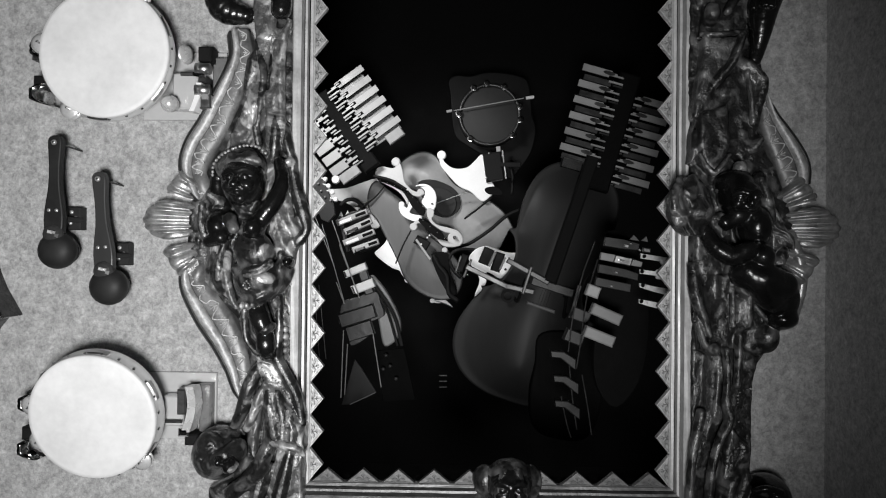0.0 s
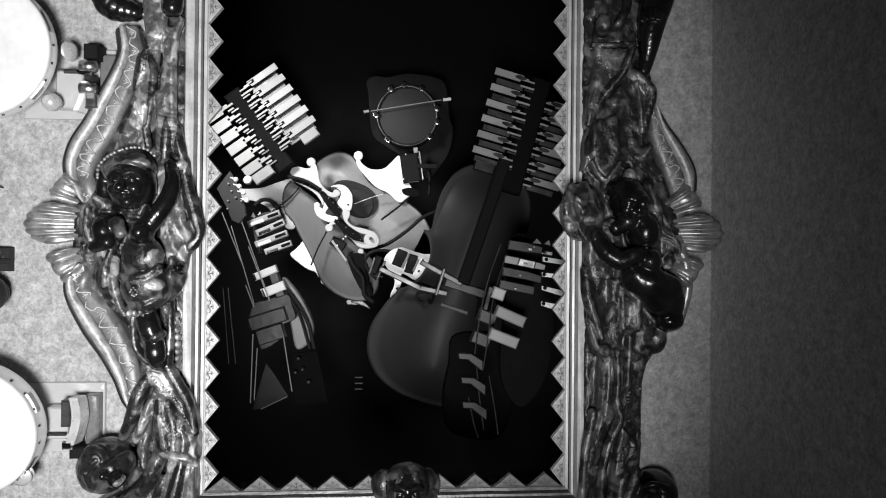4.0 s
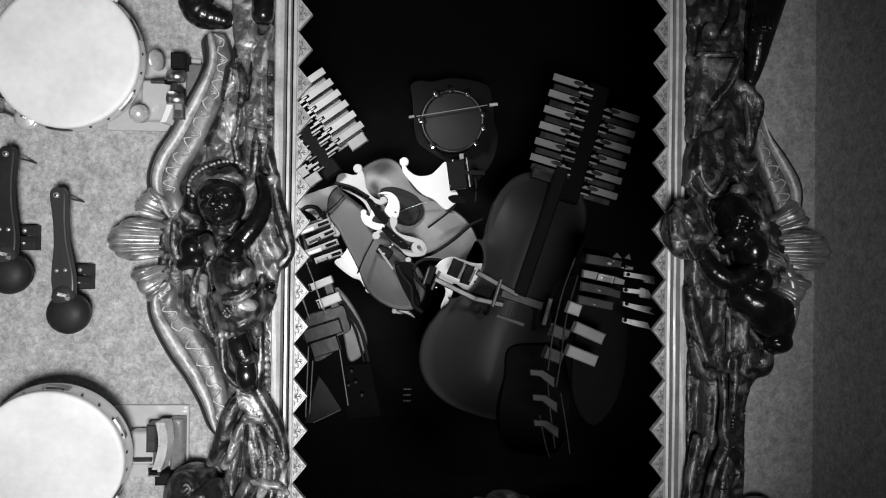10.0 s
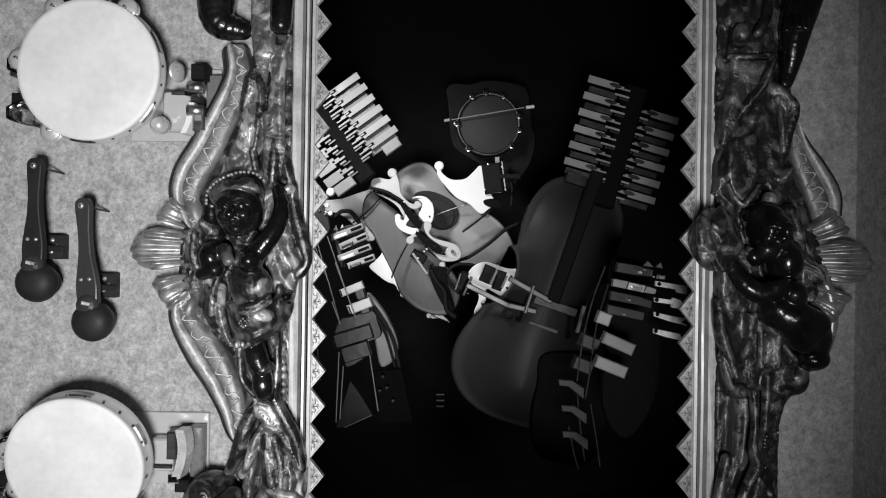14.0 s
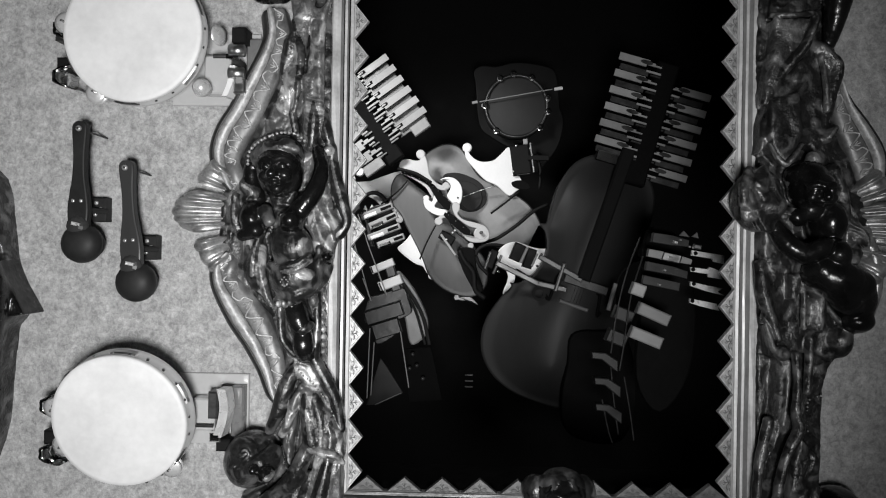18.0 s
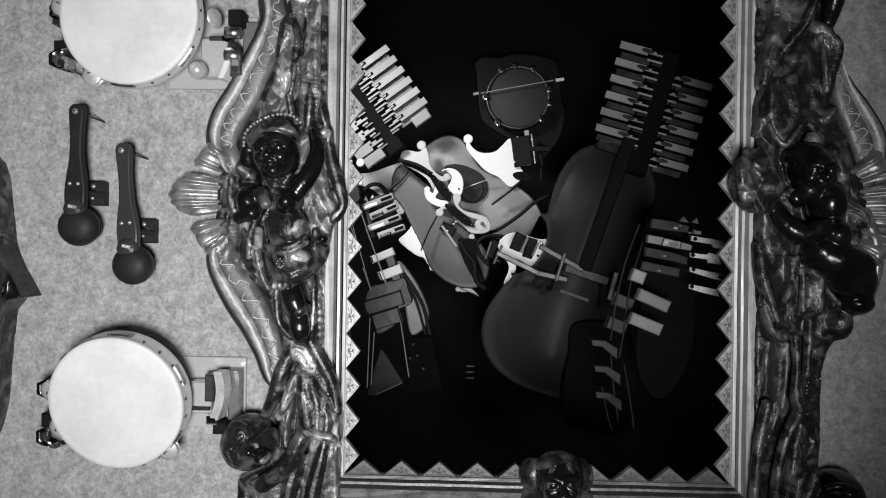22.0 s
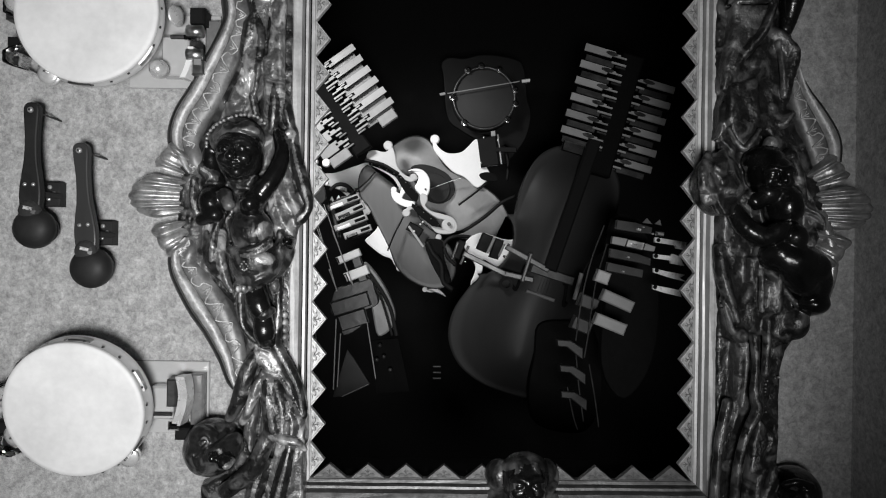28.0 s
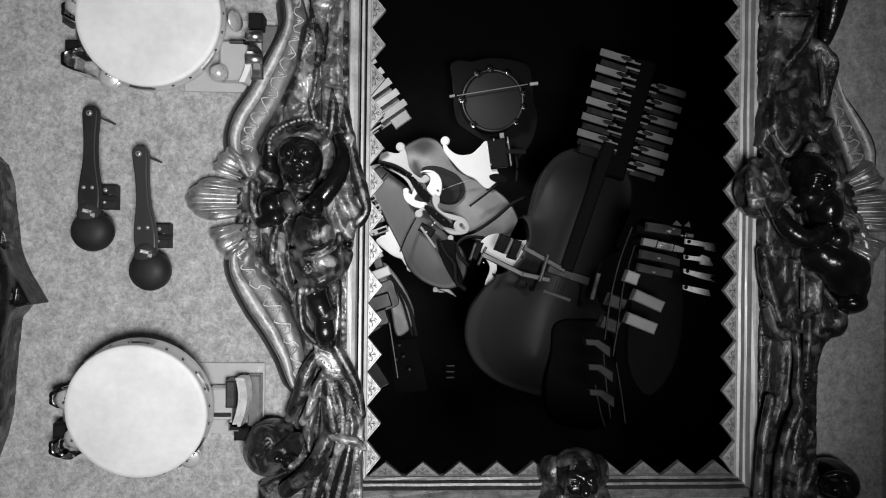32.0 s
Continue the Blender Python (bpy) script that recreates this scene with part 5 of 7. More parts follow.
    c.drape([(0.476, -0.475), (0.513, -0.515), (0.518, -0.751), (0.455, -0.749), (0.448, -0.615)], -0.04, DARK, 0, 0, (0.004, 0.04, 70), 0.005)
    c.limb([(0.484, -0.045, -0.569, 0.0053), (0.471, -0.05, -0.598, 0.0064), (0.464, -0.045, -0.703, 0.0053)], WORN, 0.003)
    # head at the foot
    c.egg((0.554, -0.02, -0.61), (0.0403, 0.06, 0.0403), BODY, 0.008, 0)
    c.egg((0.527, -0.06, -0.609), (0.0191, 0.026, 0.017), BODY, 0.004, 0)
    c.egg((0.561, -0.055, -0.614), (0.0159, 0.024, 0.0148), BODY, 0.004, 0)
    c.limb([(0.511, -0.07, -0.586, 0.0064), (0.531, -0.078, -0.579, 0.0064), (0.557, -0.07, -0.589, 0.0064)], BODY, 0.004)
    return c


right_figure().build("carved_figure", "dark bronzed cherub and draped cloth carved beside the frame", "carved figures on the frame", BRONZE_LESS_LIT)


def far_figure():
    c = Carving(-1.32, -0.93, -0.9, 0.1)
    c.drape([(-1.3, 0.08), (-1.1, 0.05), (-1.023, -0.024), (-1.011, -0.066), (-1.001, -0.162), (-0.991, -0.247), (-1.01, -0.5), (-1.04, -0.6), (-1.07, -0.88), (-1.3, -0.88)], -0.01, DARK, 0.1, 0, (0.005, 0.04, 88), 0.01)
    c.drape([(-1.1, -0.16), (-0.998, -0.184), (-0.98, -0.226), (-0.947, -0.282), (-0.975, -0.287), (-1.02, -0.34), (-1.12, -0.36)], -0.025, BODY, 0.2, 0, None, 0.006)
    c.limb([(-1.015, -0.04, -0.19, 0.02), (-1.0, -0.045, -0.25, 0.026), (-1.02, -0.04, -0.33, 0.03), (-1.05, -0.03, -0.45, 0.028)], BODY, 0.008)
    for k in range(4):
        c.limb([(-1.035 - 0.03 * k, -0.02, -0.02, 0.012), (-1.02 - 0.028 * k, -0.026, -0.1, 0.013), (-1.022 - 0.03 * k, -0.026, -0.19, 0.01)], BODY, 0.008)
        c.limb([(-1.015 - 0.026 * k, -0.022, -0.36, 0.01), (-1.03 - 0.026 * k, -0.026, -0.5, 0.013), (-1.06 - 0.03 * k, -0.024, -0.7, 0.013), (-1.08 - 0.03 * k, -0.02, -0.86, 0.012)], DARK, 0.008)
    c.limb([(-1.0, -0.03, -0.31, 0.006), (-1.012, -0.035, -0.38, 0.007), (-1.022, -0.03, -0.46, 0.006)], WORN, 0.004)
    return c


far_figure().build("carved_figure", "dark bronzed carved drapery on the neighbouring frame", "carved figures on the frame")


def bottom_head():
    c = Carving(-0.08, 0.18, -0.75, -0.52)
    c.egg((0.052, 0.0, -0.66), (0.075, 0.05, 0.07), DARK)
    c.face((0.052, -0.03, -0.592), (0.042, 0.052, 0.045), 0, -0.1)
    c.egg((0.006, -0.012, -0.592), (0.026, 0.03, 0.03), DARK)
    c.egg((0.095, -0.012, -0.594), (0.022, 0.03, 0.032), DARK)
    c.egg((0.052, -0.03, -0.572), (0.04, 0.04, 0.026), DARK)
    for k in (-1, 1):
        c.limb([(0.052 + 0.012 * k, -0.066, -0.56, 0.004), (0.052 + 0.022 * k, -0.074, -0.59, 0.004), (0.052 + 0.026 * k, -0.066, -0.62, 0.004)], WORN, 0.003)
    return c


bottom_head().build("carved_mask", "small dark carved head at the foot of the frame", "carved figures on the frame")

# ---- instruments on the wall ----


def tambourine(x, z, turns, blade, deep, lean, r):
    """Skin head on a wooden rim with paired jingles, held off the wall by a plate with a striker."""
    front, back = -0.086, -0.086 + deep
    t = thing("tambourine", "white-skinned tambourine with brass jingles on a clear wall plate", "tambourine", x, WALL, z, "tambourines on the wall")
    c = (x, 0, z)
    bm = turned(bmesh.new(), c, [(r + 0.0035, back), (r + 0.0035, back - 0.006), (r + 0.0018, back - 0.009), (r, front + 0.008), (r - 0.001, front + 0.002), (r - 0.007, front + 0.002), (r - 0.007, back), (r + 0.0035, back)], 72)
    part("rim", bm, RIM_WOOD, t, "pale bent-wood rim", True)
    bm = turned(bmesh.new(), c, [(r + 0.0004, front + 0.006), (r + 0.0002, front + 0.0015), (r - 0.0015, front - 0.001), (r - 0.008, front - 0.0018), (0.06, front - 0.001), (0, front - 0.0005)], 72)
    part("skin", bm, SKIN, t, "taut pale drum skin", True)
    for k in range(24):
        a = radians(15 * k + 4)
        p = Vector((x + (r + 0.0022) * math.cos(a), front + 0.009, z + (r + 0.0022) * math.sin(a)))
        q = p + Vector((0.0015 * math.cos(a), 0, 0.0015 * math.sin(a)))
        part("tack", rod(bmesh.new(), p, q, 0.0024, 8), DARK_METAL, t)
    for a in turns:
        d = Vector((math.cos(radians(a)), 0, math.sin(radians(a))))
        m = d.to_track_quat("Y", "Z").to_matrix().to_4x4()
        mid = Vector((x, (front + back) / 2, z)) + d * (r + 0.002)
        m = pose(0, 0, 0, 90, 0, 0)
        for k, off in enumerate((-0.006, 0.004)):
            bm = turned(bmesh.new(), mid + Vector((0, off, 0)), [(0.002, -0.003), (0.008, -0.003), (0.0135, 0.0), (0.019, 0.001), (0.019, 0.0018), (0.008, -0.001), (0.002, -0.001)], 20)
            part("jingle", bm, BRASS, t, smooth=True)
        part("pin", rod(bmesh.new(), mid + Vector((0, -0.018, 0)), mid + Vector((0, 0.02, 0)), 0.0018, 8), STEEL, t)
    # jingle slots cut into the rim
    for a in range(24, 384, 60):
        bm = bmesh.new()
        rows = []
        for k in range(9):
            w = radians(a + 2.2 * (k - 4))
            rows.append([bm.verts.new((x + q * math.cos(w), y, z + q * math.sin(w))) for q, y in ((r + 0.001, (front + back) / 2 - 0.007), (r + 0.004, (front + back) / 2 - 0.005), (r + 0.004, (front + back) / 2 + 0.005), (r + 0.001, (front + back) / 2 + 0.007))])
        for p, q in zip(rows, rows[1:]):
            ring_faces(bm, p, q)
        bm.faces.new(rows[0][::-1])
        bm.faces.new(rows[-1])
        part("jingle_slot", bm, STEEL, t, "bright jingle seen through its slot in the rim")
    # the drum leans a little on its stand-offs
    bpy.context.view_layer.update()
    pivot = Matrix.Translation((x, front, z)) @ pose(0, 0, 0, lean, 0, 0) @ Matrix.Translation((-x, -front, -z))
    for ob in t.children:
        ob.matrix_world = pivot @ ob.matrix_world
    # mounting plate with its mechanism
    plate = [(x + 0.03, z - 0.108), (x + 0.2, z - 0.108), (x + 0.2, z + 0.03), (x + 0.03, z + 0.03)] if blade else [(x + 0.03, z - 0.065), (x + 0.2, z - 0.065), (x + 0.2, z + 0.07), (x + 0.03, z + 0.07)]
    part("wall_plate", slab(plate, WALL - 0.01, WALL, 0.002), ACRYLIC, t, "clear plastic mounting plate")

    def bent(name, mat, label, line, w, y0, y1):
        bm = bmesh.new()
        rows = [[bm.verts.new((x + cx + dx, y, z + cz)) for dx, y in ((-w, y0), (w, y0), (w + 0.003, y1), (-w + 0.003, y1))] for cx, cz in line]
        for a, b in zip(rows, rows[1:]):
            ring_faces(bm, a, b)
        bm.faces.new(rows[0][::-1])
        bm.faces.new(rows[-1])
        return part(name, bm, mat, t, label)

    def lug(name, dx, dz, w, h, mat, y=-0.01, deep=0.04, label=""):
        return part(name, block(bmesh.new(), (x + dx, y, z + dz), (w, deep, h), None, 0.003), mat, t, label)

    smoked = material("smoked_plate", 0.16, rough=0.25, spread=0.3, scale=12, fine=90)
    if blade:
        lug("shield", 0.192, -0.04, 0.028, 0.11, smoked, 0.008, 0.018, "smoked grey shield plate")
        for dz in (-0.018, -0.06):
            part("roller", rod(bmesh.new(), (x + 0.158, -0.036, z + dz), (x + 0.186, -0.036, z + dz), 0.011, 16), STEEL, t, "bright steel roller", True)
        lug("coil", 0.172, 0.014, 0.026, 0.028, RUBBER, label="black coil block")
        lug("holder", 0.168, -0.038, 0.016, 0.012, DARK_METAL)
        box = lug("solenoid", 0.178, -0.083, 0.023, 0.026, STEEL, -0.015, 0.05, "bright solenoid housing")
        part("window", block(bmesh.new(), (x + 0.178, -0.0405, z - 0.073), (0.013, 0.004, 0.012), None, 0.001), BAR, box)
        lug("guide", 0.13, -0.058, 0.05, 0.072, ACRYLIC, -0.005, 0.03, "clear guide plate")
        bent("blade", WHITE, "white crescent striker blade", [(0.165 - 0.014 * f * f, -0.046 - 0.056 * f) for f in (0, 0.2, 0.4, 0.6, 0.8, 1.0)], 0.005, -0.04, -0.01)
        part("screw_rod", rod(bmesh.new(), (x + 0.128, -0.035, z - 0.028), (x + 0.155, -0.035, z - 0.028), 0.004, 10), DARK_METAL, t)
        part("sleeve", rod(bmesh.new(), (x + 0.153, -0.035, z - 0.028), (x + 0.176, -0.035, z - 0.028), 0.0062, 12), CHROME, t)
        part("end_cap", turned(bmesh.new(), (x + 0.113, -0.05, z - 0.09), [(0, -0.018), (0.009, -0.016), (0.015, -0.008), (0.017, 0.0), (0.015, 0.01), (0, 0.014)], 20), BRASS, t, "round shiny end cap", True)
        for dx, dz in ((0.138, 0.01),):
            part("jingle", turned(bmesh.new(), (x + dx, -0.035, z + dz), [(0, -0.002), (0.006, -0.002), (0.012, -0.0005), (0.019, 0.0), (0.019, 0.001), (0.006, 0.002), (0, 0.002)], 20, pose(0, 0, 0, 0, 0, 62)), BRASS, t, smooth=True)
    else:
        bent("striker", BRASS, "curved bright striker strip", [(0.162 + 0.012 * math.sin(f * 2.6), -0.035 + 0.088 * f) for f in (0, 0.15, 0.3, 0.45, 0.6, 0.75, 0.9, 1.0)], 0.008, -0.045, -0.015)
        lug("coil", 0.148, 0.02, 0.018, 0.05, DARK_METAL, label="dark coil block")
        box = lug("solenoid", 0.158, -0.036, 0.02, 0.016, CHROME, -0.02, 0.05, "bright solenoid housing")
        lug("coil", 0.168, -0.054, 0.026, 0.022, RUBBER)
        lug("shield", 0.186, -0.004, 0.024, 0.11, smoked, 0.005, 0.02, "smoked grey shield plate")
        lug("guide", 0.128, 0.0, 0.04, 0.06, ACRYLIC, -0.005, 0.03, "clear guide plate")
        part("screw_rod", rod(bmesh.new(), (x + 0.112, -0.03, z - 0.018), (x + 0.15, -0.03, z - 0.018), 0.003, 8), DARK_METAL, t)
    for dz, up in ((-0.004, 1), (-0.05, -1)):
        bm = bmesh.new()
        rows = []
        for k in range(9):
            f = k / 8
            cx, cz = x - 0.13 - 0.036 * math.sin(f * math.pi) - 0.006 * math.sin(3 * f * math.pi), z + dz + up * 0.042 * f
            rows.append([bm.verts.new((cx + dx, y, cz)) for dx, y in ((-0.004, -0.05), (0.004, -0.05), (0.006, 0.02), (-0.002, 0.02))])
        for a, b in zip(rows, rows[1:]):
            ring_faces(bm, a, b)
        bm.faces.new(rows[0][::-1])
        bm.faces.new(rows[-1])
        part("clamp_strip", bm, CHROME, t, "bent bright clamp strip", True)
    part("bracket", block(bmesh.new(), (x - 0.145, 0.005, z - 0.015), (0.02, 0.05, 0.04), None, 0.003), STEEL, t)
    part("coil", block(bmesh.new(), (x - 0.15, -0.01, z - 0.045), (0.032, 0.05, 0.026), None, 0.003), RUBBER, t)
    part("coil", block(bmesh.new(), (x - 0.165, -0.005, z + 0.008), (0.022, 0.04, 0.012), None, 0.003), DARK_METAL, t)
    part("stand_off", rod(bmesh.new(), (x + 0.05, back, z), (x + 0.05, WALL, z), 0.012, 12), STEEL, t)
    part("stand_off", rod(bmesh.new(), (x - 0.05, back, z), (x - 0.05, WALL, z), 0.012, 12), STEEL, t)
    return t


tambourine(-0.741, -0.464, (-47, 172, 205), False, 0.036, 9, 0.1215)
tambourine(-0.728, 0.229, (60, 120, 172, 238), True, 0.024, 0, 0.1245)


CLASP = rubbed("worn_clasp", 0.1, 0.8, 0.3, 1.0, 0.004, 0.1)


def castanet(top, bottom, cup, mat):
    """Wooden clapper: a waisted handle with rivets, a round cup, a hinge and a nail that holds it to the wall."""
    (x0, z0), (x1, z1) = top, bottom
    t = thing("castanet_clapper", "dark wooden castanet on a long riveted handle, hinged to the wall", "castanet", (x0 + x1) / 2, WALL, (z0 + z1) / 2, "castanets on the wall")
    u = Vector((x1 - x0, z1 - z0))
    n = Vector((-u.y, u.x)).normalized()
    half = ((0, 0.005), (0.014, 0.01), (0.04, 0.0132), (0.1, 0.0138), (0.3, 0.0112), (0.5, 0.0122), (0.65, 0.0165), (0.78, 0.0195), (0.9, 0.0185), (1.0, 0.015))
    out = [Vector(top) + u * v + n * w for v, w in half] + [Vector(top) + u * v - n * w for v, w in half[::-1]]
    handle = part("handle", slab(rounded([(p.x, p.y) for p in out], 4), -0.046, -0.032, 0.003), mat, t, "slim dark handle")
    bm = turned(bmesh.new(), (cup[0], -0.04, cup[1]), [(0, -0.016), (0.013, -0.0155), (0.026, -0.011), (0.0345, -0.003), (0.037, 0.006), (0.036, 0.016), (0.03, 0.02), (0, 0.02)], 28)
    part("cup", bm, WOOD_BLACK, t, "round black castanet cup", True)
    bm = turned(bmesh.new(), (cup[0] + 0.002, -0.012, cup[1] - 0.001), [(0, -0.008), (0.024, -0.006), (0.028, 0.002), (0.025, 0.012), (0, 0.014)], 28)
    part("cup", bm, WOOD_BLACK, t, smooth=True)
    part("nail", rod(bmesh.new(), (x0 - u.x * 0 + 0.0, -0.052, z0 - 0.014), (x0 + 0.014, WALL, z0 - 0.02), 0.0019, 8), DARK_METAL, t)
    part("nail_head", ball(bmesh.new(), (x0, -0.047, z0 - 0.014), 0.0055, 0.7), BEAD, t)
    for v, w in ((0.72, -0.55), (0.72, 0.45)):
        p = Vector(top) + u * v + n * 0.015 * w
        part("rivet", ball(bmesh.new(), (p.x, -0.046, p.y), 0.0036, 0.7), BEAD, t)
    p = Vector(top) + u * 0.93
    part("strap", ball(bmesh.new(), (p.x, -0.043, p.y - 0.004), 0.021, 0.55), WOOD_DARK, t, "dark leather strap round the neck of the cup")
    part("clasp", block(bmesh.new(), (p.x + 0.002, -0.055, p.y), (0.015, 0.006, 0.006), pose(0, 0, 0, 0, 12, 0), 0.002), CLASP, t, "bright worn clasp")
    h = Vector(top) + u * 0.8
    plate = part("hinge", block(bmesh.new(), (h.x + 0.012, 0.018, h.y + 0.003), (0.028, 0.024, 0.046), None, 0.002), WOOD_BLACK, t, "black hinge plate")
    for dx, dz in ((-0.004, 0.013), (0.004, 0.001), (-0.006, -0.009)):
        part("screw", ball(bmesh.new(), (h.x + 0.012 + dx, 0.006, h.y + 0.003 + dz), 0.0042, 0.7), BEAD, plate)
    part("peg", rod(bmesh.new(), (h.x, -0.03, h.y), (h.x + 0.025, 0.012, h.y), 0.006, 10), WOOD_BLACK, t)
    return t


castanet((-0.843, 0.077), (-0.844, -0.127), (-0.841, -0.148), WOOD_BLACK)
castanet((-0.756, 0.006), (-0.742, -0.198), (-0.738, -0.218), WOOD_DARK)

# ---- the instruments in the cabinet ----


def actuator(label, x, y, z, turn, rows, step, reach, length, width, sides, bar, slope=0.0):
    """A self-playing fingering unit: rows of stepped bars on both sides of a black neck, each with a slot, an under-bar and prongs."""
    t = thing("fingering_unit", label, "mechanism", x, y, z, "fingering units on the instrument necks")
    base = pose(x, y, z, 0, -turn, 0)
    dim = bar is BAR_DIM

    def local(bm):
        bmesh.ops.transform(bm, matrix=base, verts=bm.verts)
        return bm

    long = step * rows
    part("neck", local(block(bmesh.new(), (0, 0.035, -long / 2 - step * 0.2), (0.07, 0.05, long + step * 1.4), None, 0.006)), BLACK, t, "black neck board")
    for k in range(3):
        part("stud", local(ball(bmesh.new(), (0.015 * (-1) ** k, 0.018, -long - step * 0.3 * k), 0.004)), WHITE, t)
    for s, shift, close in sides:
        for k in range(rows):
            yk, zk = slope * k + (0.055 if dim and s > 0 else 0), -step * k + shift
            w = width * (1.4 if close else 1.0)
            far, run = (0.142, 0.1) if close else (reach, length)
            a, b = s * far, s * (far - run)
            # one plate, cut back in two steps towards the neck
            out = [(a, zk - w / 2), (a, zk + w / 2), (b + s * 0.02, zk + w / 2), (b + s * 0.02, zk + w * 0.22), (b, zk + w * 0.22), (b, zk + w * 0.02), (b - s * 0.022, zk + w * 0.02), (b - s * 0.022, zk - w * 0.2), (b + s * 0.028, zk - w * 0.2), (b + s * 0.028, zk - w / 2)]
            one = part("bar", local(slab(out, yk - 0.012, yk - 0.005, 0.0007)), bar, t)
            if dim:
                # A proud dark oval paints the dim shade near the bar's inner end.
                oval = [((b + s * 0.03) + 0.021 * math.cos(6.2832 * j / 14), zk + 0.002 + width * 0.3 * math.sin(6.2832 * j / 14)) for j in range(14)]
                part("recess", local(slab(oval, yk - 0.0135, yk - 0.008, 0.0004)), DARK_METAL, one)
            elif close:
                part("hole", local(block(bmesh.new(), (b + s * 0.026, yk - 0.0125, zk + w * 0.1), (0.009, 0.004, w * 0.2))), BLACK, one)
            else:
                part("slot", local(block(bmesh.new(), (b + s * 0.034, yk - 0.0125, zk + w * 0.12), (0.026, 0.004, w * 0.42))), BLACK, one)
                part("latch", local(block(bmesh.new(), (b + s * 0.03, yk - 0.0145, zk + w * 0.12), (0.016, 0.004, w * 0.2))), bar, one)
            zu = zk - step * 0.5
            mu = s * (far - 0.014 - run * 0.4)
            lay = UNDER if not dim else DARK_METAL
            # Under-bars are coloured darker for the shade below the bars.
            if not close:
                part("under_bar", local(block(bmesh.new(), (mu, yk + 0.012, zu + width * 0.1), (run * 0.8, 0.007, width * 0.85), None, 0.001)), UNDER if not dim else DARK_METAL, t)
            part("prong", local(block(bmesh.new(), (b - s * 0.002, yk - 0.002, zu + width * 0.25), (0.026 if close else 0.05, 0.007, width * 0.28), None, 0.001)), bar, t)
            part("prong", local(block(bmesh.new(), (b - s * 0.012, yk + 0.004, zu - width * 0.12), (0.034, 0.007, width * 0.25), None, 0.001)), lay, t)
            part("stop_pin", local(ball(bmesh.new(), (s * 0.03, 0.016, zk), 0.0035)), DARK_METAL, t)
    for s, shift, close in sides:
        if dim and s > 0:
            continue
        wide = 0.085 if close else 0.072
        part("end_block", local(block(bmesh.new(), (s * ((0.142 if close else reach) - 0.055), -0.006, -step * rows + shift + 0.004), (wide, 0.02, width * 1.5), None, 0.003)), CHROME if dim else bar, t, "bright end block")
    return t


actuator("stack of pale stepped metal bars on a black neck", -0.59, 1.33, 0.463, 36.5, 6, 0.0492, 0.2, 0.15, 0.0265, ((1, 0.0, False), (-1, -0.02, True)), BAR)
actuator("stack of dull stepped metal bars on a black neck", 0.536, 1.0, 0.454, -15.5, 6, 0.0563, 0.17, 0.122, 0.0235, ((-1, 0.0, False), (1, -0.0385, False)), BAR_DIM)


def body(name, label, category, bottom, top, y, rise, depth, wide, mat, shape=None):
    t = thing(name, label, category, (bottom[0] + top[0]) / 2, y + depth, (bottom[1] + top[1]) / 2, "string instruments in the cabinet")
    outline = rounded(shape, 6) if shape else violin_outline(bottom, top, wide)
    part("body", arched(outline, bottom, top, y, rise, y + depth), mat, t, "arched varnished body", True)
    return t, outline


# the large cello
cello, _ = body("cello", "large dark varnished cello hanging at a slant in the cabinet", "cello", (0.125, -0.666), (0.408, 0.182), 1.1, 0.085, 0.11, 0.98, material("cello_varnish", 0.024, rough=0.5, spec=0.2, spread=0.15, scale=6, fine=60, bump=0.05, stretch=(1, 1, 0.15)))
CB, CT = Vector((0.125, -0.666)), Vector((0.408, 0.182))
u = CT - CB
n = Vector((u.y, -u.x)).normalized()
rot = math.degrees(math.atan2(u.x, u.y))
mid = CB + u * 0.76
part("fingerboard", block(bmesh.new(), (mid.x, 0.998, mid.y), (0.046, 0.016, u.length * 0.52), pose(0, 0, 0, 0, rot, 0), 0.007), material("ebony", 0.011, rough=0.8, spec=0.08, spread=0.2), cello, "black fingerboard")
# An added black sheet paints the shade over the cello's lower right.
shade_patch = rounded([(0.23, -0.424), (0.311, -0.408), (0.415, -0.439), (0.444, -0.635), (0.394, -0.768), (0.269, -0.767), (0.209, -0.723), (0.201, -0.616), (0.219, -0.518)], 4)
part("bow_motor", slab(shade_patch, 0.985, 1.03, 0.006), BLACK, cello, "black sheet standing for shade on the lower belly")
p = CB + u * 0.4
part("bridge", block(bmesh.new(), (p.x, 1.03, p.y), (0.1, 0.05, 0.012), pose(0, 0, 0, 0, rot, 0), 0.003), WOOD, cello)
for k in (-1, 1):
    a = CB + u * 0.47 + n * 0.075 * k
    b = CB + u * 0.405 + n * 0.085 * k
    c = (a + b) / 2
    bm = tube(bmesh.new(), [(a.x - 0.012 * k, 1.034, a.y), (a.x, 1.032, a.y + 0.012), (c.x, 1.028, c.y), (b.x, 1.034, b.y - 0.012), (b.x + 0.012 * k, 1.036, b.y)], 0.0055, 8)
    part("sound_hole", bm, BLACK, cello)
for k in range(4):
    a = CB + u * 0.4 + n * 0.01 * (k - 1.5)
    b = CB + u * 1.08 + n * 0.007 * (k - 1.5)
    part("string", rod(bmesh.new(), (a.x, 1.008, a.y), (b.x, 1.0, b.y), 0.0004, 6), BLACK, cello)

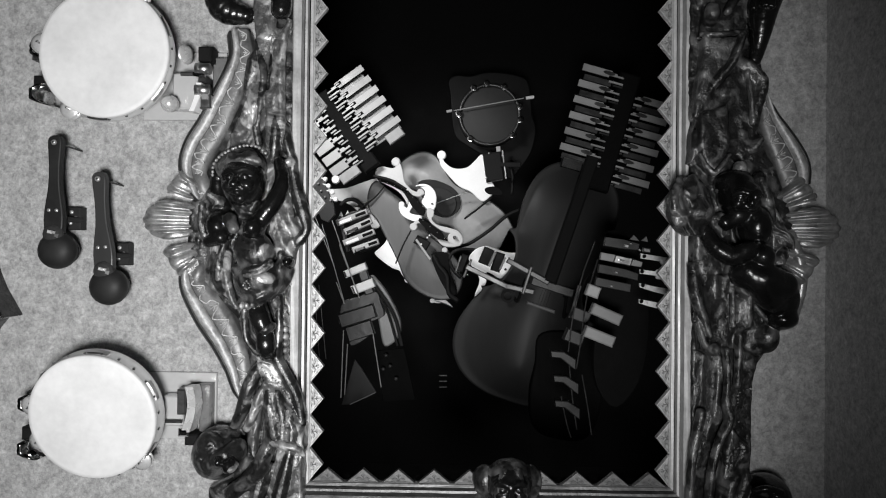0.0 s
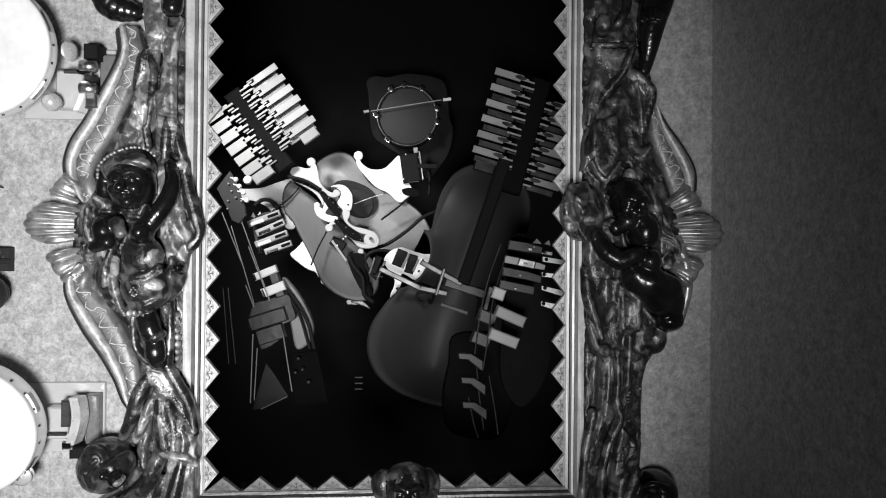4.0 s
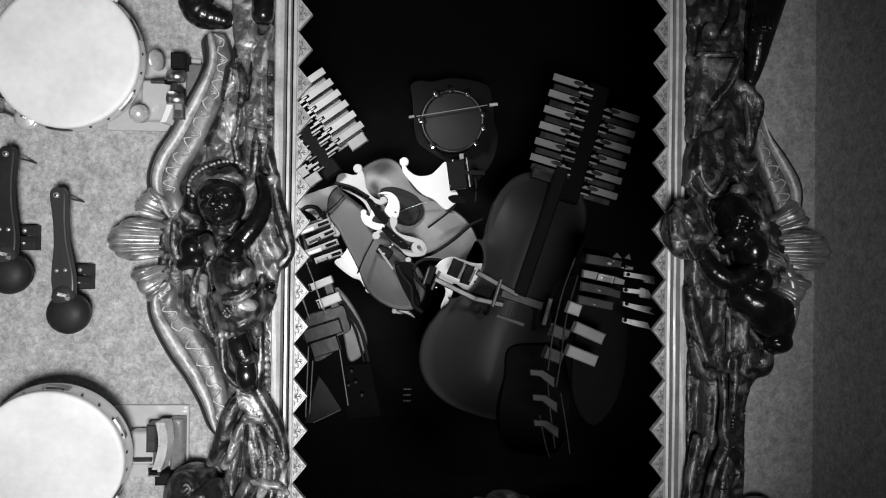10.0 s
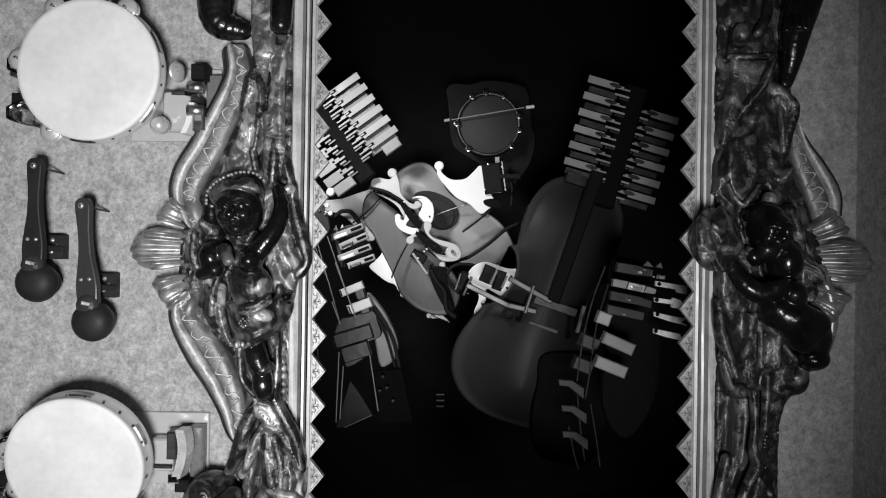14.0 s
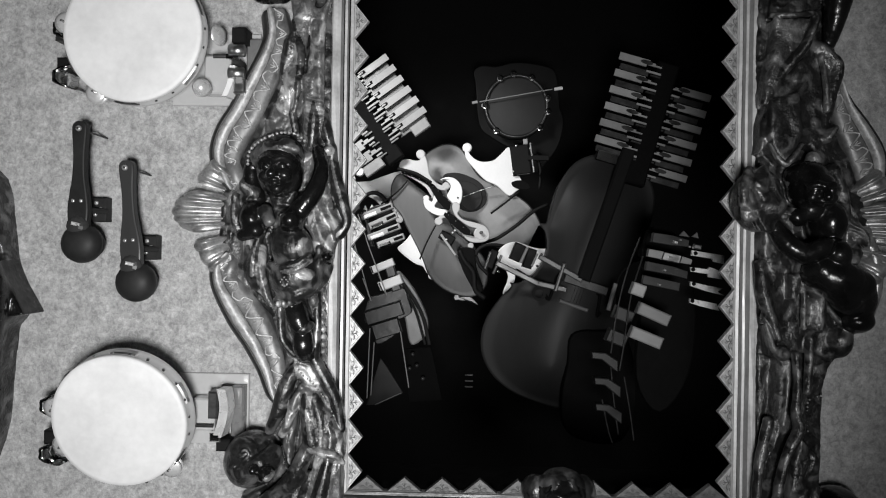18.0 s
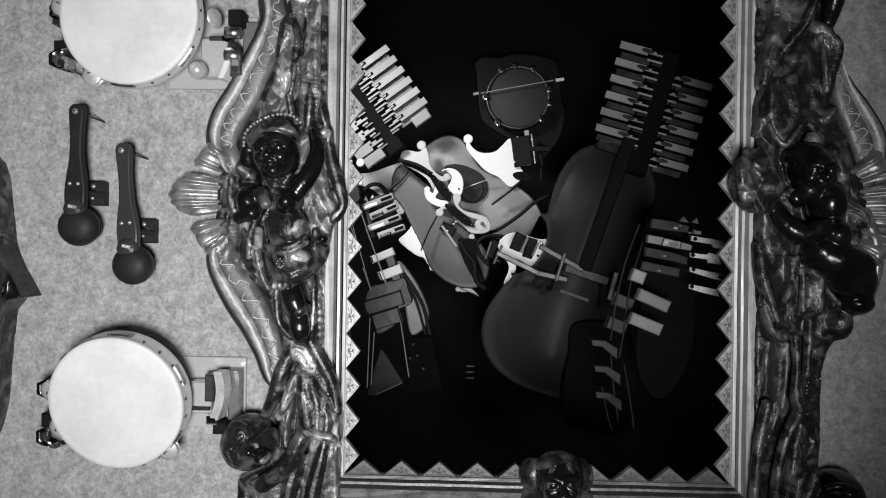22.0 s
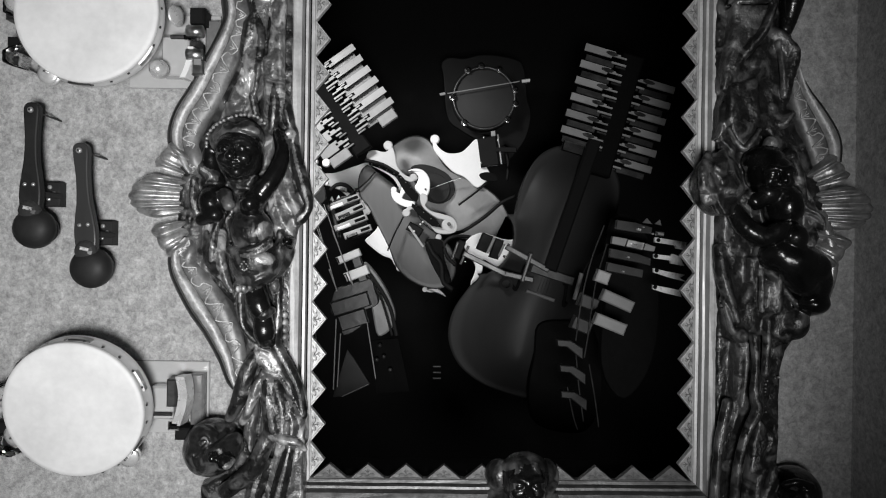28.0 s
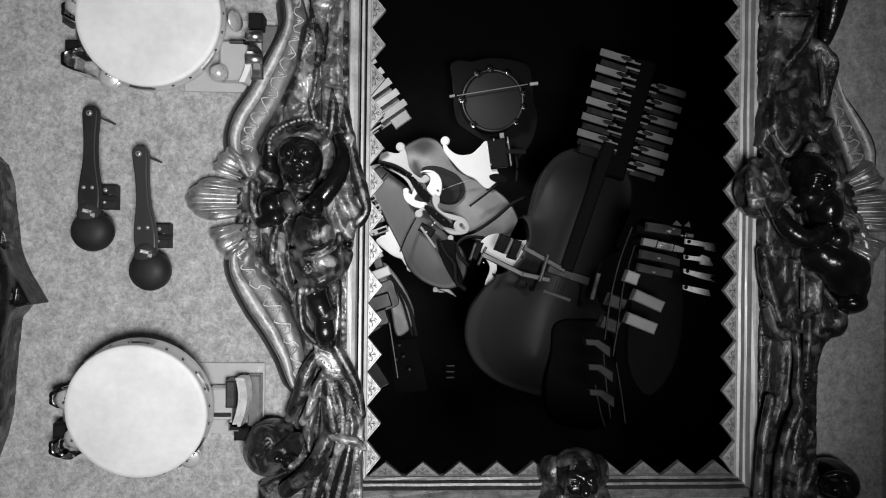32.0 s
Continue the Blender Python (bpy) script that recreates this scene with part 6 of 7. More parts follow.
# the front violin, slim and grey, its top leaning to the corner
viola, edge = body("violin", "grey varnished violin body with pale scrolled mounts", "violin", (-0.108, -0.31), (-0.333, 0.126), 1.47, 0.02, 0.06, 0.78, WOOD, [(-0.374, 0.155), (-0.409, 0.132), (-0.422, 0.08), (-0.412, 0.028), (-0.382, -0.007), (-0.355, -0.061), (-0.322, -0.121), (-0.292, -0.182), (-0.264, -0.249), (-0.214, -0.298), (-0.153, -0.326), (-0.092, -0.332), (-0.047, -0.304), (-0.03, -0.246), (-0.049, -0.174), (-0.104, -0.12), (-0.168, -0.067), (-0.196, -0.004), (-0.21, 0.054), (-0.243, 0.112), (-0.293, 0.147)])
part("edge_binding", tube(bmesh.new(), [(p[0], 1.467, p[1]) for p in edge + edge[:1]], 0.0022, 6, 1), WOOD_DARK, viola, "dark line of edge binding")
part("pickup", block(bmesh.new(), (-0.194, 1.425, -0.101), (0.062, 0.02, 0.036), pose(0, 0, 0, 0, 30, 0), 0.004), RUBBER, viola, "black pickup block")
# the guitar-shaped body behind it
back_one, edge = body("violin", "pale grey violin body behind the scrolled mounts", "violin", (0.086, -0.058), (-0.207, 0.215), 1.53, 0.022, 0.07, 0.86, material("pale_varnish", 0.27, rough=0.38, spread=0.14, scale=7, fine=60, bump=0.03, spec=0.3), [(-0.302, 0.223), (-0.257, 0.263), (-0.201, 0.283), (-0.15, 0.267), (-0.117, 0.222), (-0.089, 0.176), (-0.051, 0.139), (0.014, 0.117), (0.084, 0.077), (0.145, 0.027), (0.184, -0.042), (0.194, -0.107), (0.157, -0.149), (0.087, -0.15), (0.006, -0.133), (-0.075, -0.111), (-0.157, -0.085), (-0.211, -0.028), (-0.235, 0.041), (-0.254, 0.111), (-0.287, 0.168)])
part("edge_binding", tube(bmesh.new(), [(p[0], 1.527, p[1]) for p in edge + edge[:1]], 0.0024, 6, 1), WOOD_DARK, back_one, "dark line of edge binding")
hole = rounded([(-0.217, 0.142), (-0.183, 0.163), (-0.13, 0.157), (-0.068, 0.127), (-0.04, 0.081), (-0.046, 0.036), (-0.089, 0.007), (-0.142, 0.016), (-0.181, 0.052)], 5)
part("rosette", slab(hole, 1.497, 1.505, 0.002), material("dark_oval_wood", 0.014, rough=0.6, spread=0.3, scale=16, fine=90, spec=0.2), back_one, "dark oval on the pale body")
inner_hole = rounded([(-0.153, 0.12), (-0.107, 0.126), (-0.068, 0.099), (-0.056, 0.058), (-0.074, 0.021), (-0.11, 0.012), (-0.142, 0.041)], 5)
part("sound_board", slab(inner_hole, 1.492, 1.498, 0.002), material("inner_oval_wood", 0.014, rough=0.5, spread=0.4, scale=14, fine=70, spec=0.2), back_one, "dark inner oval")


GREY_ENAMEL = material("grey_enamel", 0.46, rough=0.4, spread=0.08, scale=12, fine=90, bump=0.05)


def mount(outline, y, thick, balls=(), label="white scrolled mounting bracket", mat=None, fine=5):
    """A sawn and painted bracket with round scroll ends."""
    x = sum(p[0] for p in outline) / len(outline)
    z = sum(p[1] for p in outline) / len(outline)
    t = thing("scroll_bracket", label, "bracket", x, y + thick, z, "white scroll brackets")
    part("plate", slab(rounded(outline, fine), y, y + thick, 0.003), mat or WHITE, t)
    for bx, bz, r in balls:
        bm = turned(bmesh.new(), (bx, y - 0.001, bz), [(0, 0.0), (r * 0.8, 0.0), (r, 0.004), (r, thick), (0, thick)], 20)
        part("scroll_end", bm, mat or WHITE, t)
    return t


mount([(-0.123, 0.278), (-0.108, 0.239), (-0.069, 0.212), (-0.016, 0.215), (0.016, 0.241), (0.046, 0.27), (0.063, 0.242), (0.082, 0.173), (0.106, 0.123), (0.079, 0.09), (0.049, 0.075), (0.002, 0.114), (-0.045, 0.136), (-0.091, 0.182), (-0.127, 0.232)], 1.5, 0.014, [(-0.12, 0.266, 0.019)])
mount([(-0.346, -0.03), (-0.325, -0.064), (-0.294, -0.144), (-0.258, -0.224), (-0.253, -0.254), (-0.276, -0.243), (-0.293, -0.218), (-0.323, -0.207), (-0.362, -0.18), (-0.397, -0.146), (-0.374, -0.122), (-0.347, -0.087)], 1.515, 0.014, [(-0.257, -0.255, 0.014)])
mount([(-0.16, -0.333), (-0.137, -0.338), (-0.1, -0.337), (-0.067, -0.369), (-0.107, -0.353), (-0.141, -0.352)], 1.515, 0.012, [(-0.153, -0.341, 0.011)])
mount([(0.014, -0.13), (0.054, -0.115), (0.09, -0.124), (0.138, -0.138), (0.176, -0.134), (0.198, -0.106), (0.213, -0.108), (0.195, -0.148), (0.17, -0.186), (0.139, -0.228), (0.108, -0.237), (0.061, -0.213), (0.058, -0.25), (0.042, -0.282), (0.019, -0.309), (0.017, -0.292), (0.031, -0.255), (0.028, -0.226), (-0.008, -0.168)], 1.2, 0.014)
mount([(-0.626, 0.125), (-0.581, 0.121), (-0.513, 0.127), (-0.445, 0.151), (-0.382, 0.168), (-0.417, 0.112), (-0.421, 0.06), (-0.398, 0.015), (-0.374, -0.019), (-0.385, -0.042), (-0.42, -0.025), (-0.489, 0.047), (-0.558, 0.074), (-0.614, 0.068)], 1.5, 0.012, [(-0.397, -0.024, 0.02)], "pale grey scrolled bracket", GREY_ENAMEL)
mount([(-0.384, 0.171), (-0.376, 0.196), (-0.352, 0.203), (-0.321, 0.197), (-0.303, 0.201), (-0.295, 0.221), (-0.282, 0.213), (-0.272, 0.182), (-0.265, 0.145), (-0.245, 0.118), (-0.218, 0.103), (-0.192, 0.108), (-0.185, 0.095), (-0.209, 0.082), (-0.236, 0.09), (-0.258, 0.109), (-0.289, 0.131), (-0.329, 0.15), (-0.373, 0.158)], 1.39, 0.014, [(-0.301, 0.222, 0.018), (-0.201, 0.101, 0.014)], "pale grey scrolled bracket", GREY_ENAMEL, 4)
mount([(-0.377, 0.147), (-0.329, 0.137), (-0.291, 0.118), (-0.264, 0.094), (-0.249, 0.068), (-0.253, 0.05), (-0.264, 0.063), (-0.28, 0.089), (-0.311, 0.113), (-0.346, 0.128)], 1.395, 0.014, (), "thin pale lower lip of a scrolled bracket", GREY_ENAMEL, 4)
mount([(-0.279, 0.063), (-0.288, 0.041), (-0.279, 0.014), (-0.256, -0.005), (-0.225, -0.016), (-0.199, -0.011), (-0.195, 0.007), (-0.221, 0.011), (-0.244, 0.021), (-0.231, 0.046), (-0.235, 0.066), (-0.251, 0.061), (-0.253, 0.039), (-0.266, 0.045)], 1.4, 0.014, [(-0.277, 0.052, 0.012), (-0.238, 0.057, 0.009)], fine=4)
mount([(-0.169, 0.037), (-0.147, 0.029), (-0.146, 0.007), (-0.153, -0.009), (-0.131, -0.03), (-0.087, -0.041), (-0.047, -0.055), (-0.029, -0.084), (-0.037, -0.11), (-0.074, -0.119), (-0.11, -0.113), (-0.134, -0.087), (-0.156, -0.057), (-0.183, -0.031), (-0.207, -0.025), (-0.22, -0.038), (-0.229, -0.025), (-0.207, -0.012), (-0.172, -0.029), (-0.141, -0.059), (-0.114, -0.08), (-0.088, -0.093), (-0.062, -0.097), (-0.075, -0.067), (-0.106, -0.058), (-0.141, -0.037), (-0.164, -0.015), (-0.175, 0.015)], 1.375, 0.014, [(-0.226, -0.039, 0.016), (-0.101, -0.131, 0.012), (-0.062, -0.084, 0.028)], "pale grey scrolled bracket", GREY_ENAMEL, 4)
eye = thing("knob", "small dark knob on a white scroll end", "knob", -0.062, 1.37, -0.08)
part("stud", turned(bmesh.new(), (-0.062, 1.362, -0.08), [(0, -0.004), (0.005, -0.004), (0.007, 0.0), (0.007, 0.008), (0, 0.008)], 16), DARK_METAL, eye)

disc = thing("round_mount", "white round disc with a small screw at the middle", "disc", -0.181, 1.42, 0.082)
part("face", slab(rounded([(-0.223, 0.125), (-0.197, 0.135), (-0.166, 0.129), (-0.143, 0.105), (-0.136, 0.074), (-0.142, 0.038), (-0.16, 0.021), (-0.175, 0.034), (-0.196, 0.06), (-0.187, 0.082), (-0.183, 0.104), (-0.201, 0.121)], 5), 1.395, 1.42, 0.004), WHITE, disc)
bm = ball(bmesh.new(), (-0.154, 1.391, 0.055), 0.004)
part("screw", bm, DARK_METAL, disc)

# scroll pegboxes: dark slotted centres with steel pins
for pts, y in (([(-0.26, 0.106), (-0.249, 0.106), (-0.222, 0.076), (-0.18, 0.033), (-0.186, 0.006), (-0.203, 0.01), (-0.235, 0.045), (-0.264, 0.093)], 1.38), ([(-0.203, -0.003), (-0.157, -0.029), (-0.11, -0.065), (-0.088, -0.095), (-0.128, -0.087), (-0.167, -0.057), (-0.207, -0.016)], 1.362), ([(-0.376, 0.154), (-0.328, 0.146), (-0.279, 0.125), (-0.262, 0.108), (-0.27, 0.103), (-0.328, 0.133), (-0.371, 0.145)], 1.385)):
    t = thing("pegbox", "black slotted pegbox with small steel pins", "mechanism", pts[0][0], y, pts[0][1], "pegboxes")
    part("box", slab(pts, y, y + 0.02, 0.002), BLACK, t)
    for k in range(4):
        f = (k + 0.5) / 4
        spot_x = pts[0][0] + (pts[3][0] - pts[0][0]) * f
        spot_z = pts[0][1] + (pts[3][1] - pts[0][1]) * f
        part("pin", ball(bmesh.new(), (spot_x, y - 0.002, spot_z), 0.0022), STEEL, t)
lever = thing("lever", "thin grey lever bar over the grey violin", "lever", -0.189, 1.41, -0.128)
a, b = Vector((-0.218, -0.088)), Vector((-0.159, -0.169))
m = (a + b) / 2
part("bar", block(bmesh.new(), (m.x, 1.41, m.y), (0.009, 0.006, (b - a).length), pose(0, 0, 0, 0, math.degrees(math.atan2(b.x - a.x, b.y - a.y)), 0), 0.001), BAR_DIM, lever)
for p in ((-0.172, -0.081), (-0.163, -0.072), (-0.196, -0.108)):
    part("screw", ball(bmesh.new(), (p[0], 1.405, p[1]), 0.004), WHITE, lever)
# A black slab added to fill the dark area behind the cables.
shade = thing("damper", "black slab added behind the cables below the scrolls", "mechanism", -0.111, 1.36, -0.215)
part("felt", slab(rounded([(-0.153, -0.151), (-0.118, -0.137), (-0.083, -0.15), (-0.078, -0.215), (-0.051, -0.293), (-0.072, -0.319), (-0.103, -0.276), (-0.134, -0.216)], 4), 1.36, 1.39, 0.006), BLACK, shade)

# the banjo head at the back
BX, BZ = 0.082, 0.451
banjo = thing("banjo", "dim banjo with bolted ring and grey head against a dark resonator", "banjo", BX, 1.66, BZ)
bm = turned(bmesh.new(), (BX, 1.58, BZ), [(0, 0.0), (0.118, 0.0), (0.122, 0.004), (0.122, 0.06), (0, 0.06)], 48)
part("head", bm, material("banjo_head", 0.042, rough=0.6, spec=0.15, spread=0.08, scale=8, fine=60, bump=0.05), banjo, "grey drum head", True)
bm = turned(bmesh.new(), (BX, 1.575, BZ), [(0.12, 0.002), (0.123, -0.006), (0.131, -0.006), (0.134, 0.002), (0.134, 0.05), (0.12, 0.05)], 48)
part("tension_ring", bm, material("ring_metal", 0.08, rough=0.4, metal=0.8), banjo, smooth=True)
part("resonator", slab(rounded([(-0.087, 0.553), (-0.095, 0.613), (-0.06, 0.637), (0, 0.634), (0.084, 0.652), (0.205, 0.638), (0.254, 0.601), (0.272, 0.464), (0.288, 0.404), (0.27, 0.307), (0.223, 0.234), (0.175, 0.185), (0.114, 0.256), (-0.007, 0.326), (-0.068, 0.385)], 5), 1.645, 1.66, 0.005), material("back_plate", 0.005, rough=0.6, spec=0.15, spread=0.2), banjo, "dark shaped back plate")
for a in (15, 62, 96, 122, 180, 232, 318, 350):
    q = Vector((BX + 0.132 * math.cos(radians(a)), 1.566, BZ + 0.132 * math.sin(radians(a))))
    bolt = part("bolt", turned(bmesh.new(), q, [(0, -0.012), (0.006, -0.012), (0.008, -0.008), (0.008, -0.003), (0.014, -0.002), (0.014, 0.003), (0, 0.003)], 14), CHROME, banjo)
a, b = Vector((-0.072, 0.463)), Vector((0.225, 0.518))
part("cross_rod", rod(bmesh.new(), (a.x, 1.555, a.y), (b.x, 1.555, b.y), 0.0024, 8), BAR_DIM, banjo)
c, d = Vector((0.234, 0.518)), Vector((0.267, 0.523))
part("rod_tip", rod(bmesh.new(), (c.x, 1.555, c.y), (d.x, 1.555, d.y), 0.007, 10), WHITE, banjo)
part("rod_tip", rod(bmesh.new(), (a.x - 0.03, 1.555, a.y - 0.005), (a.x - 0.008, 1.555, a.y), 0.006, 10), BAR_DIM, banjo)
part("pickup", block(bmesh.new(), (0.096, 1.5, 0.217), (0.075, 0.04, 0.12), pose(0, 0, 0, 0, -8, 0), 0.006), RUBBER, banjo, "black pickup block")
part("pickup_edge", block(bmesh.new(), (0.106, 1.475, 0.158), (0.05, 0.006, 0.005), pose(0, 0, 0, 0, -8, 0), 0.001), CHROME, banjo)
part("pickup_plate", block(bmesh.new(), (0.139, 1.478, 0.226), (0.006, 0.008, 0.12), pose(0, 0, 0, 0, -8, 0), 0.001), STEEL, banjo, "steel side plate")
for p in ((0.066, 0.17), (0.076, 0.272), (0.132, 0.262)):
    part("screw", ball(bmesh.new(), (p[0], 1.478, p[1]), 0.005, 0.6), STEEL, banjo)
part("slot", slab(rounded([(0.062, 0.128), (0.095, 0.136), (0.125, 0.125), (0.135, 0.106), (0.118, 0.098), (0.085, 0.103), (0.066, 0.112)], 4), 1.49, 1.497, 0.002), BLACK, banjo, "black slot below the pickup")
part("arm", block(bmesh.new(), (0.165, 1.48, 0.225), (0.085, 0.012, 0.02), None, 0.002), RUBBER, banjo)
part("bracket", block(bmesh.new(), (0.121, 1.56, 0.288), (0.018, 0.012, 0.05), pose(0, 0, 0, 0, -6, 0), 0.002), BAR_DIM, banjo)

# black straps and cables over the bodies


def cable(label, points, y, r, mat=None):
    t = thing("cable", label, "cable", points[0][0], y, points[0][1], "cables in the cabinet")
    part("lead", tube(bmesh.new(), [(p[0], y + (p[2] if len(p) > 2 else 0), p[1]) for p in points], r), mat or RUBBER, t, smooth=True)
    return t


cable("black rubber lead looped over the violin", [(-0.387, 0.161), (-0.318, 0.144), (-0.256, 0.108)], 1.36, 0.006)
cable("black strap across the pale violin", [(0.201, 0.037), (0.145, 0.009), (0.079, -0.048), (0.001, -0.101), (-0.055, -0.117)], 1.44, 0.007)
cable("thin black strap across the pale violin", [(0.088, 0.087), (0.033, 0.041), (-0.023, -0.002)], 1.44, 0.004)
cable("black loop of cable over the grey violin", [(-0.036, -0.237), (-0.069, -0.202), (-0.08, -0.159), (-0.049, -0.131), (0.015, -0.13), (0.069, -0.157)], 1.3, 0.007)
cable("black loop of cable under the scroll", [(-0.144, -0.15), (-0.122, -0.192), (-0.09, -0.234), (-0.082, -0.297), (-0.046, -0.329)], 1.3, 0.009)
cable("black cable hanging beside the banjo", [(0.16, 0.241), (0.177, 0.173), (0.173, 0.104)], 1.5, 0.006)
cable("black ring of cable on the grey bracket", [(-0.533, 0.049), (-0.507, 0.072), (-0.473, 0.072), (-0.444, 0.046), (-0.428, 0.006)], 1.46, 0.008)
cable("thin string from bracket to bracket", [(-0.46, 0.027), (-0.394, 0.08), (-0.354, 0.125)], 1.45, 0.003)
cable("thin string on the grey violin", [(-0.238, -0.053), (-0.272, -0.12), (-0.298, -0.187)], 1.4, 0.003)
cable("thin string on the pale violin", [(-0.143, 0.06), (-0.057, 0.093), (-0.008, 0.109)], 1.46, 0.002, STEEL)

# the steel arm with two black magnets that crosses the cello
arm = thing("bowing_arm", "grey metal bowing arms with black magnet blocks", "mechanism", 0.068, 1.06, -0.161)


def bar_between(parent, name, t0, t1, y, w, thick, mat, label=""):
    a, b = Vector(t0), Vector(t1)
    m = (a + b) / 2
    ang = math.degrees(math.atan2(b.x - a.x, b.y - a.y))
    return part(name, block(bmesh.new(), (m.x, y, m.y), (w, thick, (b - a).length), pose(0, 0, 0, 0, ang, 0), 0.003), mat, parent, label)


ARM = material("arm_metal", 0.12, rough=0.4, metal=0.5, spread=0.15, scale=20, fine=150)
bar_between(arm, "rail", (0.12, -0.165), (0.263, -0.242), 1.0, 0.018, 0.012, ARM)
bar_between(arm, "rail", (-0.021, -0.189), (0.122, -0.257), 1.0, 0.018, 0.012, ARM)
bar_between(arm, "rail", (0.114, -0.254), (0.213, -0.275), 1.0, 0.018, 0.012, ARM)
bar_between(arm, "cross_bar", (0.201, -0.186), (0.172, -0.28), 0.98, 0.011, 0.012, ARM)
bar_between(arm, "rail", (0.206, -0.234), (0.349, -0.279), 1.01, 0.03, 0.012, DARK_METAL)
bar_between(arm, "cross_bar", (0.351, -0.246), (0.329, -0.331), 0.9, 0.012, 0.012, BAR_DIM)
bar_between(arm, "magnet", (0.059, -0.126), (0.037, -0.18), 1.0, 0.036, 0.05, RUBBER, "black magnet block")
bar_between(arm, "magnet", (0.096, -0.141), (0.077, -0.204), 0.99, 0.03, 0.05, RUBBER, "black magnet block")
bar_between(arm, "magnet", (-0.022, -0.148), (-0.045, -0.207), 1.05, 0.024, 0.05, RUBBER, "black magnet block")
bar_between(arm, "pole_piece", (0.078, -0.138), (0.056, -0.187), 0.97, 0.009, 0.02, BAR)
bar_between(arm, "pole_piece", (0.111, -0.156), (0.093, -0.198), 0.97, 0.007, 0.02, BAR)
bar_between(arm, "pole_piece", (-0.038, -0.152), (-0.057, -0.211), 1.03, 0.008, 0.02, ARM)
bar_between(arm, "pole_piece", (-0.002, -0.164), (-0.029, -0.227), 1.03, 0.008, 0.02, ARM)
for p in ((0.126, -0.159), (0.113, -0.197), (-0.015, -0.218)):
    part("screw", ball(bmesh.new(), (p[0], 0.985, p[1]), 0.0045), CHROME, arm)
part("ring", turned(bmesh.new(), (0.125, 1.03, -0.29), [(0.014, 0.004), (0.014, -0.004), (0.024, -0.004), (0.024, 0.004), (0.014, 0.004)], 24), RUBBER, arm)

# the clamp unit at the left, with bright stepped fingers
clamp = thing("clamp_unit", "stepped grey clamp fingers with bright white blocks", "mechanism", 0, 1.2, 0)
for k, (a, b, w) in enumerate((((-0.495, -0.038), (-0.382, 0.006), 0.022), ((-0.464, -0.071), (-0.366, -0.026), 0.024), ((-0.468, -0.111), (-0.355, -0.066), 0.022), ((-0.434, -0.137), (-0.34, -0.102), 0.022))):
    bar_between(clamp, "finger", a, b, 1.15, w, 0.02, BAR_DIM)
    a, b = Vector(a), Vector(b)
    c = a + (b - a) * 0.62
    d = a + (b - a) * 0.95
    bar_between(clamp, "slot", (c.x, c.y), (d.x, d.y), 1.139, 0.01, 0.004, BLACK)
    c = a + (b - a) * 0.1
    d = a + (b - a) * 0.5
    bar_between(clamp, "finger_tip", (c.x, c.y - 0.006), (d.x, d.y - 0.006), 1.137, 0.013, 0.006, WHITE if k in (0, 2) else CHROME)
for k, p in enumerate(((-0.488, -0.006), (-0.464, -0.001))):
    part("point", slab([(p[0] - 0.012, p[1] - 0.016), (p[0] + 0.014, p[1] - 0.012), (p[0] + 0.002, p[1] + 0.014)], 1.19, 1.2, 0.002), WHITE, clamp)
part("yoke", slab([(-0.479, -0.011), (-0.449, 0.006), (-0.399, 0.015), (-0.385, 0.001), (-0.449, -0.02), (-0.473, -0.035)], 1.175, 1.19, 0.002), WOOD_BLACK, clamp)
bar_between(clamp, "post", (-0.488, -0.011), (-0.454, -0.141), 1.17, 0.012, 0.02, DARK_METAL)
bar_between(clamp, "body", (-0.43, 0.002), (-0.38, -0.135), 1.2, 0.07, 0.03, RUBBER)

# a banjo neck with its pegs, at the edge of the opening
neck = thing("banjo_neck", "dark banjo headstock with white pegs and taut strings", "banjo", -0.538, 1.12, 0.047)
part("headstock", slab([(-0.595, 0.086), (-0.551, 0.147), (-0.531, 0.111), (-0.515, 0.067), (-0.498, 0.023), (-0.494, -0.009), (-0.517, -0.037), (-0.542, -0.026), (-0.558, 0.014)], 1.1, 1.12, 0.002), WOOD_DARK, neck)
for p in ((-0.529, 0.118), (-0.517, 0.094), (-0.503, 0.071), (-0.491, 0.045)):
    part("peg", turned(bmesh.new(), (p[0], 1.1, p[1]), [(0, -0.008), (0.006, -0.007), (0.009, 0.0), (0.006, 0.006), (0, 0.007)], 12), WHITE, neck)
    part("peg_shaft", rod(bmesh.new(), (p[0] - 0.02, 1.1, p[1] + 0.006), (p[0], 1.1, p[1]), 0.003, 8), STEEL, neck)
for p in ((-0.553, 0.102), (-0.543, 0.076), (-0.528, 0.054), (-0.554, 0.042), (-0.556, 0.014), (-0.508, 0.042)):
    part("post", ball(bmesh.new(), (p[0], 1.096, p[1]), 0.004), BAR, neck)
part("knob", turned(bmesh.new(), (-0.508, 1.2, 0.127), [(0, -0.01), (0.012, -0.008), (0.016, 0.0), (0.012, 0.01), (0, 0.01)], 18), WHITE, neck)
for a, b in (((-0.476, -0.036), (-0.382, -0.295)), ((-0.51, -0.05), (-0.428, -0.323)), ((-0.54, -0.007), (-0.467, -0.191)), ((-0.518, -0.255), (-0.491, -0.505)), ((-0.534, -0.256), (-0.513, -0.505))):
    part("string", rod(bmesh.new(), (a[0], 0.95, a[1]), (b[0], 0.95, b[1]), 0.0014, 6), BAR_DIM, neck)

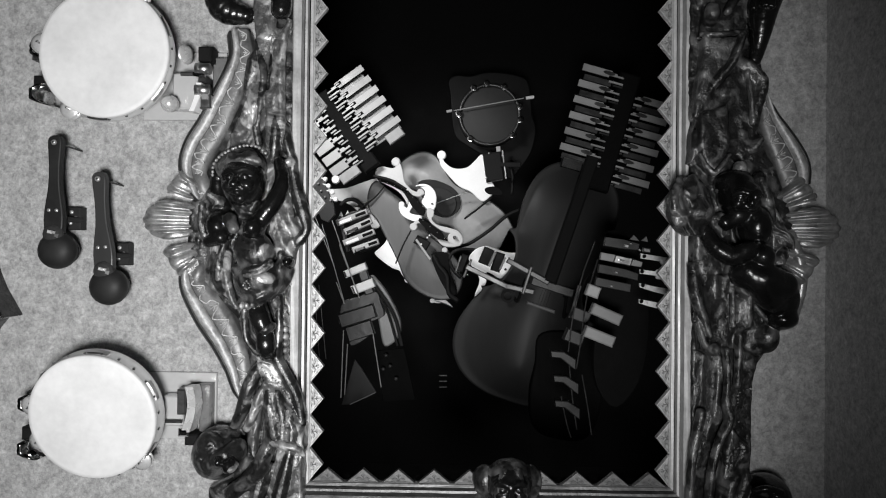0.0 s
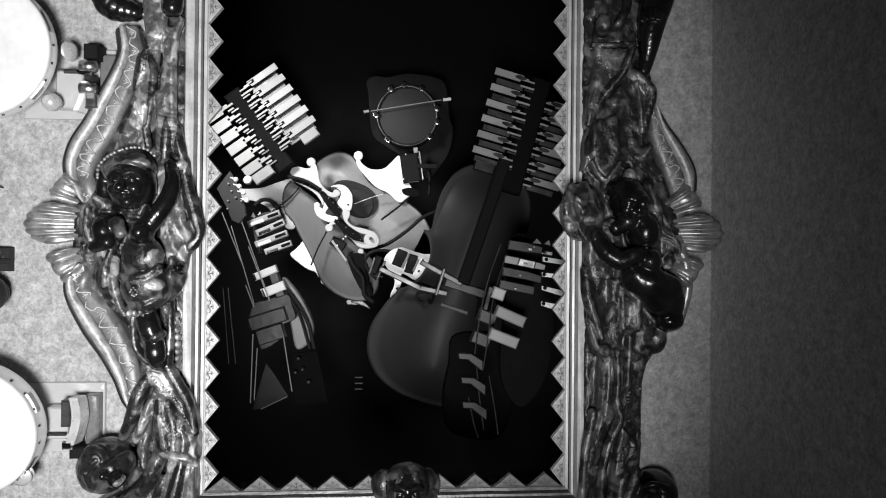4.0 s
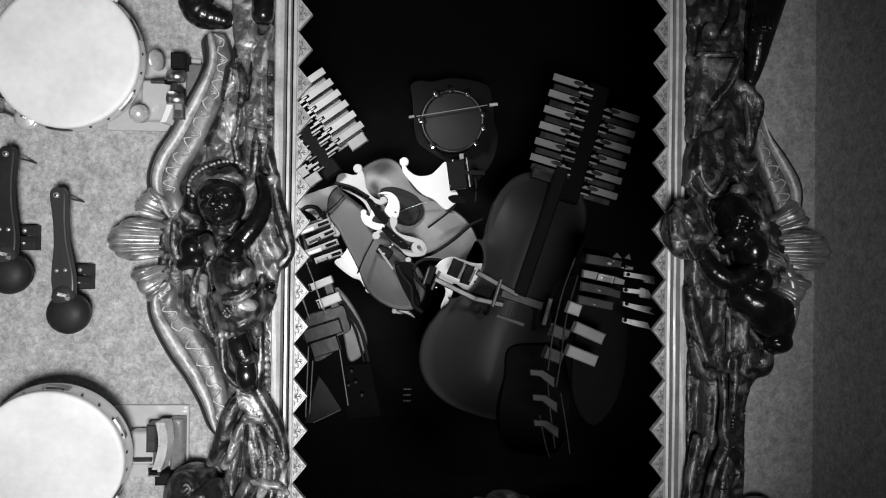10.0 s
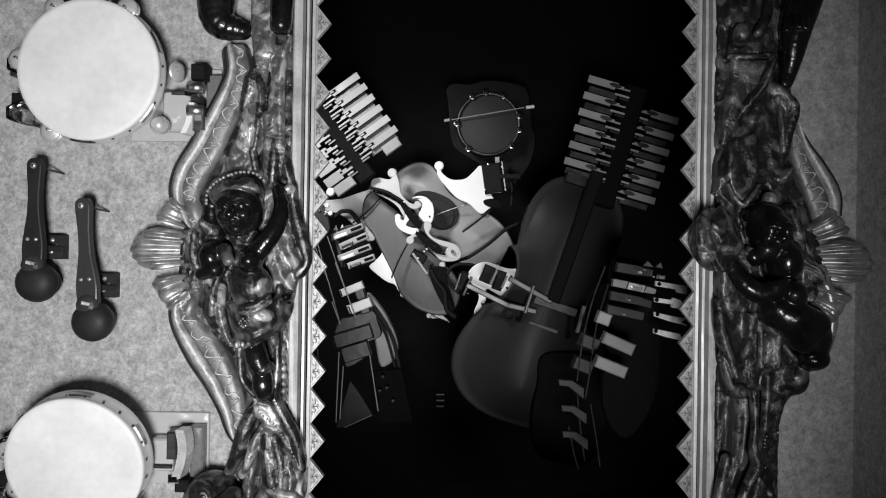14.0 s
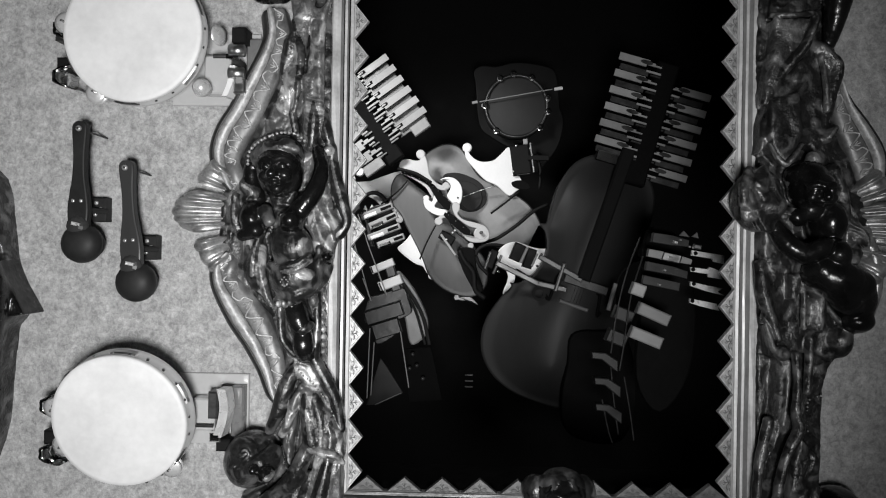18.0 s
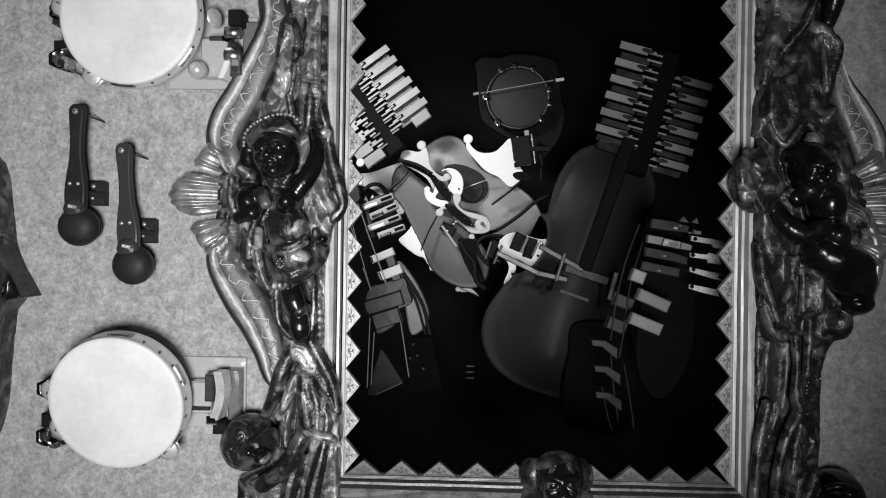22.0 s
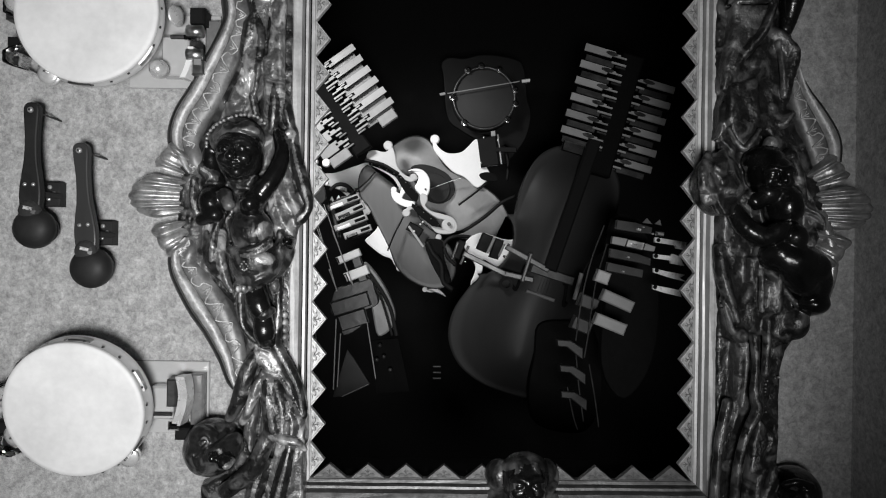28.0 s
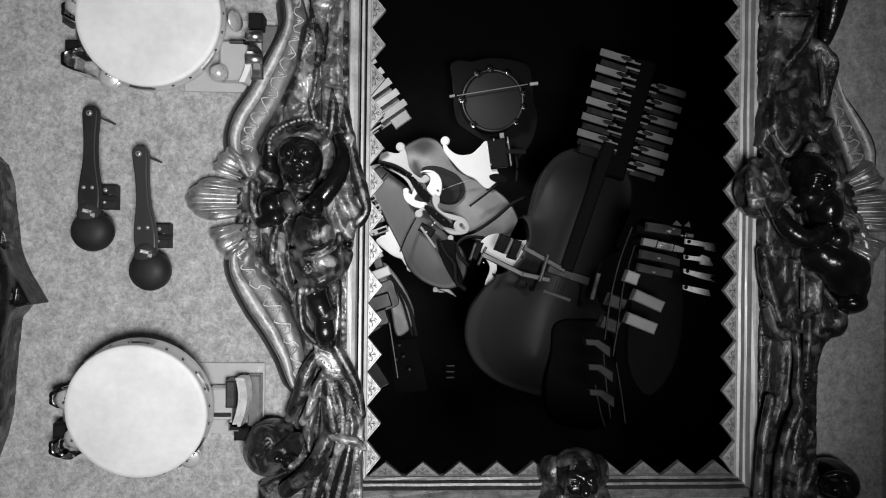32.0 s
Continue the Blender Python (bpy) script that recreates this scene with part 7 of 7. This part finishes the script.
# the small harp-like unit in the lower corner
low = thing("bow_unit", "white felt blocks on a dark bowing unit with taut strings", "mechanism", 0, 0.95, 0)
bar_between(low, "felt_block", (-0.422, -0.218), (-0.351, -0.188), 0.9, 0.024, 0.03, WHITE, "bright white felt block")
bar_between(low, "felt_block", (-0.397, -0.271), (-0.325, -0.242), 0.9, 0.03, 0.03, WHITE, "bright white felt block")
bar_between(low, "clip", (-0.423, -0.208), (-0.416, -0.226), 0.89, 0.008, 0.03, CHROME)
bar_between(low, "clip", (-0.397, -0.258), (-0.386, -0.283), 0.89, 0.01, 0.03, CHROME)
part("case", slab(rounded([(-0.435, -0.312), (-0.398, -0.297), (-0.326, -0.274), (-0.307, -0.311), (-0.297, -0.356), (-0.342, -0.381), (-0.342, -0.421), (-0.405, -0.458), (-0.415, -0.404), (-0.448, -0.382)], 4), 0.94, 0.99, 0.002), FOIL, low, "dark crumpled metal case")
bar_between(low, "case_block", (-0.416, -0.419), (-0.331, -0.391), 0.93, 0.05, 0.03, FOIL)
bar_between(low, "case_block", (-0.44, -0.374), (-0.323, -0.336), 0.92, 0.045, 0.03, FOIL)
bar_between(low, "bracket", (-0.371, -0.201), (-0.343, -0.283), 0.94, 0.03, 0.02, DARK_METAL)
part("bow_stick", tube(bmesh.new(), [(-0.38, 0.97, -0.202), (-0.309, 0.97, -0.285), (-0.261, 0.97, -0.367), (-0.237, 0.97, -0.46)], 0.006), WOOD_BLACK, low)
part("sound_box", slab(rounded([(-0.351, -0.223), (-0.303, -0.27), (-0.264, -0.335), (-0.244, -0.392), (-0.253, -0.439), (-0.3, -0.468), (-0.32, -0.393), (-0.334, -0.317)], 4), 1.01, 1.05, 0.006), BAR_DIM, low, "pale curved sound box")
part("bow_stick", tube(bmesh.new(), [(-0.326, 0.95, -0.274), (-0.284, 0.95, -0.347), (-0.25, 0.95, -0.457)], 0.004), WOOD_BLACK, low)
for a, b in (((-0.437, -0.119), (-0.369, -0.293)), ((-0.445, -0.242), (-0.418, -0.312)), ((-0.42, -0.399), (-0.426, -0.618)), ((-0.406, -0.443), (-0.414, -0.609)), ((-0.324, -0.407), (-0.295, -0.582))):
    part("string", rod(bmesh.new(), (a[0], 0.87, a[1]), (b[0], 0.87, b[1]), 0.0018, 6), BAR_DIM, low)
part("sail", slab([(-0.401, -0.513), (-0.378, -0.541), (-0.324, -0.625), (-0.417, -0.668), (-0.445, -0.669)], 1.0, 1.006, 0.001), material("sail_plate", 0.016, spec=0.2, rough=0.35, spread=0.2), low, "thin dark triangular plate")
bar_between(low, "plate_edge", (-0.416, -0.667), (-0.328, -0.625), 0.996, 0.003, 0.004, BAR)
for p in ((-0.293, -0.497), (-0.303, -0.544), (-0.279, -0.534), (-0.258, -0.577)):
    part("knob", ball(bmesh.new(), (p[0], 1.0, p[1]), 0.007), DARK_METAL, low)
part("slat", slab([(-0.328, -0.487), (-0.234, -0.477), (-0.193, -0.656), (-0.306, -0.667)], 1.04, 1.05, 0.002), BLACK, low)

# keys and fingers near the right-hand edge
HAMMER = material("dull_strip", 0.028, rough=0.4, metal=0.3, spread=0.2)
keys = thing("key_unit", "curved row of grey key blocks with bright chrome fingers", "mechanism", 0, 0.45, 0)
for a, b, y, w, m in (((0.284, -0.278), (0.356, -0.309), 0.36, 0.028, BAR), ((0.267, -0.335), (0.339, -0.363), 0.36, 0.028, BAR), ((0.254, -0.298), (0.301, -0.316), 0.48, 0.034, HAMMER), ((0.237, -0.356), (0.285, -0.375), 0.48, 0.034, HAMMER), ((0.283, -0.234), (0.314, -0.245), 0.42, 0.03, BAR_DIM)):
    bar_between(keys, "key", a, b, y, w, 0.03, m)
for k, (x0, z0) in enumerate(((0.208, -0.419), (0.216, -0.485), (0.22, -0.552))):
    part("hammer", slab([(x0 - 0.006, z0 + 0.014), (x0 + 0.03, z0 + 0.012), (x0 + 0.062, z0 - 0.008), (x0 + 0.062, z0 - 0.036), (x0 + 0.05, z0 - 0.03), (x0 + 0.02, z0 - 0.006), (x0 - 0.004, z0 - 0.004)], 0.49, 0.52, 0.003), HAMMER, keys, "folded grey hammer strip")
CLIP = material("bright_clip", 0.7, rough=0.25, metal=0.6, spread=0.3, scale=90, fine=300, bump=0.4, depth=0.003)
# The fingers' chrome glint is put into a pale, hardly metallic colour.
FINGER = material("finger_glint", 0.85, rough=0.3, metal=0.15, spread=0.25, scale=60, fine=200, bump=0.2, each=0.25)
for out, mat in (
    ([(0.3170, -0.1000), (0.3620, -0.1060), (0.4010, -0.1170), (0.3980, -0.1330), (0.3600, -0.1300), (0.3140, -0.1230)], HAMMER),
    ([(0.3070, -0.1390), (0.3420, -0.1450), (0.3360, -0.1630), (0.3040, -0.1570)], BAR),
    ([(0.3430, -0.1460), (0.3830, -0.1540), (0.3780, -0.1720), (0.3380, -0.1640)], STEEL),
    ([(0.3860, -0.1550), (0.4090, -0.1630), (0.4060, -0.1750), (0.3800, -0.1710)], BAR),
    ([(0.3020, -0.1680), (0.3660, -0.1800), (0.3990, -0.1910), (0.3970, -0.2090), (0.3640, -0.2010), (0.3000, -0.1900)], HAMMER),
    ([(0.2960, -0.2010), (0.3810, -0.2180), (0.3780, -0.2380), (0.2920, -0.2220)], HAMMER)):
    part("rack", slab(out, 0.352, 0.37, 0.0015), mat, keys)
for p, w, h in (((0.3670, -0.1230), 0.0092, 0.0064), ((0.3780, -0.1170), 0.0041, 0.0032), ((0.3560, -0.1590), 0.0120, 0.0032), ((0.3430, -0.1890), 0.0051, 0.0041), ((0.3310, -0.2230), 0.0051, 0.0041), ((0.4000, -0.1330), 0.0046, 0.0037), ((0.3850, -0.1590), 0.0041, 0.0023)):
    part("clip", block(bmesh.new(), (p[0], 0.347, p[1]), (w, 0.01, h), pose(0, 0, 0, 0, 14, 0), 0.0012), CLIP, keys)
for out, eye in (
    ([(0.3920, -0.1410), (0.4660, -0.1520), (0.4650, -0.1710), (0.4420, -0.1670), (0.4390, -0.1600), (0.3920, -0.1530)], (0.4000, -0.1480)),
    ([(0.3900, -0.1800), (0.4280, -0.1840), (0.4330, -0.1790), (0.4510, -0.1850), (0.4620, -0.2070), (0.4300, -0.2020), (0.4290, -0.1950), (0.3910, -0.1900)], (0.3950, -0.1850)),
    ([(0.3900, -0.2130), (0.4260, -0.2210), (0.4640, -0.2270), (0.4520, -0.2350), (0.4660, -0.2440), (0.4250, -0.2340), (0.3900, -0.2230)], (0.3970, -0.2180)),
    ([(0.3890, -0.2520), (0.4190, -0.2570), (0.4500, -0.2630), (0.4560, -0.2790), (0.4150, -0.2700), (0.3890, -0.2620)], (0.3940, -0.2570))):
    f = part("chrome_finger", slab(out, 0.305, 0.313, 0.0008), FINGER, keys, "chrome finger with its glint put into pale colour")
    part("eye", ball(bmesh.new(), (eye[0], 0.304, eye[1]), 0.0048, 0.4), BLACK, f)
for out in ([(0.3840, -0.0950), (0.3970, -0.1100), (0.3730, -0.1070)], [(0.4150, -0.0980), (0.4190, -0.1130), (0.4020, -0.1090)]):
    part("point", slab(out, 0.34, 0.345, 0.001), ARM, keys)
part("lug", block(bmesh.new(), ((0.4120, -0.1330)[0], 0.33, (0.4120, -0.1330)[1]), (0.018, 0.012, 0.011), pose(0, 0, 0, 0, 8, 0), 0.002), STEEL, keys)
part("back_board", slab(rounded([(0.345, -0.091), (0.42, -0.105), (0.467, -0.26), (0.455, -0.453), (0.381, -0.558), (0.32, -0.469), (0.333, -0.262)], 4), 0.5, 0.53, 0.004), BLACK, keys)
for pts, y in (([(0.31, -0.11), (0.278, -0.2), (0.255, -0.301), (0.242, -0.402)], 0.45), ([(0.318, -0.157), (0.29, -0.258), (0.275, -0.373), (0.264, -0.445)], 0.45), ([(0.253, -0.44), (0.262, -0.529), (0.275, -0.618)], 0.5), ([(0.288, -0.47), (0.304, -0.558), (0.315, -0.632)], 0.5), ([(0.232, -0.529), (0.248, -0.603), (0.26, -0.64)], 0.5)):
    part("wire", tube(bmesh.new(), [(p[0], y, p[1]) for p in pts], 0.0019, 6), DARK_METAL, keys)

# a small dim nameplate far down in the dark
tag = thing("small_plate", "tiny dim plate with unreadable marks", "plate", -0.101, 1.3, -0.637)
for k in range(3):
    p = (-0.101, -0.616)
    part("mark", block(bmesh.new(), (p[0], 1.3, p[1] - 0.022 * k), (0.03, 0.006, 0.005), None, 0.001), DARK_METAL, tag)
